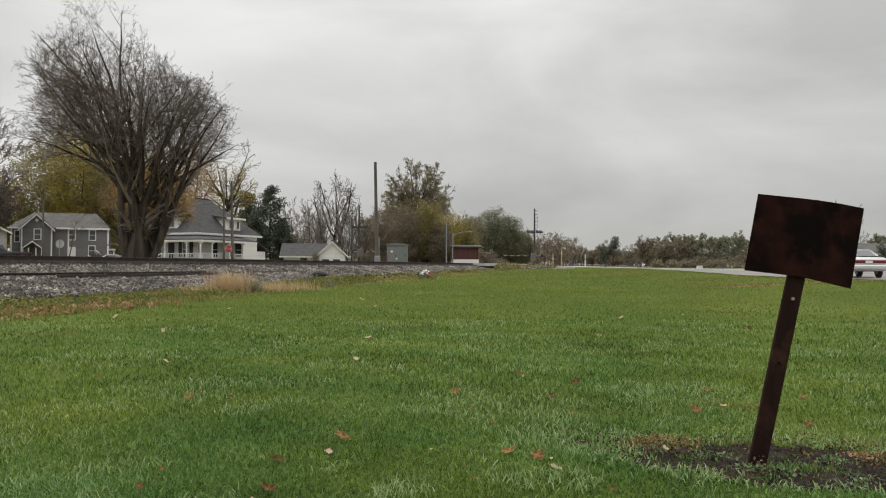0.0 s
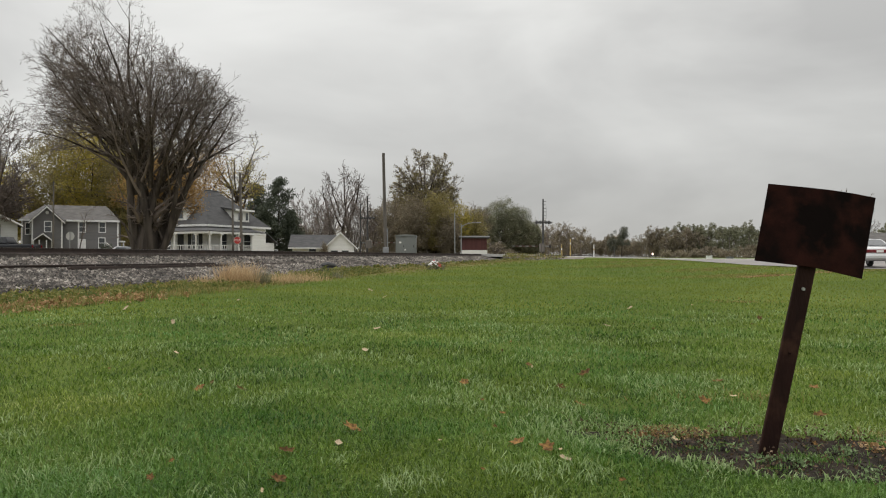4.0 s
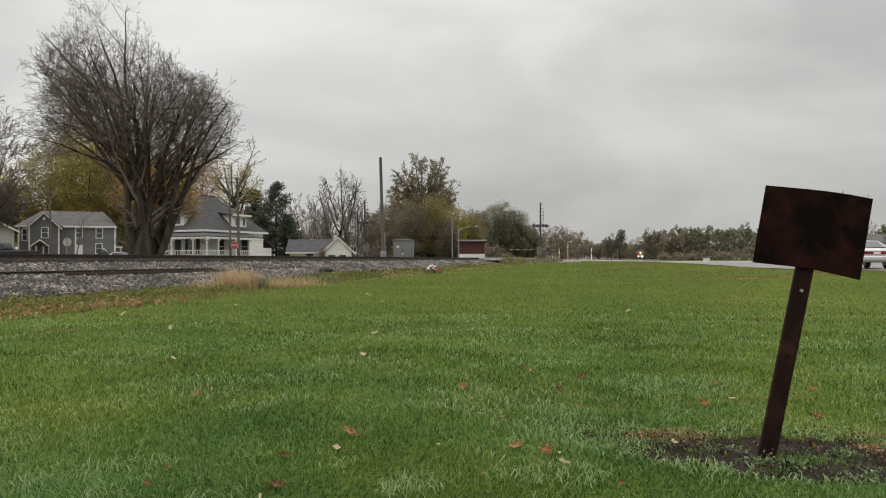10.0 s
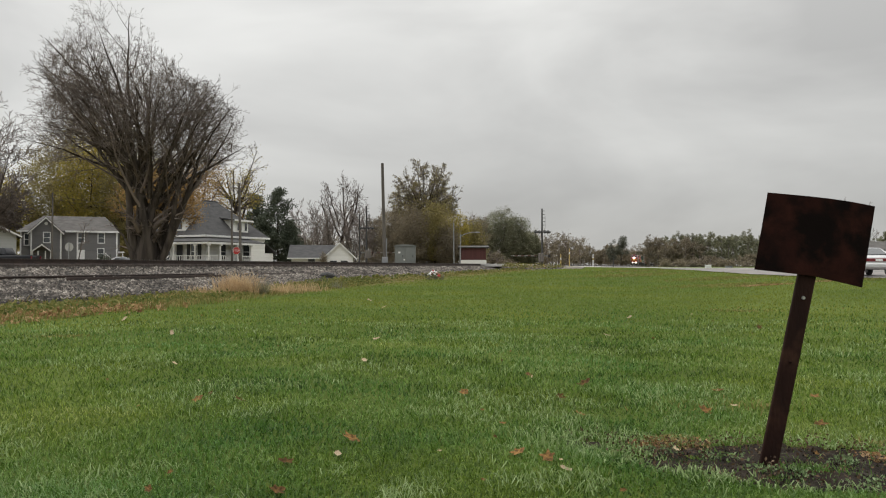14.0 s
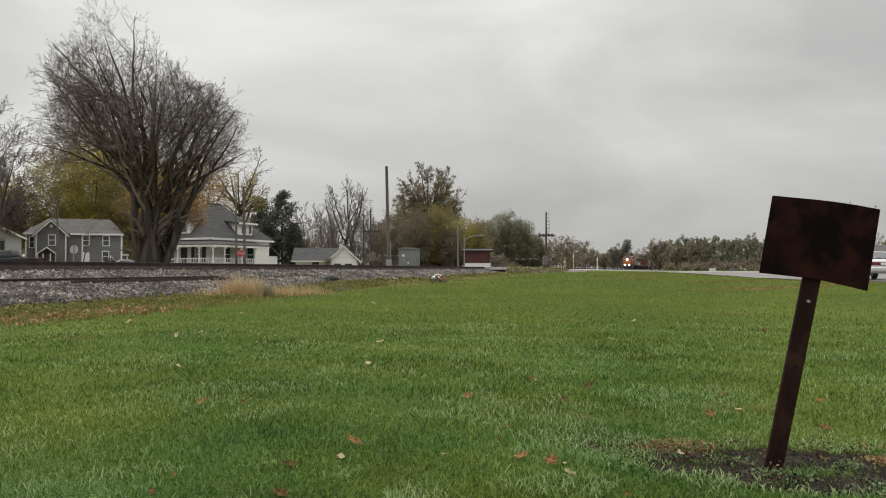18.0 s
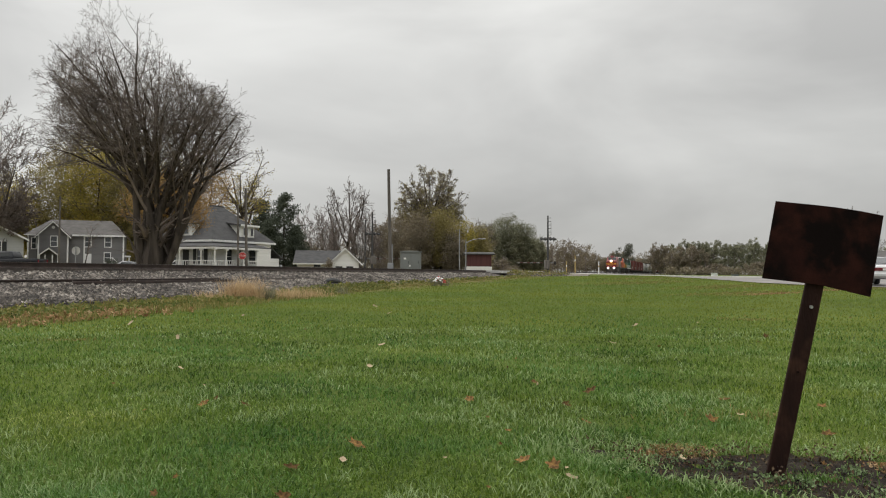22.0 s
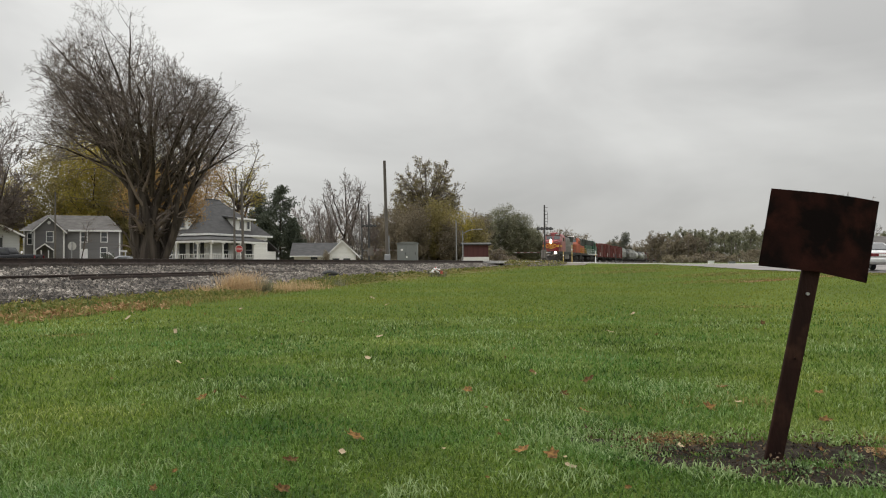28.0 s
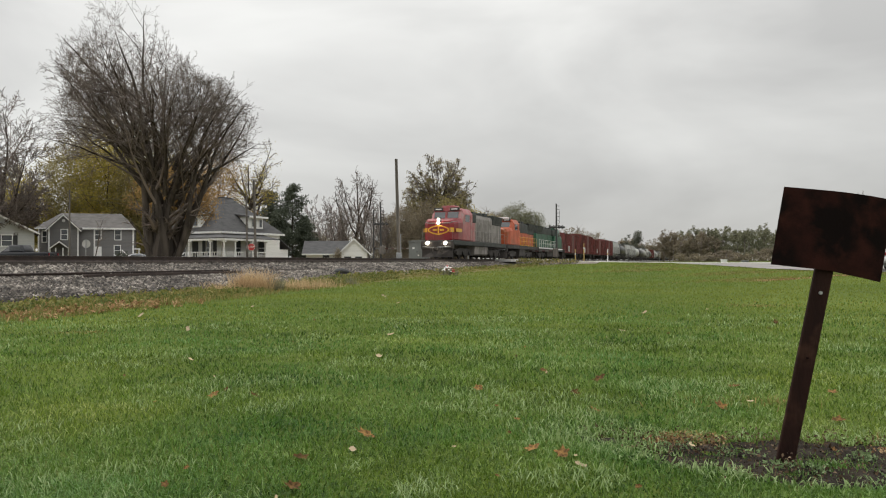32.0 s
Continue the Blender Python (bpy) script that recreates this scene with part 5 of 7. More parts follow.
    part("step_rail", tube(B(), [(-3.5, -2.0, 1.3), (-3.45, -3.0, 0.75)], 0.05, 6), M["trim"], h)
    part("enclosed_porch", box(B(), -0.4, 1.95, 5.5, 8.0, 0, 2.78), M["white_siding"], h, "enclosed white end of the porch")
    window(h, -2.1, 1.8, 0.8, 1.7, 0.4, shutters=True)
    window(h, -6.2, 1.8, 1.3, 1.8, 0.4)
    part("door", box(B(), -4.6, -3.75, 0.34, 0.4, 0.55, 2.55), M["shutter"], h, "dark front door")
    window(h, 1.2, 1.8, 0.9, 1.6, 5.5)
    window(h, 0.1, 1.8, 0.5, 1.6, 5.5)
    for y, w in ((3.2, 1.0), (9.8, 0.9)):
        window(h, 0, 0, w, 1.7, 0).matrix_basis = pose(-0.4, y, 1.8, 0, 0, 90)
    # shed dormers, one on each face
    for m, w, lights in ((pose(-4.8, 0, 0), 1.3, ((-0.55, 0.7), (0.5, 0.7))), (pose(0, 6.7, 0, 0, 0, 90), 1.35, ((-0.35, 0.75), (0.85, 0.45)))):
        d = part("dormer", extruded(B(), [(0.55, 4.0), (0.55, 5.5), (2.1, 5.68), (2.1, 5.2)], "x", -w, w), M["white_siding"], h, "white shed dormer")
        d.matrix_basis = m
        part("dormer_roof", extruded(B(), [(0.1, 5.47), (0.1, 5.62), (2.5, 5.95), (2.5, 5.80)], "x", -w - 0.4, w + 0.4), M["shingle"], d)
        part("dormer_trim", box(B(), -w - 0.42, w + 0.42, 0.04, 0.1, 5.42, 5.63), M["trim"], d)
        for x, wide in lights:
            part("sash", box(B(), x - wide / 2 - 0.09, x + wide / 2 + 0.09, 0.49, 0.55, 4.3, 5.35), M["trim"], d)
            part("pane", box(B(), x - wide / 2, x + wide / 2, 0.475, 0.49, 4.38, 5.27), M["glass"], d)
    wing = part("lean_to", box(B(), -5.5, -0.6, 11.2, 13.2, 0, 1.75), M["white_siding"], h, "low lean-to at the back")
    part("lean_to_roof", extruded(B(), [(11.0, 3.1), (13.6, 1.72), (13.6, 1.6), (11.0, 2.98)], "x", -5.9, -0.2), M["shingle"], wing)


def garage():
    h = thing("white_garage", pose(-21.2, 140, 1.0, 0, 0, 5), "low white building with grey roof and front gable", "building")
    part("wall", box(B(), -5.4, 2.6, 0, 8, 0, 1.85), M["white_siding"], h)
    m, k = 4.0, 0.5
    bm = extruded(B(), [(-0.6, 1.6), (4, 4.0), (8.6, 1.6), (8.6, 1.45), (4, 3.85), (-0.6, 1.45)], "x", -6.1, 3.6)
    part("roof", bm, M["shingle"], h)
    part("gable_wall", extruded(B(), [(0.7, 0), (5.4, 0), (5.4, 1.75), (3.1, 4.05), (0.7, 1.75)], "y", -1.4, 3.0), M["white_siding"], h)
    part("gable_roof", extruded(B(), [(0.1, 1.45), (3.1, 4.3), (6.1, 1.45), (6.1, 1.3), (3.1, 4.12), (0.1, 1.3)], "y", -1.7, 4.0), M["shingle"], h)
    part("bargeboard", extruded(B(), [(0.05, 1.47), (3.1, 4.34), (6.15, 1.47), (6.15, 1.17), (3.1, 4.02), (0.05, 1.17)], "y", -1.78, -1.7), M["trim"], h)
    part("fascia", box(B(), -6.1, 0.3, -0.68, -0.6, 1.4, 1.62), M["trim"], h)
    for x in (2.0, 3.9):
        part("vent_strip", box(B(), x - 0.6, x + 0.6, -1.45, -1.38, 0.75, 1.1), M["shutter"], h)
    window(h, -1.9, 0.9, 1.2, 1.0, 0.0, "trim")


def pale_house():
    h = thing("pale_house", pose(-57.2, 97, 1.0, 0, 0, 29), "pale grey gabled house with black shutters", "house")
    part("wall", extruded(B(), [(-5.5, 0), (4.4, 0), (4.4, 4.2), (-0.6, 6.6), (-5.5, 4.2)], "y", 0, 9), M["pale_siding"], h)
    gable_roof(h, -5.5, 4.4, 0, 9, 4.3, 6.75, "shingle", 0.55, "y")
    bm = extruded(B(), [(-6.1, 3.95), (-0.55, 6.78), (5.0, 3.95), (5.0, 3.72), (-0.55, 6.52), (-6.1, 3.72)], "y", -0.62, -0.56)
    part("bargeboard", bm, M["trim"], h)
    window(h, 1.35, 3.0, 1.1, 1.3, 0, shutters=True)
    window(h, -2.5, 3.0, 1.1, 1.3, 0, shutters=True)


def red_shed():
    h = thing("red_shed", pose(5.9, 150, 1.0), "dull red low building with white lower wall", "building")
    part("wall", box(B(), -2.2, 2.4, 0, 6, 1.2, 3.7), M["red_barn"], h)
    part("lower_wall", box(B(), -2.3, 2.5, -0.05, 6.05, 0, 1.3), M["white_siding"], h)
    part("roof", extruded(B(), [(-0.4, 3.75), (3, 4.1), (6.4, 3.75), (6.4, 3.55), (-0.4, 3.55)], "x", -2.8, 3.0), M["black"], h)


def far_building():
    h = thing("grey_building", pose(69, 120, 0.75), "low building with grey roof beside the street", "building")
    part("wall", box(B(), -5, 9, 0, 8, 0, 2.6), M["pale_siding"], h)
    gable_roof(h, -5, 9, 0, 8, 2.7, 4.2, "shingle2", 0.5)
    part("fascia", box(B(), -5.5, 9.5, -0.56, -0.5, 2.3, 2.55), M["trim"], h)
    window(h, 0, 1.5, 1.2, 1.0, 0)


grey_house()
white_house()
garage()
pale_house()
red_shed()
far_building()


# ---- poles, signals, markers ----
def crossing_signal(x, y, top, lights, flip, label):
    """A tall crossing mast with lamps, a bracket arm with rungs, a gate motor and a lowered gate arm."""
    z = height(x, y)
    lights += 0.45
    s = thing("crossing_signal", pose(x, y, z), label, "signal", "crossing signals")
    part("mast", tube(B(), [(0, 0, -0.1), (0, 0, top * 0.6), (0, 0, top)], [0.15, 0.12, 0.09], 10), M["black"], s, "dark steel mast")
    bm = B()
    for i in range(5):
        zz = lights + 0.9 + i * (top - lights - 1.2) / 4
        tube(bm, [(0, 0, zz), (0.4, 0, zz)], 0.03, 6)
    tube(bm, [(0.4, 0, lights + 0.5), (0.4, 0, top - 0.9)], 0.02, 6)
    part("ladder", bm, M["under"], s, "dark rungs beside the mast")
    part("lamp_bar", tube(B(), [(-0.9, 0, lights), (0.9, 0, lights)], 0.05, 8), M["black"], s)
    for lx, ly in ((-0.82, -0.2), (-0.32, 0.2), (0.32, -0.2), (0.78, 0.2)):
        lamp = part("signal_lamp", disc(B(), (lx, ly, lights + 0.02), (0.9, 1, 0), 0.22, 0.05, 14), M["black"], s, "round black lamp backing")
        part("hood", tube(B(), [(lx, ly - 0.02, lights + 0.02), (lx + 0.22, ly - 0.36, lights - 0.03)], [0.14, 0.13], 10), M["black"], lamp)
        part("lens", disc(B(), (lx + 0.02, ly - 0.04, lights + 0.02), (0.5, 1, 0), 0.13, 0.04, 12), M["tail_red"], lamp)
    part("motor_box", box(B(), -0.45 if flip < 0 else -0.2, 0.2 if flip < 0 else 0.6, -0.3, 0.3, 1.2, 2.3, 0.05), M["pole"], s, "grimy gate motor box")
    part("base", box(B(), -0.4, 0.4, -0.4, 0.4, -0.1, 0.5, 0.04), M["concrete"], s)
    n = 8
    for i in range(n):
        a, b = flip * (0.6 + i * 0.42), flip * (0.6 + (i + 1) * 0.42)
        part("gate_stripe", box(B(), min(a, b), max(a, b), -0.03, 0.03, 1.93, 2.01), M["gate_white" if i % 2 else "gate_red"], s)
    part("counterweight", box(B(), -0.9 * flip - 0.15, -0.9 * flip + 0.15, -0.1, 0.1, 1.75, 2.15, 0.03), M["under"], s)
    part("counter_arm", box(B(), min(0, -0.9 * flip), max(0, -0.9 * flip), -0.04, 0.04, 1.92, 2.02), M["steel"], s)


def pole(name, x, y, x1, top, r, material, label, tip=0.75):
    z = height(x, y)
    s = thing(name, pose(x, y, z), label, "pole")
    part("shaft", tube(B(), [(0, 0, -0.2), ((x1 - x) * 0.55, 0, (top - z) * 0.5), (x1 - x, 0, top - z)], [r, r * (1 + tip) / 2, r * tip], 10), M[material], s)
    return s


def build_roadside():
    crossing_signal(12.77, 101, 8.0, 4.55, -1, "tall black railway crossing signal with lamps and lowered gate")
    crossing_signal(-10.43, 109, 8.4, 4.9, 1, "tall railway crossing signal beyond the track with lowered gate")
    mast = pole("signal_post", -11.35, 108.5, -11.35, 8.2, 0.09, "black", "slim dark post beside a crossing signal")
    part("cap", disc(B(), (0, 0, 8.2 - height(-11.35, 108.5)), (0, 0, 1), 0.12, 0.12), M["black"], mast)
    wooden = pole("wooden_pole", -4.9, 68, -5.15, 10.0, 0.16, "pole", "tall bare weathered wooden pole beside the railway")
    part("cable_guard", box(B(), 0.06, 0.16, -0.05, 0.05, 0, 2.6), M["steel"], wooden)
    part("meter_box", box(B(), -0.25, 0.25, -0.45, -0.15, 0.3, 1.0, 0.03), M["steel"], wooden, "small grey utility box")
    pole("utility_pole", -22.4, 88, -22.6, 10.4, 0.16, "pole", "grey wooden utility pole before the white house")
    pole("utility_pole", -23.35, 88, -23.45, 8.6, 0.13, "pole", "shorter grey wooden pole before the white house")
    u = pole("utility_pole", -49.3, 100, -49.3, 10.5, 0.13, "pole", "slim utility pole before the grey house")
    pole("steel_pole", 1.8, 120, 1.75, 7.7, 0.09, "steel", "pale slim steel pole near the crossing")
    lamp = pole("street_lamp", 2.75, 120, 2.75, 6.0, 0.09, "steel", "street lamp with a curved arm")
    g = height(2.75, 120)
    part("arm", tube(B(), [(0, 0, 4.6), (0.9, 0, 5.05), (1.9, 0, 5.25), (2.5, 0, 5.25)], 0.05, 8), M["steel"], lamp)
    part("lamp_head", box(B(), 2.3, 3.0, -0.14, 0.14, 5.15, 5.32, 0.04), M["steel"], lamp)
    for x, y, h, m, lab in ((13.8, 92, 1.65, "yellow", "thin yellow marker post by the road"), (14.8, 92, 2.3, "yellow", "tall yellow marker post by the road"),
                            (17.55, 92, 1.6, "white", "white plastic marker post in the grass"), (19.9, 92, 1.3, "black", "dark thin post in the grass")):
        p = thing("marker_post", pose(x, y, height(x, y)), lab, "post", "marker posts")
        part("shaft", tube(B(), [(0, 0, -0.1), (0, 0, h - 0.2), (0, 0, h)], [0.055, 0.055, 0.04], 10), M[m], p)
        if m != "black":
            part("cap", tube(B(), [(0, 0, h), (0, 0, h + 0.06), (0, 0, h + 0.1)], [0.06, 0.06, 0.03], 10), M[m], p)
            part("band", disc(B(), (0, 0, h - 0.45), (0, 0, 1), 0.058, 0.2, 10), M["white" if m == "yellow" else "yellow"], p)
    far = thing("signal_mast", pose(97, 380, 0.75), "far railway signal mast beside the track", "signal")
    part("mast", tube(B(), [(0, 0, -0.1), (0, 0, 6.2)], 0.16, 8), M["steel"], far)
    part("arm", box(B(), -0.3, 4.6, -0.2, 0.2, 5.2, 5.7), M["black"], far)
    for z0, z1, y1 in ((10.2, 8.4, 88), (9.7, 8.0, 88)):
        a, b = Vector((-49.3, 100, z0)), Vector((-23.45, y1, z1))
        pts = [a.lerp(b, k / 12) - Vector((0, 0, 0.9 * (1 - (k / 6 - 1) ** 2))) for k in range(13)]
        tagged(part("overhead_wire", tube(B(), pts, 0.014, 5), M["black"], None), "thin dark overhead wire between two poles", "wire", "overhead wires")
    # stop sign seen from the front; a round sign seen from behind
    st = thing("stop_sign", pose(-20.8, 80, height(-20.8, 80)), "red octagonal stop sign on a steel post", "sign")
    part("post", tube(B(), [(0, 0, -0.1), (0, 0, 2.3)], 0.035, 8), M["steel"], st)
    oct_ = [(0.40 * math.cos(math.tau * (k + 0.5) / 8), 1.68 + 0.40 * math.sin(math.tau * (k + 0.5) / 8)) for k in range(8)]
    part("border", extruded(B(), oct_, "y", -0.045, -0.04), M["white"], st)
    plate = part("plate", extruded(B(), [(a * 0.93, 1.68 + (b - 1.68) * 0.93) for a, b in oct_], "y", -0.052, -0.046), M["sign_red"], st)
    text = bpy.data.curves.new("word", "FONT")
    text.body, text.size, text.align_x, text.align_y, text.extrude = "STOP", 0.27, "CENTER", "CENTER", 0.003
    word = new("word", text)
    word.parent, word.matrix_basis = plate, pose(0, -0.056, 1.68, 90)
    text.materials.append(M["white"])
    rd = thing("round_sign", pose(-40.1, 85, height(-40.1, 85)), "round pale sign on a post seen from behind", "sign")
    part("post", tube(B(), [(0, 0, -0.1), (0, -0.03, 2.7)], 0.05, 8), M["steel"], rd)
    part("plate", disc(B(), (0, 0.05, 2.2), (0, 1, 0), 0.46, 0.02, 28), M["sign_back"], rd)
    # relay cabinet
    cab = thing("relay_cabinet", pose(-4.2, 90, height(-4.2, 90)), "grey steel railway relay cabinet with domed roof", "cabinet")
    part("body", box(B(), -1.15, 1.15, -0.9, 0.9, 0.15, 2.35, 0.02), M["cabinet"], cab)
    part("roof", extruded(B(), [(-1.25, 2.35), (1.25, 2.35), (1.2, 2.45), (0.5, 2.55), (-0.5, 2.55), (-1.2, 2.45)], "y", -1.0, 1.0), M["cabinet"], cab)
    part("plinth", box(B(), -1.2, 1.2, -0.95, 0.95, -0.2, 0.15), M["concrete"], cab)
    for x in (-0.56, 0.56):
        d = part("door", box(B(), x - 0.5, x + 0.5, -0.925, -0.902, 0.3, 2.2, 0.01), M["cabinet"], cab)
        part("handle", box(B(), x + 0.3, x + 0.36, -0.96, -0.926, 1.1, 1.35), M["black"], d)
    part("label_plate", box(B(), -0.75, -0.5, -0.935, -0.926, 1.55, 1.75), M["white"], cab)
    part("notice", box(B(), -0.15, 0.02, -0.935, -0.926, 0.75, 0.92), M["white"], cab)


def leaning_sign():
    """The brown sign: a bent steel sheet bolted to a leaning post."""
    s = thing("leaning_sign", pose(1.80, 4.42, height(1.8, 4.42) - 0.005), "rusty brown steel sign on a leaning post", "sign")
    lean = radians(12.0)
    m = Matrix.Rotation(lean, 4, "Y")
    post = part("post", box(B(), -0.05, 0.05, -0.035, -0.012, -0.2, 1.45, 0.004, m), M["post"], s, "dark brown leaning post")
    part("bolt", disc(B(), tuple(m @ Vector((0.0, -0.04, 0.965))), (0, 1, 0), 0.009, 0.014, 10), M["bolt"], post)
    part("bolt", disc(B(), tuple(m @ Vector((0.0, -0.04, 0.60))), (0, 1, 0), 0.006, 0.012, 10), M["rust"], post)
    # columns of the sheet from edge to edge: (x and z of the foot, x and z of the top, y); two flat panels meet in a crease over the post
    cols = ((-0.068, 1.101, 0.010, 1.529, -0.040), (0.140, 1.078, 0.235, 1.506, -0.054), (0.240, 1.066, 0.340, 1.494, -0.056), (0.385, 1.034, 0.475, 1.476, -0.043), (0.538, 1.000, 0.616, 1.453, -0.020))
    bm = B()
    front, back = [], []
    for i in range(33):
        f = i / 32 * (len(cols) - 1)
        k = min(int(f), len(cols) - 2)
        g = f - k
        x0, z0, x1, z1, y = (a + (b - a) * g for a, b in zip(cols[k], cols[k + 1]))
        for row, dy in ((front, 0.0), (back, 0.004)):
            row.append([bm.verts.new((x0 + (x1 - x0) * j / 10, y + dy, z0 + (z1 - z0) * j / 10)) for j in range(11)])
    for i in range(32):
        for j in range(10):
            bm.faces.new((front[i][j], front[i + 1][j], front[i + 1][j + 1], front[i][j + 1]))
            bm.faces.new((back[i][j + 1], back[i + 1][j + 1], back[i + 1][j], back[i][j]))
        for j in (0, 10):
            bm.faces.new((front[i][j], front[i + 1][j], back[i + 1][j], back[i][j]))
    for i in (0, 32):
        for j in range(10):
            bm.faces.new((front[i][j], front[i][j + 1], back[i][j + 1], back[i][j]))
    part("sheet", bm, M["rust"], s, "bent rusted sign sheet")


build_roadside()
leaning_sign()


# ---- vehicles on the road ----
def wheel(parent, x, y, z, r, w, rim="steel"):
    t = part("wheel", tube(B(), [(x, y - w / 2, z), (x, y - w / 2 + 0.03, z), (x, y + w / 2 - 0.03, z), (x, y + w / 2, z)], [r * 0.93, r, r, r * 0.93], 18), M["tyre"], parent)
    part("rim", disc(B(), (x, y, z), (0, 1, 0), r * 0.6, w + 0.02, 14), M[rim], t)


def loft(bm, sections):
    """Cross sections, each (x, half width low, half width high, z low, z mid, z high), skinned along x."""
    rings = []
    for x, wl, wh, z0, z1, z2 in sections:
        rings.append([bm.verts.new(q) for q in ((x, -wl * 0.93, z0), (x, -wl, z0 + 0.12), (x, -wl, z1), (x, -wh, z2 - 0.04), (x, -wh * 0.86, z2), (x, wh * 0.86, z2), (x, wh, z2 - 0.04), (x, wl, z1), (x, wl, z0 + 0.12), (x, wl * 0.93, z0))])
    for a, b in zip(rings, rings[1:]):
        for k in range(10):
            bm.faces.new((a[k], a[(k + 1) % 10], b[(k + 1) % 10], b[k]))
    bm.faces.new(rings[0])
    bm.faces.new(rings[-1][::-1])
    return bm


def sedan():
    x, y = 21.55, 40.6
    c = thing("sedan", pose(x, y, height(x, y) + 0.04, 0, 0, 80), "silver sedan parked on the street, dark red tail lamps", "car")
    part("body", loft(B(), [(-2.38, 0.78, 0.74, 0.42, 0.62, 0.86), (-2.3, 0.9, 0.80, 0.34, 0.72, 1.0), (-1.5, 0.92, 0.80, 0.3, 0.78, 1.02), (0.9, 0.92, 0.80, 0.28, 0.76, 0.98), (2.0, 0.9, 0.76, 0.32, 0.68, 0.84), (2.4, 0.74, 0.62, 0.4, 0.58, 0.72)]), M["silver_car"], c, "silver body", True)
    part("cabin", loft(B(), [(-1.75, 0.78, 0.70, 0.95, 0.98, 1.02), (-0.95, 0.78, 0.60, 0.95, 1.05, 1.4), (0.2, 0.78, 0.60, 0.95, 1.05, 1.43), (1.15, 0.78, 0.70, 0.92, 0.96, 1.0)]), M["silver_car"], c, "", True)
    part("rear_window", solid(B(), [(-1.72, -0.60, 1.06), (-1.72, 0.60, 1.06), (-1.02, 0.50, 1.37), (-1.02, -0.50, 1.37), (-1.68, -0.60, 1.05), (-1.68, 0.60, 1.05), (-0.98, 0.50, 1.36), (-0.98, -0.50, 1.36)],
                              [(0, 1, 2, 3), (7, 6, 5, 4), (0, 4, 5, 1), (1, 5, 6, 2), (2, 6, 7, 3), (3, 7, 4, 0)]), M["glass"], c)
    for sy in (-1, 1):
        part("side_window", solid(B(), [(-1.2, sy * 0.745, 1.06), (0.75, sy * 0.745, 1.04), (0.2, sy * 0.635, 1.36), (-0.85, sy * 0.635, 1.35), (-1.2, sy * 0.735, 1.06), (0.75, sy * 0.735, 1.04), (0.2, sy * 0.625, 1.36), (-0.85, sy * 0.625, 1.35)],
                                   [(0, 1, 2, 3), (7, 6, 5, 4), (0, 4, 5, 1), (1, 5, 6, 2), (2, 6, 7, 3), (3, 7, 4, 0)]), M["glass"], c)
    band = part("tail_lamp", box(B(), -2.405, -2.33, -0.78, 0.78, 0.70, 0.86, 0.02), M["tail_red"], c, "dark red tail lamp band")
    part("number_plate", box(B(), -2.415, -2.406, -0.16, 0.16, 0.72, 0.83), M["white"], band)
    part("bumper", box(B(), -2.47, -2.3, -0.86, 0.86, 0.40, 0.62, 0.05), M["silver_car"], c)
    for wx in (-1.35, 1.4):
        for sy in (-0.8, 0.8):
            wheel(c, wx, sy, 0.32, 0.32, 0.2)


def pickup(x, y, rz, label, cover):
    c = thing("pickup_truck", pose(x, y, height(x, y) + 0.02, 0, 0, rz), label, "truck")
    part("body", loft(B(), [(-2.75, 0.92, 0.9, 0.5, 0.8, 1.08), (-0.3, 0.95, 0.92, 0.45, 0.85, 1.1), (1.3, 0.95, 0.9, 0.45, 0.85, 1.1), (2.6, 0.92, 0.82, 0.5, 0.8, 1.02), (2.75, 0.8, 0.72, 0.55, 0.7, 0.9)]), M["dark_truck"], c, "dark glossy body", True)
    cabin = part("cabin", loft(B(), [(-0.6, 0.86, 0.78, 1.05, 1.1, 1.14), (-0.35, 0.86, 0.68, 1.05, 1.15, 1.72), (0.8, 0.86, 0.68, 1.05, 1.15, 1.74), (1.5, 0.86, 0.76, 1.0, 1.06, 1.1)]), M["dark_truck"], c, "", True)
    for sy in (-1, 1):
        part("side_window", box(B(), -0.2, 0.75, sy * 0.80 - 0.02, sy * 0.80 + 0.02, 1.2, 1.6), M["glass"], cabin)
    if cover:
        part("bed_cover", box(B(), -2.7, -0.6, -0.86, 0.86, 1.1, 1.3, 0.05), M["silver_car"], c, "pale bed cover")
    part("tail_lamp", box(B(), -2.79, -2.74, -0.88, -0.7, 0.75, 1.0), M["tail_red"], c)
    part("tail_lamp", box(B(), -2.79, -2.74, 0.7, 0.88, 0.75, 1.0), M["tail_red"], c)
    for wx in (-1.7, 1.75):
        for sy in (-0.82, 0.82):
            wheel(c, wx, sy, 0.38, 0.38, 0.24)


def far_car(x, y, rz, label, material):
    c = thing("parked_car", pose(x, y, height(x, y) - 0.005, 0, 0, rz), label, "car")
    part("body", loft(B(), [(-2.2, 0.8, 0.75, 0.4, 0.6, 0.85), (-1.4, 0.88, 0.8, 0.3, 0.75, 0.95), (1.2, 0.88, 0.8, 0.3, 0.75, 0.92), (2.2, 0.78, 0.68, 0.4, 0.58, 0.72)]), M[material], c, "", True)
    part("cabin", loft(B(), [(-1.5, 0.78, 0.7, 0.88, 0.92, 0.96), (-0.8, 0.78, 0.6, 0.88, 1.0, 1.38), (0.4, 0.78, 0.6, 0.88, 1.0, 1.38), (1.2, 0.78, 0.7, 0.86, 0.9, 0.94)]), M["glass"], c, "", True)
    for wx in (-1.3, 1.35):
        for sy in (-0.76, 0.76):
            wheel(c, wx, sy, 0.31, 0.31, 0.2)


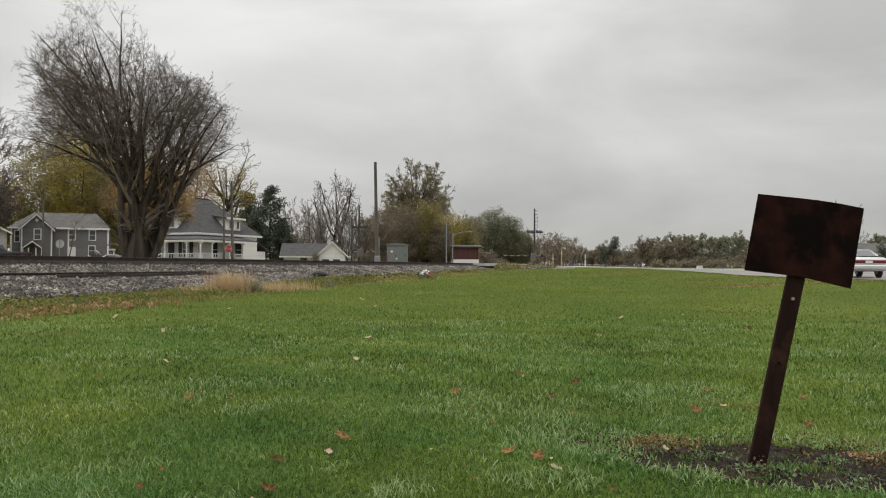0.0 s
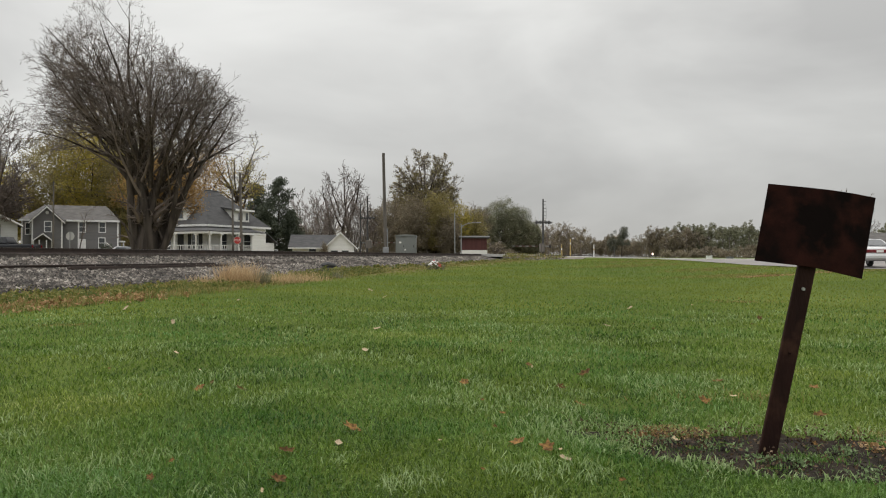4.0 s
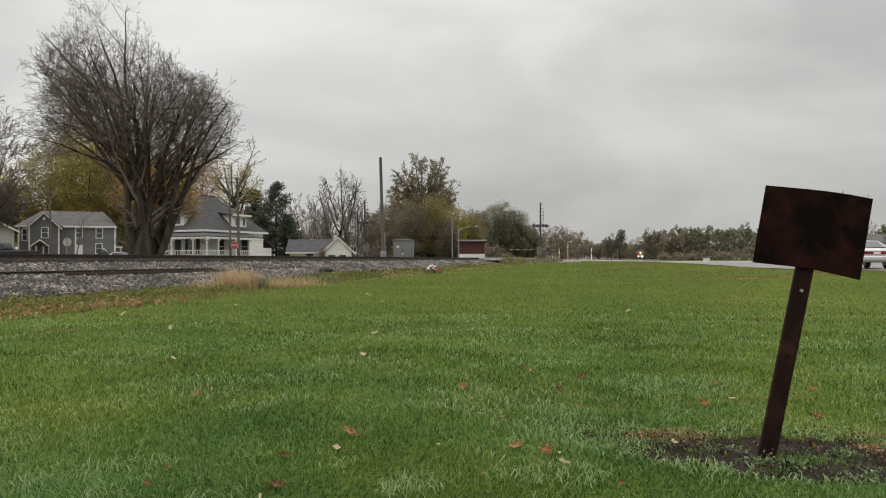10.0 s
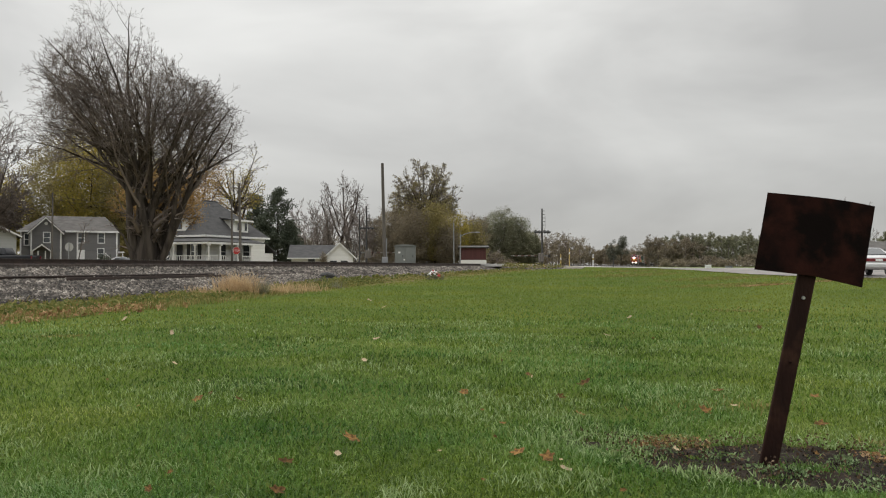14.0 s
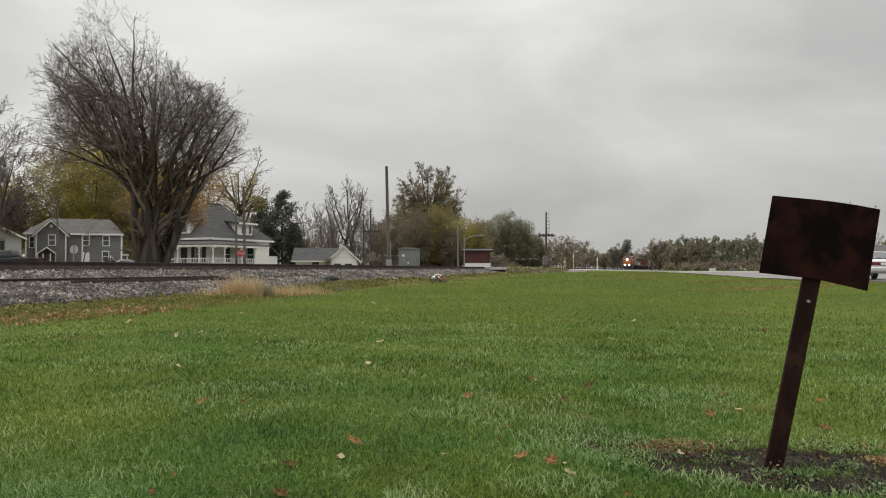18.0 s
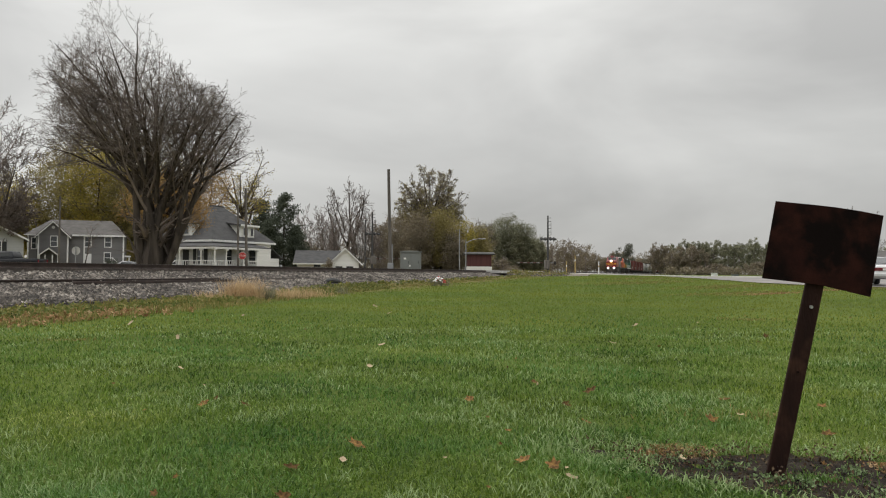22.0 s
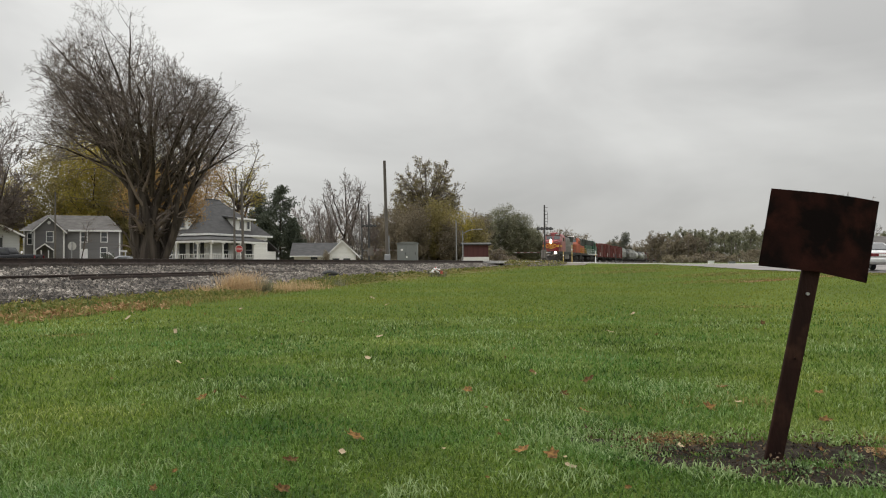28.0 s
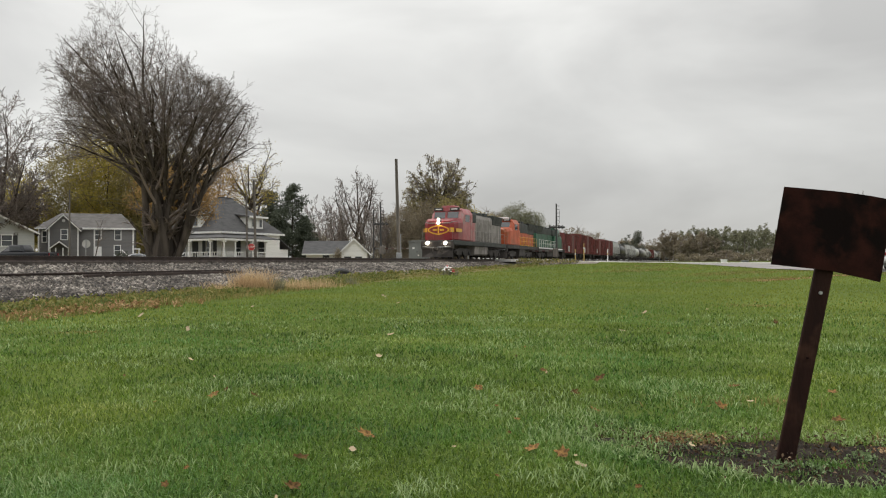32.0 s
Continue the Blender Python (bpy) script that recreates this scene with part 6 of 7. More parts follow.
def roadside_boxes():
    for x, y, w, h, m, lab in ((37.0, 110, 0.75, 0.42, "white", "small white utility box beside the road"), (40.6, 112, 0.9, 0.28, "cabinet", "low grey utility box beside the road")):
        b = thing("utility_box", pose(x, y, height(x, y) + 0.06), lab, "box")
        part("case", box(B(), -w / 2, w / 2, -0.25, 0.25, 0, h, 0.03), M[m], b)
        part("lid", box(B(), -w / 2 - 0.03, w / 2 + 0.03, -0.28, 0.28, h, h + 0.05, 0.015), M[m], b)


# ---- the train: each vehicle heads along its own +x, on the rail's top at z = 0 ----
ROLLING = []  # (wheelset, its place along the vehicle, radius)


def bogie(parent, x, axles, wb, radius):
    t = part("truck", box(B(), x - wb * (axles - 1) / 2 - 0.7, x + wb * (axles - 1) / 2 + 0.7, -0.62, 0.62, 0.2, 0.85), M["under"], parent, "grimy running gear")
    for sy in (-1, 1):
        half = wb * (axles - 1) / 2
        line = [(x - half - 0.55, 0.55), (x - half - 0.4, 0.85), (x - 0.5, 0.95), (x + 0.5, 0.95), (x + half + 0.4, 0.85), (x + half + 0.55, 0.55), (x + half, 0.38), (x + half * 0.5, 0.30), (x, 0.42), (x - half * 0.5, 0.30), (x - half, 0.38)]
        part("side_frame", extruded(B(), line, "y", sy * 1.05 - 0.08, sy * 1.05 + 0.08), M["under"], t)
        for k in range(axles):
            cx = x + (k - (axles - 1) / 2) * wb
            part("axle_box", box(B(), cx - 0.17, cx + 0.17, sy * 1.15 - 0.08, sy * 1.15 + 0.08, 0.38, 0.68, 0.03), M["under"], t)
    for k in range(axles):
        cx = x + (k - (axles - 1) / 2) * wb
        bm = B()
        tube(bm, [(0, -0.72, 0), (0, 0.72, 0)], 0.09, 8)
        for sy in (-0.755, 0.755):
            tube(bm, [(0, sy - 0.065, 0), (0, sy + 0.065, 0)], radius, 20)
            for k in range(4):
                box(bm, -0.03, 0.03, sy - 0.075, sy + 0.075, 0.14, radius - 0.09, 0, Matrix.Rotation(k * math.tau / 4, 4, "Y"))
        ob = part("wheelset", bm, M["under"], t)
        ob.matrix_basis = pose(cx, 0, radius)
        if radius > 0.5:
            ROLLING.append((ob, cx, radius))
    return t


def shortened(top, cut):
    """Takes a length out of a locomotive's middle, so that shorter units come out of the same parts."""
    for ob in [c for c in top.children] + [c for d in top.children for c in d.children]:
        for v in ob.data.vertices:
            v.co.x -= cut * min(1.0, max(-1.0, v.co.x / 5.0))


def locomotive(label, body, nose, cabm, roof, lead, emblem, cut, axles):
    t = thing("locomotive", Matrix.Identity(4), label, "locomotive", "train")
    part("frame", box(B(), -10.9, 10.6, -1.5, 1.5, 1.22, 1.62, 0.03), M["under"] if not lead else M["roof_dark"], t, "dark side sill")
    if not emblem:
        part("sill_stripe", box(B(), -10.7, 10.4, -1.515, 1.515, 1.45, 1.6), M["white"], t, "pale sill stripe")
    # nose: wide, with chamfered front corners and a slightly sloping top
    n = part("nose", loft(B(), [(7.9, 1.5, 1.36, 1.6, 3.2, 3.62), (9.4, 1.5, 1.34, 1.6, 3.15, 3.56), (10.15, 1.34, 1.16, 1.6, 3.05, 3.44), (10.42, 1.02, 0.9, 1.62, 2.95, 3.30)]), M[nose], t, "", False)
    cabpart = part("cab", loft(B(), [(4.9, 1.52, 1.2, 1.6, 4.1, 4.62), (7.6, 1.52, 1.2, 1.6, 4.05, 4.58), (7.95, 1.5, 1.2, 1.6, 3.5, 4.35), (8.25, 1.45, 1.2, 1.6, 3.2, 3.6)]), M[cabm], t)
    part("cab_roof", extruded(B(), [(-1.32, 4.38), (-0.9, 4.62), (0.9, 4.62), (1.32, 4.38), (1.32, 4.33), (-1.32, 4.33)], "x", 4.85, 8.05), M[cabm], cabpart)
    for sy in (-1, 1):
        w = part("windscreen", solid(B(), [(8.27, sy * 0.12, 3.66), (8.27, sy * 1.12, 3.66), (8.03, sy * 1.12, 4.22), (8.03, sy * 0.12, 4.22), (8.21, sy * 0.12, 3.66), (8.21, sy * 1.12, 3.66), (7.97, sy * 1.12, 4.22), (7.97, sy * 0.12, 4.22)],
                                     [(0, 1, 2, 3), (7, 6, 5, 4), (0, 4, 5, 1), (1, 5, 6, 2), (2, 6, 7, 3), (3, 7, 4, 0)]), M["glass"], cabpart, "dark windscreen pane")
        part("number_board", box(B(), 7.75, 8.12, sy * 0.75 - 0.42, sy * 0.75 + 0.42, 4.34, 4.62, 0.02), M["roof_dark"], cabpart, "dark board with a pale bar").matrix_basis = pose(0, 0, 0)
        part("number_bar", box(B(), 8.121, 8.127, sy * 0.75 - 0.28, sy * 0.75 + 0.28, 4.43, 4.52), M["white"], cabpart)
        part("cab_window", box(B(), 5.9, 7.3, sy * 1.50 - 0.03, sy * 1.50 + 0.03, 3.35, 4.0), M["glass"], cabpart)
        part("cab_door", box(B(), 5.1, 5.7, sy * 1.52 - 0.02, sy * 1.52 + 0.02, 1.7, 3.9), M[cabm], cabpart)
    # hood with doors, radiator and roof gear
    hood = part("hood", loft(B(), [(-10.3, 1.05, 0.95, 1.6, 3.9, 4.28), (4.9, 1.05, 0.95, 1.6, 3.9, 4.28)]), M[body], t)
    for i in range(16):
        x0 = -6.3 + i * 0.69
        for sy in (-1, 1):
            part("hood_door", box(B(), x0 + 0.03, x0 + 0.63, sy * 1.06 - 0.02, sy * 1.06 + 0.02, 1.75, 3.55), M[body], hood)
    part("radiator", loft(B(), [(-10.35, 1.1, 1.3, 3.5, 3.75, 4.5), (-6.6, 1.1, 1.3, 3.5, 3.75, 4.5)]), M[roof], t, "flared radiator at the rear")
    part("roof_panel", box(B(), -6.6, 4.9, -0.9, 0.9, 4.28, 4.36), M[roof], t)
    for x0, x1, h in ((2.4, 4.4, 0.3), (-1.0, 1.2, 0.22), (-3.4, -2.6, 0.26), (-5.8, -4.4, 0.3)):
        part("roof_unit", box(B(), x0, x1, -0.75, 0.75, 4.36, 4.36 + h, 0.05), M[roof], t)
    part("intake", box(B(), 2.2, 4.8, -1.3, 1.3, 3.45, 4.3, 0.06), M[roof], t, "sooty dynamic brake and intake box")
    part("equipment_cabinet", box(B(), 3.3, 4.85, -1.42, 1.42, 1.62, 3.4, 0.04), M[body], t)
    part("fuel_tank", loft(B(), [(-3.3, 1.3, 1.35, 0.35, 0.9, 1.22), (3.1, 1.3, 1.35, 0.35, 0.9, 1.22)]), M["loco_silver" if lead else "under"], t, "grimy fuel tank")
    # pilot with plough, steps, coupler
    part("pilot", box(B(), 10.45, 10.95, -1.45, 1.45, 0.85, 1.55, 0.04), M["under"], t)
    part("plough", solid(B(), [(10.8, -1.4, 0.12), (11.25, 0, 0.12), (10.8, 1.4, 0.12), (10.8, -1.4, 0.9), (10.98, 0, 0.9), (10.8, 1.4, 0.9), (10.6, -1.4, 0.12), (10.6, 1.4, 0.12), (10.6, -1.4, 0.9), (10.6, 1.4, 0.9)],
                         [(0, 1, 4, 3), (1, 2, 5, 4), (6, 8, 9, 7), (0, 3, 8, 6), (2, 7, 9, 5), (3, 4, 5, 9, 8), (0, 6, 7, 2, 1)]), M["under"], t, "dark snow plough")
    for end in (11.05, -11.05):
        part("coupler", box(B(), end - 0.4, end + 0.3, -0.15, 0.15, 0.72, 1.02, 0.05), M["under"], t)
    for sy in (-1, 1):
        for x in (9.9, -10.5):
            bm = B()
            for k in range(3):
                box(bm, x - 0.3, x + 0.3, sy * 1.42 - 0.14, sy * 1.42 + 0.14, 0.42 + 0.36 * k, 0.46 + 0.36 * k)
            part("steps", bm, M["under"], t)
        bm = B()
        tube(bm, [(4.6, sy * 1.46, 2.62), (-10.2, sy * 1.46, 2.62)], 0.022, 6)
        tube(bm, [(4.6, sy * 1.46, 2.15), (-10.2, sy * 1.46, 2.15)], 0.018, 6)
        for k in range(11):
            tube(bm, [(4.6 - k * 1.48, sy * 1.46, 1.6), (4.6 - k * 1.48, sy * 1.46, 2.62)], 0.022, 6)
        part("handrail", bm, M["loco_silver" if lead else "loco_yellow" if emblem else "white"], t)
        part("front_handrail", tube(B(), [(10.7, sy * 1.4, 1.55), (10.7, sy * 1.4, 2.5), (10.7, sy * 1.15, 2.5)], 0.018, 6), M["loco_silver"], t)
        if lead:
            d = part("ditch_light", tube(B(), [(10.7, sy * 0.82, 1.38), (10.98, sy * 0.82, 1.38)], 0.15, 14), M["roof_dark"], t)
            part("lens", disc(B(), (10.99, sy * 0.82, 1.38), (1, 0, 0), 0.13, 0.03, 14), M["lamp"], d, "bright lamp")
    part("headlight", box(B(), 10.28, 10.45, -0.2, 0.2, 2.92, 3.62, 0.05), M["roof_dark"], t)
    for z in (3.15, 3.4):
        hl = part("headlamp", disc(B(), (10.47, 0, z), (1, 0, 0), 0.10, 0.05, 14), M["lamp" if lead else "glass"], t)
    part("windscreen_frame", box(B(), 8.05, 8.24, -0.08, 0.08, 3.62, 4.28, 0.02), M[cabm], t)
    part("nose_door", box(B(), 10.2, 10.44, -0.9, -0.45, 1.65, 2.0, 0.02), M[nose], t)
    part("uncoupling_lever", tube(B(), [(11.0, -1.3, 1.05), (11.08, -0.4, 1.0), (11.08, 0.4, 1.0), (11.0, 1.3, 1.05)], 0.025, 6), M["steel"], t)
    for k, y in enumerate((-0.55, -0.35, 0.35, 0.55)):
        part("air_hose", tube(B(), [(10.95, y, 0.95), (11.15, y, 0.75), (11.12, y + 0.05, 0.45)], 0.03, 6), M["under"], t)
    part("horn", tube(B(), [(5.6, 0.3, 4.85), (6.4, 0.3, 4.85)], [0.05, 0.12], 8), M["roof_dark"], t)
    part("roof_box", box(B(), 5.7, 7.2, -0.7, 0.5, 4.62, 4.86, 0.04), M["beacon" if not lead else cabm], t)
    if lead:
        # yellow cigar band with plain dark bars, and its wings round the corners
        pts = [(1.0 * math.cos(a), 2.52 + 0.44 * math.sin(a) * (1 - 0.25 * abs(math.cos(a)))) for a in (math.tau * k / 24 for k in range(24))]
        e = part("emblem", extruded(B(), pts, "x", 10.40, 10.455), M["loco_yellow"], t, "yellow oval nose emblem")
        part("emblem_field", extruded(B(), [(a * 0.86, 2.52 + (b - 2.52) * 0.74) for a, b in pts], "x", 10.455, 10.459), M["loco_red"], e, "dark red field of the emblem")
        for y0, y1, z0, z1 in ((-0.52, -0.16, 2.44, 2.60), (-0.06, 0.06, 2.22, 2.82), (0.16, 0.52, 2.44, 2.60), (-0.40, 0.40, 2.49, 2.55)):
            part("emblem_bar", box(B(), 10.459, 10.464, y0, y1, z0, z1), M["loco_yellow"], e)
        part("nose_edge", tube(B(), [(9.4, -1.40, 3.30), (10.18, -1.22, 3.22), (10.44, -0.94, 3.12), (10.44, 0.94, 3.12), (10.18, 1.22, 3.22), (9.4, 1.40, 3.30)], 0.045, 6), M["loco_silver"], t, "pale stripe over the nose")
        for sy in (-1, 1):
            part("emblem_wing", solid(B(), [(10.43, sy * 0.98, 2.32), (10.43, sy * 0.98, 2.72), (10.2, sy * 1.36, 2.70), (10.2, sy * 1.36, 2.34), (10.38, sy * 0.9, 2.32), (10.38, sy * 0.9, 2.72), (10.1, sy * 1.3, 2.70), (10.1, sy * 1.3, 2.34)],
                                       [(0, 1, 2, 3), (7, 6, 5, 4), (0, 4, 5, 1), (1, 5, 6, 2), (2, 6, 7, 3), (3, 7, 4, 0)]), M["loco_yellow"], t)
            part("side_band", box(B(), 8.3, 10.1, sy * 1.505 - 0.012, sy * 1.505 + 0.012, 2.36, 2.66), M["loco_yellow"], t)
            part("side_panel", box(B(), 3.28, 4.87, sy * 1.43 - 0.012, sy * 1.43 + 0.012, 1.64, 3.38), M["loco_pink"], t)
    elif emblem:
        part("side_band", box(B(), -10.25, 4.85, -1.10, 1.10, 3.15, 4.3, 0.05), M["roof_dark"], t, "dark upper hood band")
        part("side_line", box(B(), -10.0, 3.2, -1.09, 1.09, 1.64, 1.72), M["loco_yellow"], t)
    else:
        part("side_band", box(B(), -10.25, 4.85, -1.10, 1.10, 3.45, 4.3, 0.05), M["roof_dark"], t, "sooty upper hood")
    shortened(t, cut)
    for x in (cut - 6.9, 6.9 - cut):
        bogie(t, x, axles, 2.0 if axles == 3 else 2.74, 0.53)
    t["length"] = 22.4 - 2 * cut
    return t


def freight_gear(t, half, m):
    for x in (-half + 1.9, half - 1.9):
        bogie(t, x, 2, 1.75, 0.46)
    for sx in (-1, 1):
        part("coupler", box(B(), sx * (half + 0.15) - 0.35, sx * (half + 0.15) + 0.35, -0.14, 0.14, 0.75, 1.0, 0.04), M["under"], t)
        bm = B()
        for k in range(8):
            tube(bm, [(sx * (half - 0.08), -1.5, 1.2 + 0.36 * k), (sx * (half - 0.55), -1.5, 1.2 + 0.36 * k)], 0.02, 5)
        part("ladder", bm, m, t)


def boxcar(height_, m, label):
    t = thing("boxcar", Matrix.Identity(4), label, "freight car", "train")
    half = 8.4
    part("body", box(B(), -half, half, -1.42, 1.42, 1.05, height_, 0.03), M[m], t)
    for i in range(22):
        x = -half + 0.3 + i * 0.8
        for sy in (-1, 1):
            part("rib", box(B(), x - 0.06, x + 0.06, sy * 1.46 - 0.05, sy * 1.46 + 0.05, 1.08, height_ - 0.08), M[m], t)
    part("roof", extruded(B(), [(-1.5, height_), (0, height_ + 0.16), (1.5, height_), (1.5, height_ - 0.05), (-1.5, height_ - 0.05)], "x", -half - 0.05, half + 0.05), M[m], t)
    for sy in (-1, 1):
        d = part("door", box(B(), -1.5, 1.5, sy * 1.53 - 0.03, sy * 1.53 + 0.03, 1.1, height_ - 0.15, 0.01), M[m], t)
        part("door_bar", box(B(), -0.05, 0.05, sy * 1.58 - 0.03, sy * 1.58 + 0.03, 1.2, height_ - 0.3), M["under"], d)
        part("marking", box(B(), 3.2, 4.6, sy * 1.517 - 0.003, sy * 1.517 + 0.003, 1.3, 2.2), M["freight_white"], t, "pale patch of unreadable writing")
    part("sill", box(B(), -half, half, -1.2, 1.2, 0.85, 1.08), M["under"], t)
    freight_gear(t, half, M[m])
    return t


def hopper(m, label):
    t = thing("covered_hopper", Matrix.Identity(4), label, "freight car", "train")
    half = 8.2
    part("body", loft(B(), [(-half + 0.5, 1.25, 1.0, 1.9, 2.6, 4.1), (-half + 1.3, 1.5, 1.15, 1.5, 3.2, 4.45), (half - 1.3, 1.5, 1.15, 1.5, 3.2, 4.45), (half - 0.5, 1.25, 1.0, 1.9, 2.6, 4.1)]), M[m], t)
    for i in range(14):
        x = -half + 1.3 + i * 1.06
        for sy in (-1, 1):
            part("rib", solid(B(), [(x - 0.05, sy * 1.49, 1.55), (x + 0.05, sy * 1.49, 1.55), (x + 0.05, sy * 1.49, 3.2), (x - 0.05, sy * 1.49, 3.2), (x - 0.05, sy * 1.56, 1.55), (x + 0.05, sy * 1.56, 1.55), (x + 0.05, sy * 1.56, 3.2), (x - 0.05, sy * 1.56, 3.2)],
                                   [(0, 1, 2, 3), (7, 6, 5, 4), (0, 4, 5, 1), (1, 5, 6, 2), (2, 6, 7, 3), (3, 7, 4, 0)]), M[m], t)
    for i in range(3):
        x = -4.6 + i * 4.6
        part("chute", solid(B(), [(x - 1.7, -1.3, 1.55), (x + 1.7, -1.3, 1.55), (x + 1.7, 1.3, 1.55), (x - 1.7, 1.3, 1.55), (x - 0.5, -0.5, 0.55), (x + 0.5, -0.5, 0.55), (x + 0.5, 0.5, 0.55), (x - 0.5, 0.5, 0.55)],
                             [(3, 2, 1, 0), (4, 5, 6, 7), (0, 1, 5, 4), (1, 2, 6, 5), (2, 3, 7, 6), (3, 0, 4, 7)]), M[m], t)
    part("hatch_strip", box(B(), -half + 1.2, half - 1.2, -0.4, 0.4, 4.45, 4.58, 0.03), M[m], t)
    part("running_board", box(B(), -half, half, -1.0, 1.0, 4.60, 4.64), M["steel"], t)
    part("sill", box(B(), -half, half, -0.35, 0.35, 0.85, 1.2), M["under"], t)
    part("platform", box(B(), -half, half, -1.4, 1.4, 1.18, 1.26), M[m], t)
    freight_gear(t, half, M[m])
    return t


def tank_car(m, label):
    t = thing("tank_car", Matrix.Identity(4), label, "freight car", "train")
    half = 8.0
    part("tank", tube(B(), [(-half + 0.4, 0, 2.6), (-half + 0.6, 0, 2.6), (-half + 1.0, 0, 2.6), (half - 1.0, 0, 2.6), (half - 0.6, 0, 2.6), (half - 0.4, 0, 2.6)], [0.5, 1.15, 1.45, 1.45, 1.15, 0.5], 24), M[m], t, "", True)
    part("dome", tube(B(), [(0, 0, 3.9), (0, 0, 4.4), (0, 0, 4.45)], [0.45, 0.45, 0.3], 14), M[m], t)
    bm = B()
    tube(bm, [(-1.3, -0.9, 4.25), (1.3, -0.9, 4.25), (1.3, 0.9, 4.25), (-1.3, 0.9, 4.25), (-1.3, -0.9, 4.25)], 0.03, 5)
    part("railing", bm, M["steel"], t)
    part("platform", box(B(), -1.3, 1.3, -0.9, 0.9, 3.98, 4.02), M["steel"], t)
    part("sill", box(B(), -half, half, -0.5, 0.5, 0.9, 1.2), M["under"], t)
    freight_gear(t, half, M["under"])
    return t


FRONT_AT_END, SPEED = 68.3, 15.6  # metres ahead of the eye when the clip ends, and each second before it
BACKWARDS = []  # vehicles that run with their rear end first
TRAIN = []  # (vehicle, metres of its middle behind the train's front)


def build_train():
    lead = locomotive("red and silver diesel locomotive with lit headlights", "loco_silver", "loco_red", "loco_pink", "roof_dark", True, True, 1.2, 3)
    second = locomotive("orange diesel locomotive with dark roof and band", "loco_orange", "loco_orange", "loco_orange", "roof_dark", False, True, 2.4, 2)
    third = locomotive("faded green diesel locomotive with sooty roof", "loco_green", "loco_green", "loco_green", "roof_dark", False, False, 1.1, 3)
    third["label"] = "faded green diesel locomotive with sooty black roof"
    BACKWARDS.append(third)
    behind = 0.0
    for v in (lead, second, third):
        length = v.pop("length")
        TRAIN.append((v, behind + length / 2))
        behind += length
    red = boxcar(4.15, "freight_red", "oxide red ribbed railway boxcar")
    tall = boxcar(4.5, "freight_red", "tall oxide red ribbed boxcar")
    white = hopper("freight_white", "pale grey covered hopper car")
    tank = tank_car("tank_black", "glossy black railway tank car")
    pale_tank = tank_car("freight_white", "dirty white railway tank car")
    dark = hopper("freight_red", "dark red covered hopper car")
    used = set()
    order = [red, tall, red, tall, white, tank, white, white, pale_tank, tank, pale_tank, white, tank, tall, white, pale_tank, tank, white, red, dark, white, tank, pale_tank, white, tank, tall, white, white, dark]
    for v in order:
        length = 18.2 if v in (red, tall) else 17.6
        ob = v if v not in used else copy_thing(v, Matrix.Identity(4))
        used.add(v)
        TRAIN.append((ob, behind + length / 2))
        behind += length


sedan()
roadside_boxes()
pickup(-38.7, 70, 180, "dark pickup truck parked beside the railway", False)
far_car(-45.0, 82, 176, "silver car parked behind a dark pickup", "silver_car")
far_car(-42.2, 104, 170, "white car parked beside the grey house", "white")
build_train()


# ---- lawn, weeds, leaves, soil ----
def blades(name, x, y, z, tall, wide, material, label, category, seed, bend=0.6):
    g = np.random.default_rng(seed)
    n = len(x)
    a = g.uniform(0, math.tau, n)
    side = np.stack([np.cos(a), np.sin(a), 0 * a], 1) * (wide / 2)[:, None]
    lean = g.uniform(0.15, 1.0, n) * bend
    b = g.uniform(0, math.tau, n)
    over = np.stack([np.cos(b) * lean, np.sin(b) * lean, 0 * b], 1) * tall[:, None]
    up = np.stack([0 * a, 0 * a, tall], 1)
    base = np.stack([x, y, z - 0.004], 1)
    mid = base + up * 0.55 + over * 0.35
    tip = base + up * np.clip(1 - 0.38 * lean, 0.25, 1)[:, None] + over
    verts = np.stack([base - side, base + side, mid - side * 0.8, mid + side * 0.8, tip], 1).reshape(-1, 3)
    k = 5 * np.arange(n)[:, None]
    tris = np.concatenate([k + [[0, 1, 2]], k + [[1, 3, 2]], k + [[2, 3, 4]]], 1).reshape(-1, 3)
    return tagged(new(name, from_arrays(name, verts, tris, M[material])), label, category, kind="stuff")


SOIL = (2.10, 4.45, 1.1, 0.50)  # the bare patch round the sign's post: centre and half widths


def bare(x, y):
    """How far inside the bare soil, with a ragged edge: above 0 is soil."""
    cx, cy, rx, ry = SOIL
    q = ((x - cx) / rx) ** 2 + ((y - cy + 0.30 * (x - cx) - 0.08 * math.sin(3 * x)) / ry) ** 2
    return 1 - q + 0.75 * noise.noise((x * 3.1, y * 3.1, 2)) + 0.45 * noise.noise((x * 9, y * 9, 5))


def heights(x, y):
    return np.array([height(a, b) for a, b in zip(x, y)])


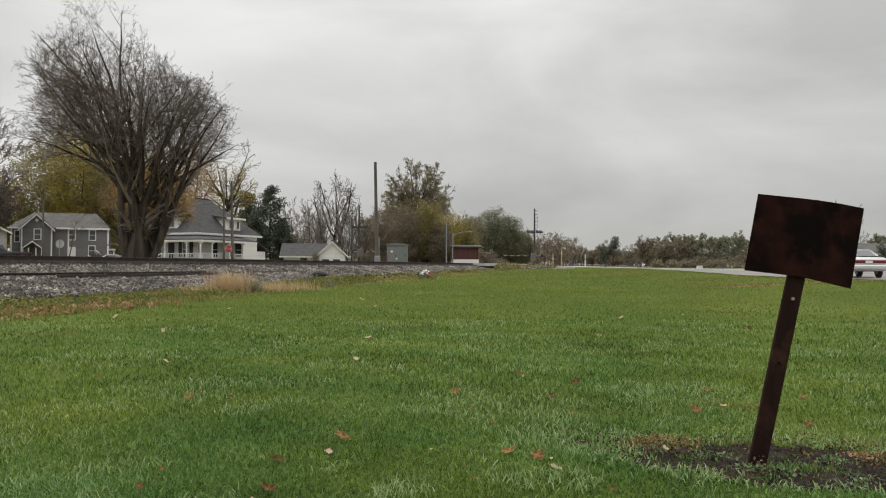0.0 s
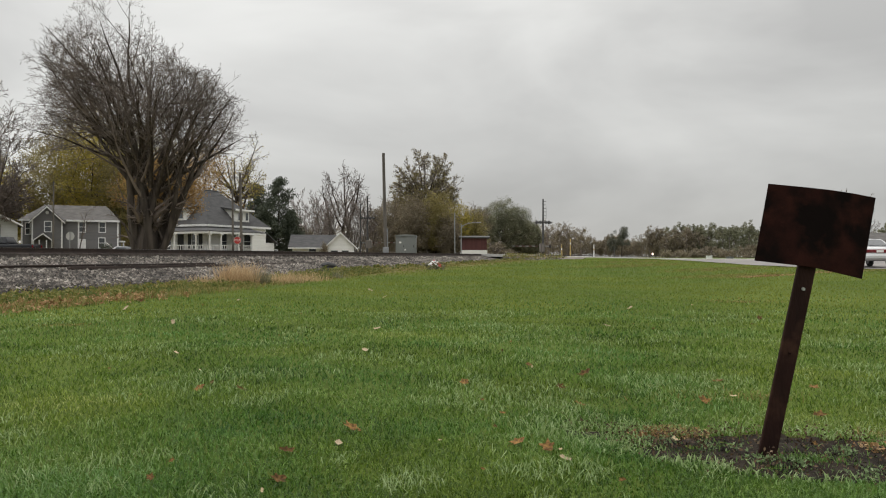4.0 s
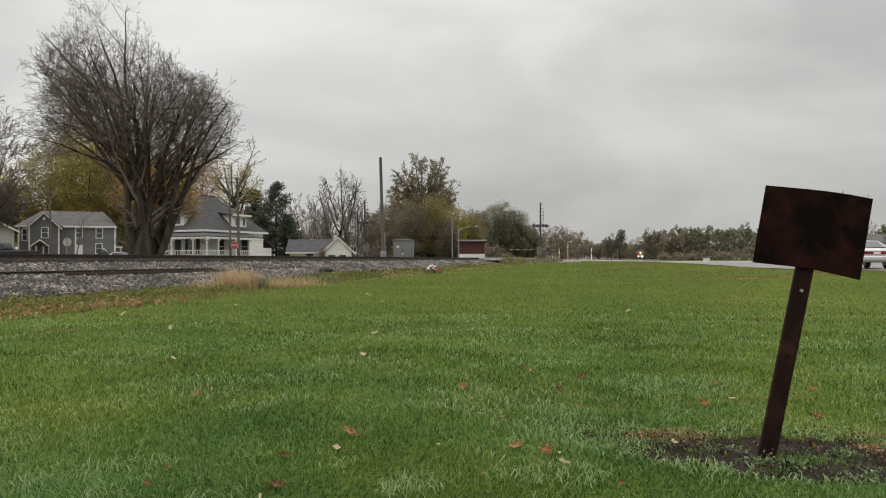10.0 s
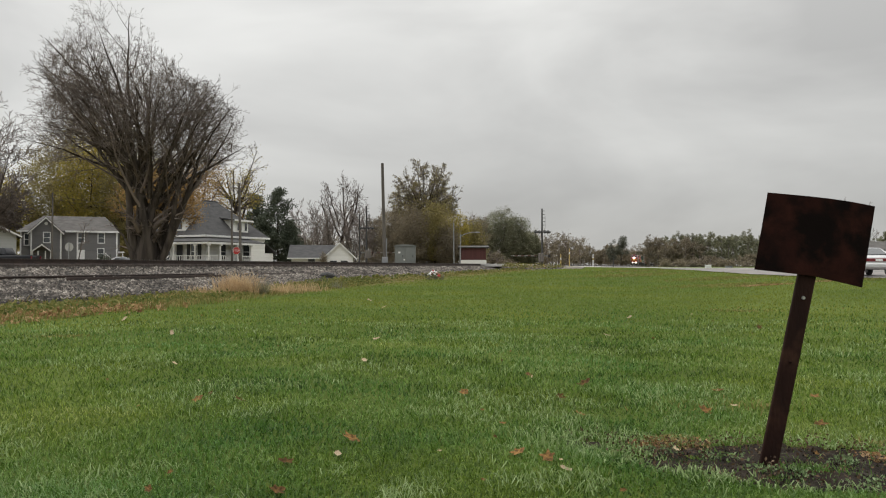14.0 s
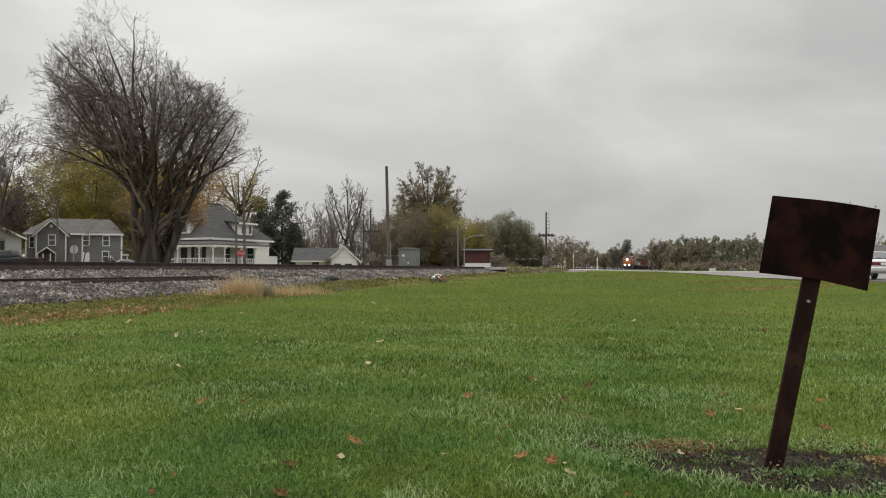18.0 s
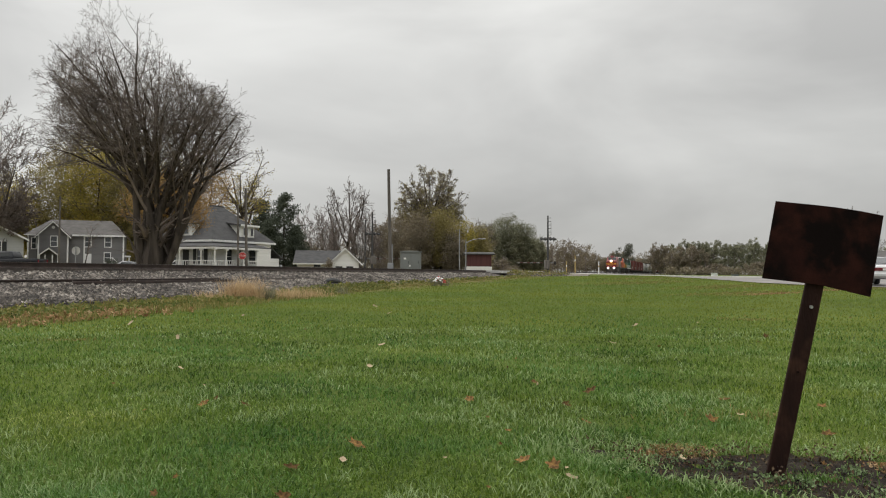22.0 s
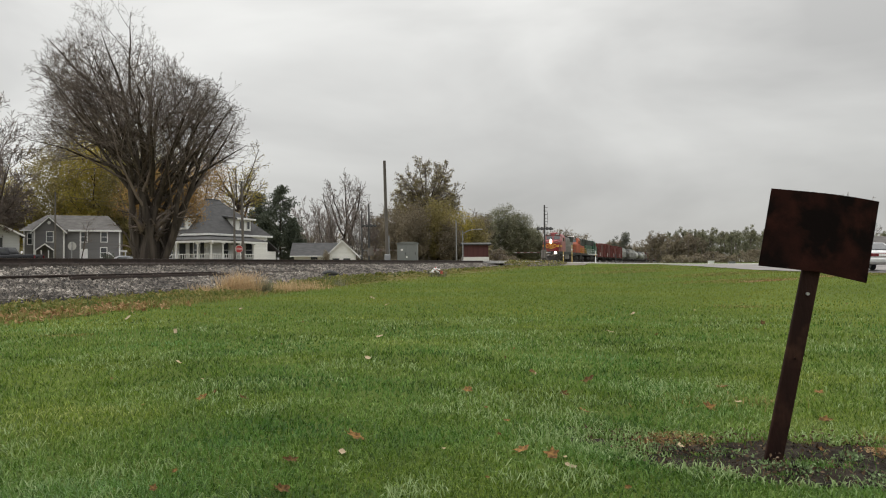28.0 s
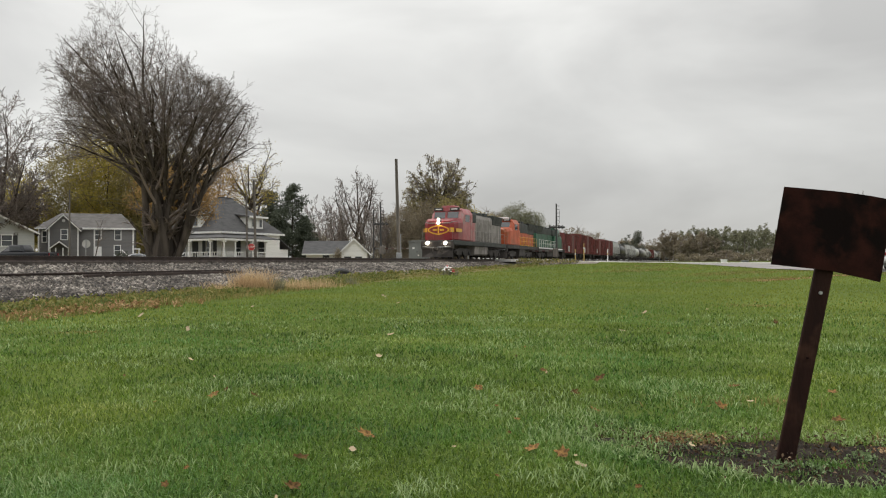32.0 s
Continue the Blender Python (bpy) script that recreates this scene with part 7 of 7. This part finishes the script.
def build_lawn():
    g = np.random.default_rng(8)
    # blades thin out and widen with distance
    count = 330000
    d = 3.1 * (95.0 / 3.1) ** (g.random(count) ** 1.35)
    a = g.uniform(-0.64, 0.64, count)
    x, y = d * np.tan(a), d
    p = -x * CU + y * SU
    inside = np.array([bare(u, v) if v < 5.9 and u > 0.8 else -1.0 for u, v in zip(x, y)])
    # worn thin where soil shows, and where the weeds begin
    s = x * SU + y * CU
    keep = (p < 12.7 + 2.6 * np.clip((s - 12) / 30, 0, 1) + g.normal(0, 0.4, count)) & (x < np.interp(y, [b for _, b in KERB] + [104], [a for a, _ in KERB] + [25.5]) + g.normal(0, 0.25, count)) & ((inside < 0.0) | (g.random(count) < 0.05))
    x, y, d = x[keep], y[keep], d[keep]
    patch = np.array([noise.noise((u * 0.9, v * 0.9, 3)) + 0.5 * noise.noise((u * 3, v * 3, 7)) for u, v in zip(x, y)])
    tall = (0.044 + 0.024 * patch) * g.uniform(0.55, 1.35, len(x)) + 0.0006 * d
    wide = 0.0044 * (0.55 + d / 5.5) * g.uniform(0.7, 1.4, len(x))
    z, tall, bend = heights(x, y), np.clip(tall, 0.02, 0.12), np.clip(1.6 - d / 26, 0.45, 1.6)
    far = d > 10 + 13 * g.random(len(d))
    for name, m, which, label in (("lawn_grass", "grass", ~far, "damp green mown lawn grass"), ("distant_lawn_grass", "far_grass", far, "smooth green lawn farther off")):
        blades(name, x[which], y[which], z[which], tall[which], wide[which], m, label, "grass", 9, bend[which])
    # long pale blades: sky glints on wet grass, put into their colour
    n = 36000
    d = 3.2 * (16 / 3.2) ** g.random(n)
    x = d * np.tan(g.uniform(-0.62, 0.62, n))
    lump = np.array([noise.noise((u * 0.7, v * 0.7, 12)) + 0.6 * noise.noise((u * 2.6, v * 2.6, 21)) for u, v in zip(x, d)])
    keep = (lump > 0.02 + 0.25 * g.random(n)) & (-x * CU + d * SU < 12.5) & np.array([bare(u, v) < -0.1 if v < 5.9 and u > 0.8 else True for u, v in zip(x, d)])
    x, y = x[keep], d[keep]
    blades("pale_grass", x, y, heights(x, y) + 0.014, g.uniform(0.035, 0.072, len(x)), 0.0045 * (0.6 + y / 7) * g.uniform(0.7, 1.3, len(x)), "pale_grass", "longer grass blades coloured pale as wet glints", "grass", 14, 1.5)
    # straw-coloured worn places
    for i, (cx, cy, rx, ry, n, m) in enumerate(((7.1, 19.0, 0.75, 0.5, 230, "weed"), (12.5, 34, 2.4, 1.2, 1500, "weed"), (14.5, 41, 2.4, 1.8, 2200, "weed"), (12.5, 52, 3.2, 2.6, 2000, "weed"), (15.0, 62, 3.0, 4.0, 1600, "weed"), (18.2, 35.0, 1.6, 1.4, 1800, "weed"), (13.2, 32.5, 1.0, 0.5, 700, "litter"), (16.5, 33.5, 1.0, 0.4, 400, "litter"), (1.45, 5.0, 0.22, 0.10, 170, "weed"), (2.85, 4.95, 0.25, 0.08, 150, "weed"), (2.3, 6.2, 0.5, 0.25, 160, "weed"), (-5.9, 12.4, 0.35, 0.2, 140, "weed"))):
        x, y = cx + g.normal(0, rx * 0.6, n), cy + g.normal(0, ry * 0.6, n)
        blades("worn_grass", x, y, heights(x, y) + 0.015, g.uniform(0.03, 0.07, n), 0.005 * (0.6 + cy / 7) * g.uniform(0.7, 1.4, n), m, "flattened straw-coloured grass in the lawn", "grass", 60 + i, 1.7)
    # pale longer grass and clover round the bare soil; the grass's glints are painted in
    n = 14000
    x, y = SOIL[0] + SOIL[2] * 1.7 * g.uniform(-1, 1, n), SOIL[1] + SOIL[3] * 2.9 * g.uniform(-1, 1, n)
    ring = np.array([bare(u, v) for u, v in zip(x, y)])
    keep = (ring < 0.12) & (ring > -0.75 * g.random(n) - 0.1)
    x, y = x[keep], y[keep]
    blades("soil_edge_grass", x, y, heights(x, y) + 0.012, g.uniform(0.035, 0.07, len(x)), 0.0075 * g.uniform(0.7, 1.5, len(x)), "pale_grass", "longer grass round bare soil, coloured pale as glints", "grass", 15, 1.7)
    # weeds at the foot of the ballast
    n = 30000
    s = 2 + 88 * g.random(n) ** 1.5
    near = np.clip((45 - s) / 25, 0.3, 1)
    p = 14.5 + 1.6 * np.clip((s - 12) / 30, 0, 1) + g.uniform(-2.1, 1.9, n) * near
    x, y = s * SU - p * CU, s * CU + p * SU
    lump = np.array([noise.noise((u * 0.9, v * 0.9, 9)) for u, v in zip(x, y)])
    keep = lump > -0.35
    x, y, lump, s, near = x[keep], y[keep], lump[keep], s[keep], near[keep]
    blades("embankment_weeds", x, y, heights(x, y), (0.15 + 0.13 * lump) * g.uniform(0.5, 1.5, len(x)) * near, 0.016 * g.uniform(0.6, 1.6, len(x)) * (1 + s / 60), "weed", "yellow-green and brown weeds at the ballast's foot", "weeds", 10, 1.2)
    # low leafy herbs under the ballast, and brown leaf litter on the lawn's edge
    rng = random.Random(19)
    for nm, lab, m, count, size, p0, p1, s0, s1, up in (("low_herbs", "low yellow-green leafy weeds", "herb", 14000, 0.055, 13.6, 16.2, 6, 40, 0.10), ("leaf_litter", "brown fallen leaves caught in rough grass", "litter", 3000, 0.045, 12.0, 15.0, 8, 18, 0.05),
                                                       ("far_herbs", "low green weeds along the ballast", "herb", 2600, 0.09, 16.2, 17.8, 36, 85, 0.08)):
        tips = []
        for _ in range(count // 9):
            s = rng.uniform(s0, s1)
            p = rng.triangular(p0, p1) + 1.2 * smooth((s - 14) / 26) * (s0 < 30)
            x, y = on_track(s, p)
            tips += [(x, y, max(height(x, y), bed(p, s) if p > bed_toe(s) else 0) + up * rng.uniform(0.2, 1.0))]
        tagged(new(nm, from_arrays(nm, *leaf_cards(rng, tips, count, 0.06, size), M[m])), lab, "weeds", kind="stuff")
    x0, y0, rx, ry = SOIL
    tips = []
    while len(tips) < 420:
        x, y = x0 + rx * rng.uniform(-1.3, 1.2), y0 + ry * rng.uniform(-2.3, 2.3)
        if -0.25 < bare(x, y) < 0.9:
            tips.append((x, y, height(x, y) + 0.02))
    tagged(new("soil_litter", from_arrays("soil_litter", *leaf_cards(rng, tips, 2600, 0.05, 0.011), M["duff"])), "bits of brown leaf and straw on soil", "litter", kind="stuff")
    for nm, lab, m, spots, count, size in (("soil_clover", "small pale green clover leaves on soil", "clover", ((1.72, 4.28), (1.88, 4.22), (1.62, 4.62), (2.3, 4.5), (1.35, 4.72), (2.15, 4.0)), 700, 0.011), ("brown_duff", "heap of wet brown leaf bits by the soil", "litter", ((1.38, 5.0), (1.5, 4.9), (1.28, 4.88), (2.55, 4.62), (2.72, 4.5)), 800, 0.012)):
        tips = [(a + rng.gauss(0, 0.07), b + rng.gauss(0, 0.05), 0) for a, b in spots for _ in range(16)]
        tips = [(a, b, height(a, b) + 0.022) for a, b, _ in tips]
        tagged(new(nm, from_arrays(nm, *leaf_cards(rng, tips, count, 0.016, size), M[m])), lab, "litter" if m == "litter" else "clover", kind="stuff")
    # tall dry grass clumps
    for i, (cx, cy, r, n, h, m, lab) in enumerate(((-7.35, 28.5, 0.62, 1500, 0.72, "dry", "tall straw-coloured dry grass clump"), (-6.0, 29.8, 0.55, 600, 0.42, "dry", "low straw-coloured dry grass clump"), (-6.5, 28.6, 0.22, 260, 0.55, "green", "upright dark green weed among dry grass"), (-5.4, 31.5, 0.6, 350, 0.4, "dry", "thin dry grass tuft by the ballast"), (-4.6, 34.5, 0.3, 160, 0.45, "green", "green weed by the ballast"), (-8.3, 27.6, 0.6, 320, 0.3, "dry", "sparse dry grass tuft"))):
        x, y = cx + g.normal(0, r * 0.6, n), cy + g.normal(0, r * 0.45, n)
        ob = blades("grass_clump", x, y, heights(x, y), h * (0.35 + 1.15 * g.random(n) ** 1.6), 0.011 * g.uniform(0.6, 1.5, n), m, lab, "grass", 20 + i, 0.95)


def build_soil():
    cx, cy, rx, ry = SOIL
    n = 64
    verts, tris, index = [], [], {}
    for i in range(n + 1):
        for j in range(n + 1):
            x, y = cx + rx * 1.35 * (2 * i / n - 1), cy + ry * 2.6 * (2 * j / n - 1)
            b = bare(x, y)
            z = height(x, y) + (0.006 if b > 0 else -0.02) + 0.014 * noise.noise((x * 14, y * 14, 1)) + 0.007 * noise.noise((x * 40, y * 40, 3))
            index[i, j] = len(verts)
            verts.append((x, y, z))
    for i in range(n):
        for j in range(n):
            a, b, c, d = index[i, j], index[i + 1, j], index[i + 1, j + 1], index[i, j + 1]
            tris += [(a, b, c), (a, c, d)]
    tagged(new("bare_soil", from_arrays("bare_soil", verts, tris, M["soil"])), "wet black bare soil round the sign post", "soil", kind="structure")
    g = np.random.default_rng(31)
    # clods and crumbs
    shape = np.array([(1, 0, 0), (-1, 0, 0), (0, 1, 0), (0, -1, 0), (0, 0, 1), (0, 0, -1)], float)
    faces = np.array([(0, 2, 4), (2, 1, 4), (1, 3, 4), (3, 0, 4), (2, 0, 5), (1, 2, 5), (3, 1, 5), (0, 3, 5)])
    pts = []
    while len(pts) < 1500:
        x, y = cx + rx * 1.2 * g.uniform(-1, 1), cy + ry * 2.3 * g.uniform(-1, 1)
        if bare(x, y) > 0.05:
            pts.append((x, y, height(x, y) + 0.008))
    pts = np.array(pts)
    size = 0.002 + 0.010 * g.random(len(pts)) ** 4
    verts = (shape[None] * g.uniform(0.5, 1.3, (len(pts), 6, 1)) * size[:, None, None] + pts[:, None]).reshape(-1, 3)
    tagged(new("soil_clods", from_arrays("soil_clods", verts, (faces[None] + 6 * np.arange(len(pts))[:, None, None]).reshape(-1, 3), M["soil"])), "dark crumbs and clods of wet soil", "soil", kind="stuff")
    # a tuft and low clover inside the patch
    for i, (tx, ty, r, k, h) in enumerate(((2.03, 4.33, 0.10, 420, 0.045), (1.75, 4.12, 0.09, 160, 0.03), (2.5, 4.18, 0.08, 120, 0.03), (1.42, 4.5, 0.10, 120, 0.03))):
        x, y = tx + g.normal(0, r, k), ty + g.normal(0, r * 0.5, k)
        blades("grass_tuft", x, y, heights(x, y), h * g.uniform(0.5, 1.4, k), 0.004 * g.uniform(0.7, 1.5, k), "grass", "small green grass tuft in the bare soil", "grass", 50 + i, 1.1)


def leaf_mesh(name, material, seed, lobes):
    """A curled fallen leaf with a lobed outline, a midrib fold and a stalk."""
    rng = random.Random(seed)
    bm = B()
    n = 22
    rim = []
    for k in range(n):
        a = math.tau * k / n
        r = (0.5 + 0.13 * math.cos(lobes * a) + rng.uniform(-0.05, 0.05)) * (1.15 if abs(math.cos(a)) > 0.7 else 0.85)
        x, y = r * math.cos(a), r * math.sin(a)
        rim.append(bm.verts.new((x, y, 0.30 * y * y + 0.22 * x * x + rng.uniform(-0.03, 0.05) + 0.08)))
    mid = [bm.verts.new((0.33 * (1 - k), 0, 0.06)) for k in range(3)]
    for k in range(n):
        a, b = rim[k], rim[(k + 1) % n]
        t = 0 if a.co.x > 0.18 else 1 if a.co.x > -0.16 else 2
        u = 0 if b.co.x > 0.18 else 1 if b.co.x > -0.16 else 2
        bm.faces.new((mid[t], a, b))
        if t != u:
            bm.faces.new((mid[t], b, mid[u]))
    tube(bm, [(-0.5, 0, 0.07), (-0.75, 0.04, 0.1), (-0.95, 0.1, 0.06)], [0.02, 0.016, 0.012], 5)
    me = bpy.data.meshes.new(name)
    bm.to_mesh(me)
    bm.free()
    me.materials.append(material)
    return me


def build_leaves():
    rng = random.Random(77)
    brown = [leaf_mesh("leaf", M["leaf"], 400 + i, 5) for i in range(3)]
    pale = [leaf_mesh("leaf", M["leaf_pale"], 410 + i, 2) for i in range(2)]
    def drop(x, y, size, kind):
        me = rng.choice(brown if kind == "b" else pale)
        ob = new("fallen_leaf", me)
        ob.matrix_basis = Matrix.Translation((x, y, height(x, y) + (0.03 if bare(x, y) < 0 else 0.01))) @ pose(0, 0, 0, rng.uniform(5, 42), rng.uniform(-30, 30)) @ pose(0, 0, 0, 0, 0, rng.uniform(0, 360)) @ Matrix.Scale(size * (0.74 if kind == "b" else 0.68 if y > 9 else 0.55), 4)
        tagged(ob, "curled brown fallen leaf on wet grass" if kind == "b" else "pale cream fallen leaf on wet grass", "leaf", "fallen leaves")
    # the leaves that stand out on the near lawn
    for x, y, size, kind in ((-0.60, 4.58, 0.085, "p"), (-0.575, 4.98, 0.12, "b"), (-0.87, 4.42, 0.09, "b"), (-0.80, 3.84, 0.10, "b"), (0.185, 6.86, 0.11, "b"), (0.86, 7.9, 0.10, "b"), (1.32, 7.35, 0.14, "b"),
                             (0.98, 6.6, 0.09, "b"), (1.02, 5.9, 0.08, "b"), (0.44, 4.62, 0.10, "b"), (0.60, 4.5, 0.11, "b"), (0.66, 4.24, 0.085, "p"), (1.42, 4.82, 0.075, "p"), (1.98, 5.98, 0.12, "b"),
                             (-2.0, 6.5, 0.10, "b"), (-1.66, 6.5, 0.09, "b"), (2.4, 6.9, 0.10, "b"), (2.62, 5.5, 0.11, "b"), (3.1, 6.6, 0.11, "b"), (2.28, 6.2, 0.07, "p"), (0.88, 7.8, 0.05, "p"), (-6.9, 10.9, 0.16, "b"),
                             (-6.5, 16.2, 0.16, "p"), (-7.6, 21.5, 0.24, "p"), (-4.9, 19.0, 0.15, "p"), (-1.5, 20.5, 0.14, "p"), (-2.2, 24, 0.16, "p"), (-0.9, 9.2, 0.10, "p"), (-1.0, 12.0, 0.11, "p"), (3.9, 16.5, 0.14, "p"),
                             (2.6, 12.5, 0.12, "p"), (5.6, 14.0, 0.13, "b"), (6.8, 15.5, 0.13, "p"), (-4.4, 12.9, 0.12, "p"), (-3.0, 8.9, 0.09, "p"), (2.73, 4.25, 0.04, "p")):
        drop(x, y, size, kind)
    for _ in range(44):
        y = 3.6 * (30 / 3.6) ** rng.random()
        x = y * rng.uniform(-0.56, 0.56)
        if -x * CU + y * SU < 14:
            drop(x, y, rng.uniform(0.02, 0.05) * (1 + y / 40), rng.choice("bbp"))


def keepsakes():
    """Flowers and a dark lump at the foot of the ballast."""
    x, y = -0.55, 47.6
    f = thing("flower_bunch", pose(x, y, height(x, y)), "heap of white and red artificial flowers", "flowers")
    rng = random.Random(3)
    tips = [(rng.gauss(0, 0.28), rng.gauss(0, 0.15), rng.uniform(0.03, 0.4)) for _ in range(40)]
    tagged(new("foliage", from_arrays("foliage", *leaf_cards(rng, tips, 260, 0.05, 0.08), M["green"])), kind="stuff").parent = f
    for k in range(46):
        a, r = rng.uniform(0, math.tau), rng.uniform(0, 0.42)
        q = (r * math.cos(a) * 1.15, r * math.sin(a) * 0.6, 0.1 + 0.38 * (1 - r * 1.6) + rng.uniform(-0.07, 0.07))
        s = rng.uniform(0.05, 0.09)
        part("blossom", tube(B(), [q, (q[0], q[1] - 0.02, q[2] + 0.03), (q[0] + 0.01, q[1] - 0.03, q[2] + 0.05)], [s * 0.4, s, s * 0.6], 7), M["sign_red" if q[0] > 0.22 and k % 2 else "loco_orange" if q[0] > 0.15 and k % 3 == 0 else rng.choice(("white", "white", "trim", "white", "sign_red"))], f)
    x, y = -6.03, 41.6
    z = bed(-x * CU + y * SU, x * SU + y * CU)
    lump = tube(B(), [(-0.55, 0, 0.02), (-0.35, 0.02, 0.1), (0.0, 0, 0.14), (0.3, 0.03, 0.1), (0.6, 0, 0.03)], [0.05, 0.16, 0.2, 0.14, 0.04], 9)
    tagged(part("dark_lump", lump, M["black"], None), "crumpled black rubber scrap on the ballast", "scrap").matrix_basis = pose(x, y, z + 0.03) @ Matrix.Scale(0.85, 4)


build_lawn()
build_soil()
build_leaves()
keepsakes()


# ---- what moves ----
def motions():
    turn = 270 - math.degrees(TURN)
    for vehicle, behind in TRAIN:
        rows = []
        for k in range(17):
            t = 2.0 * k
            front = (FRONT_AT_END + SPEED * (SECONDS - t) - TRACK * SU) / CU
            x, y = on_track(front + behind)
            rows.append((t, pose(x, y, RAIL_TOP, 0, 0, turn - 180 * (vehicle in BACKWARDS))))
        walk(vehicle, rows)
    # the locomotives' wheels turn with the way they go
    for wheelset, cx, radius in ROLLING:
        per_second = SPEED / CU / radius * (-1 if wheelset.parent.parent in BACKWARDS else 1)
        walk(wheelset, [(k / FPS, pose(cx, 0, radius, 0, math.degrees(per_second * k / FPS) % 360, 0)) for k in range(int(SECONDS * FPS) + 1)])


motions()
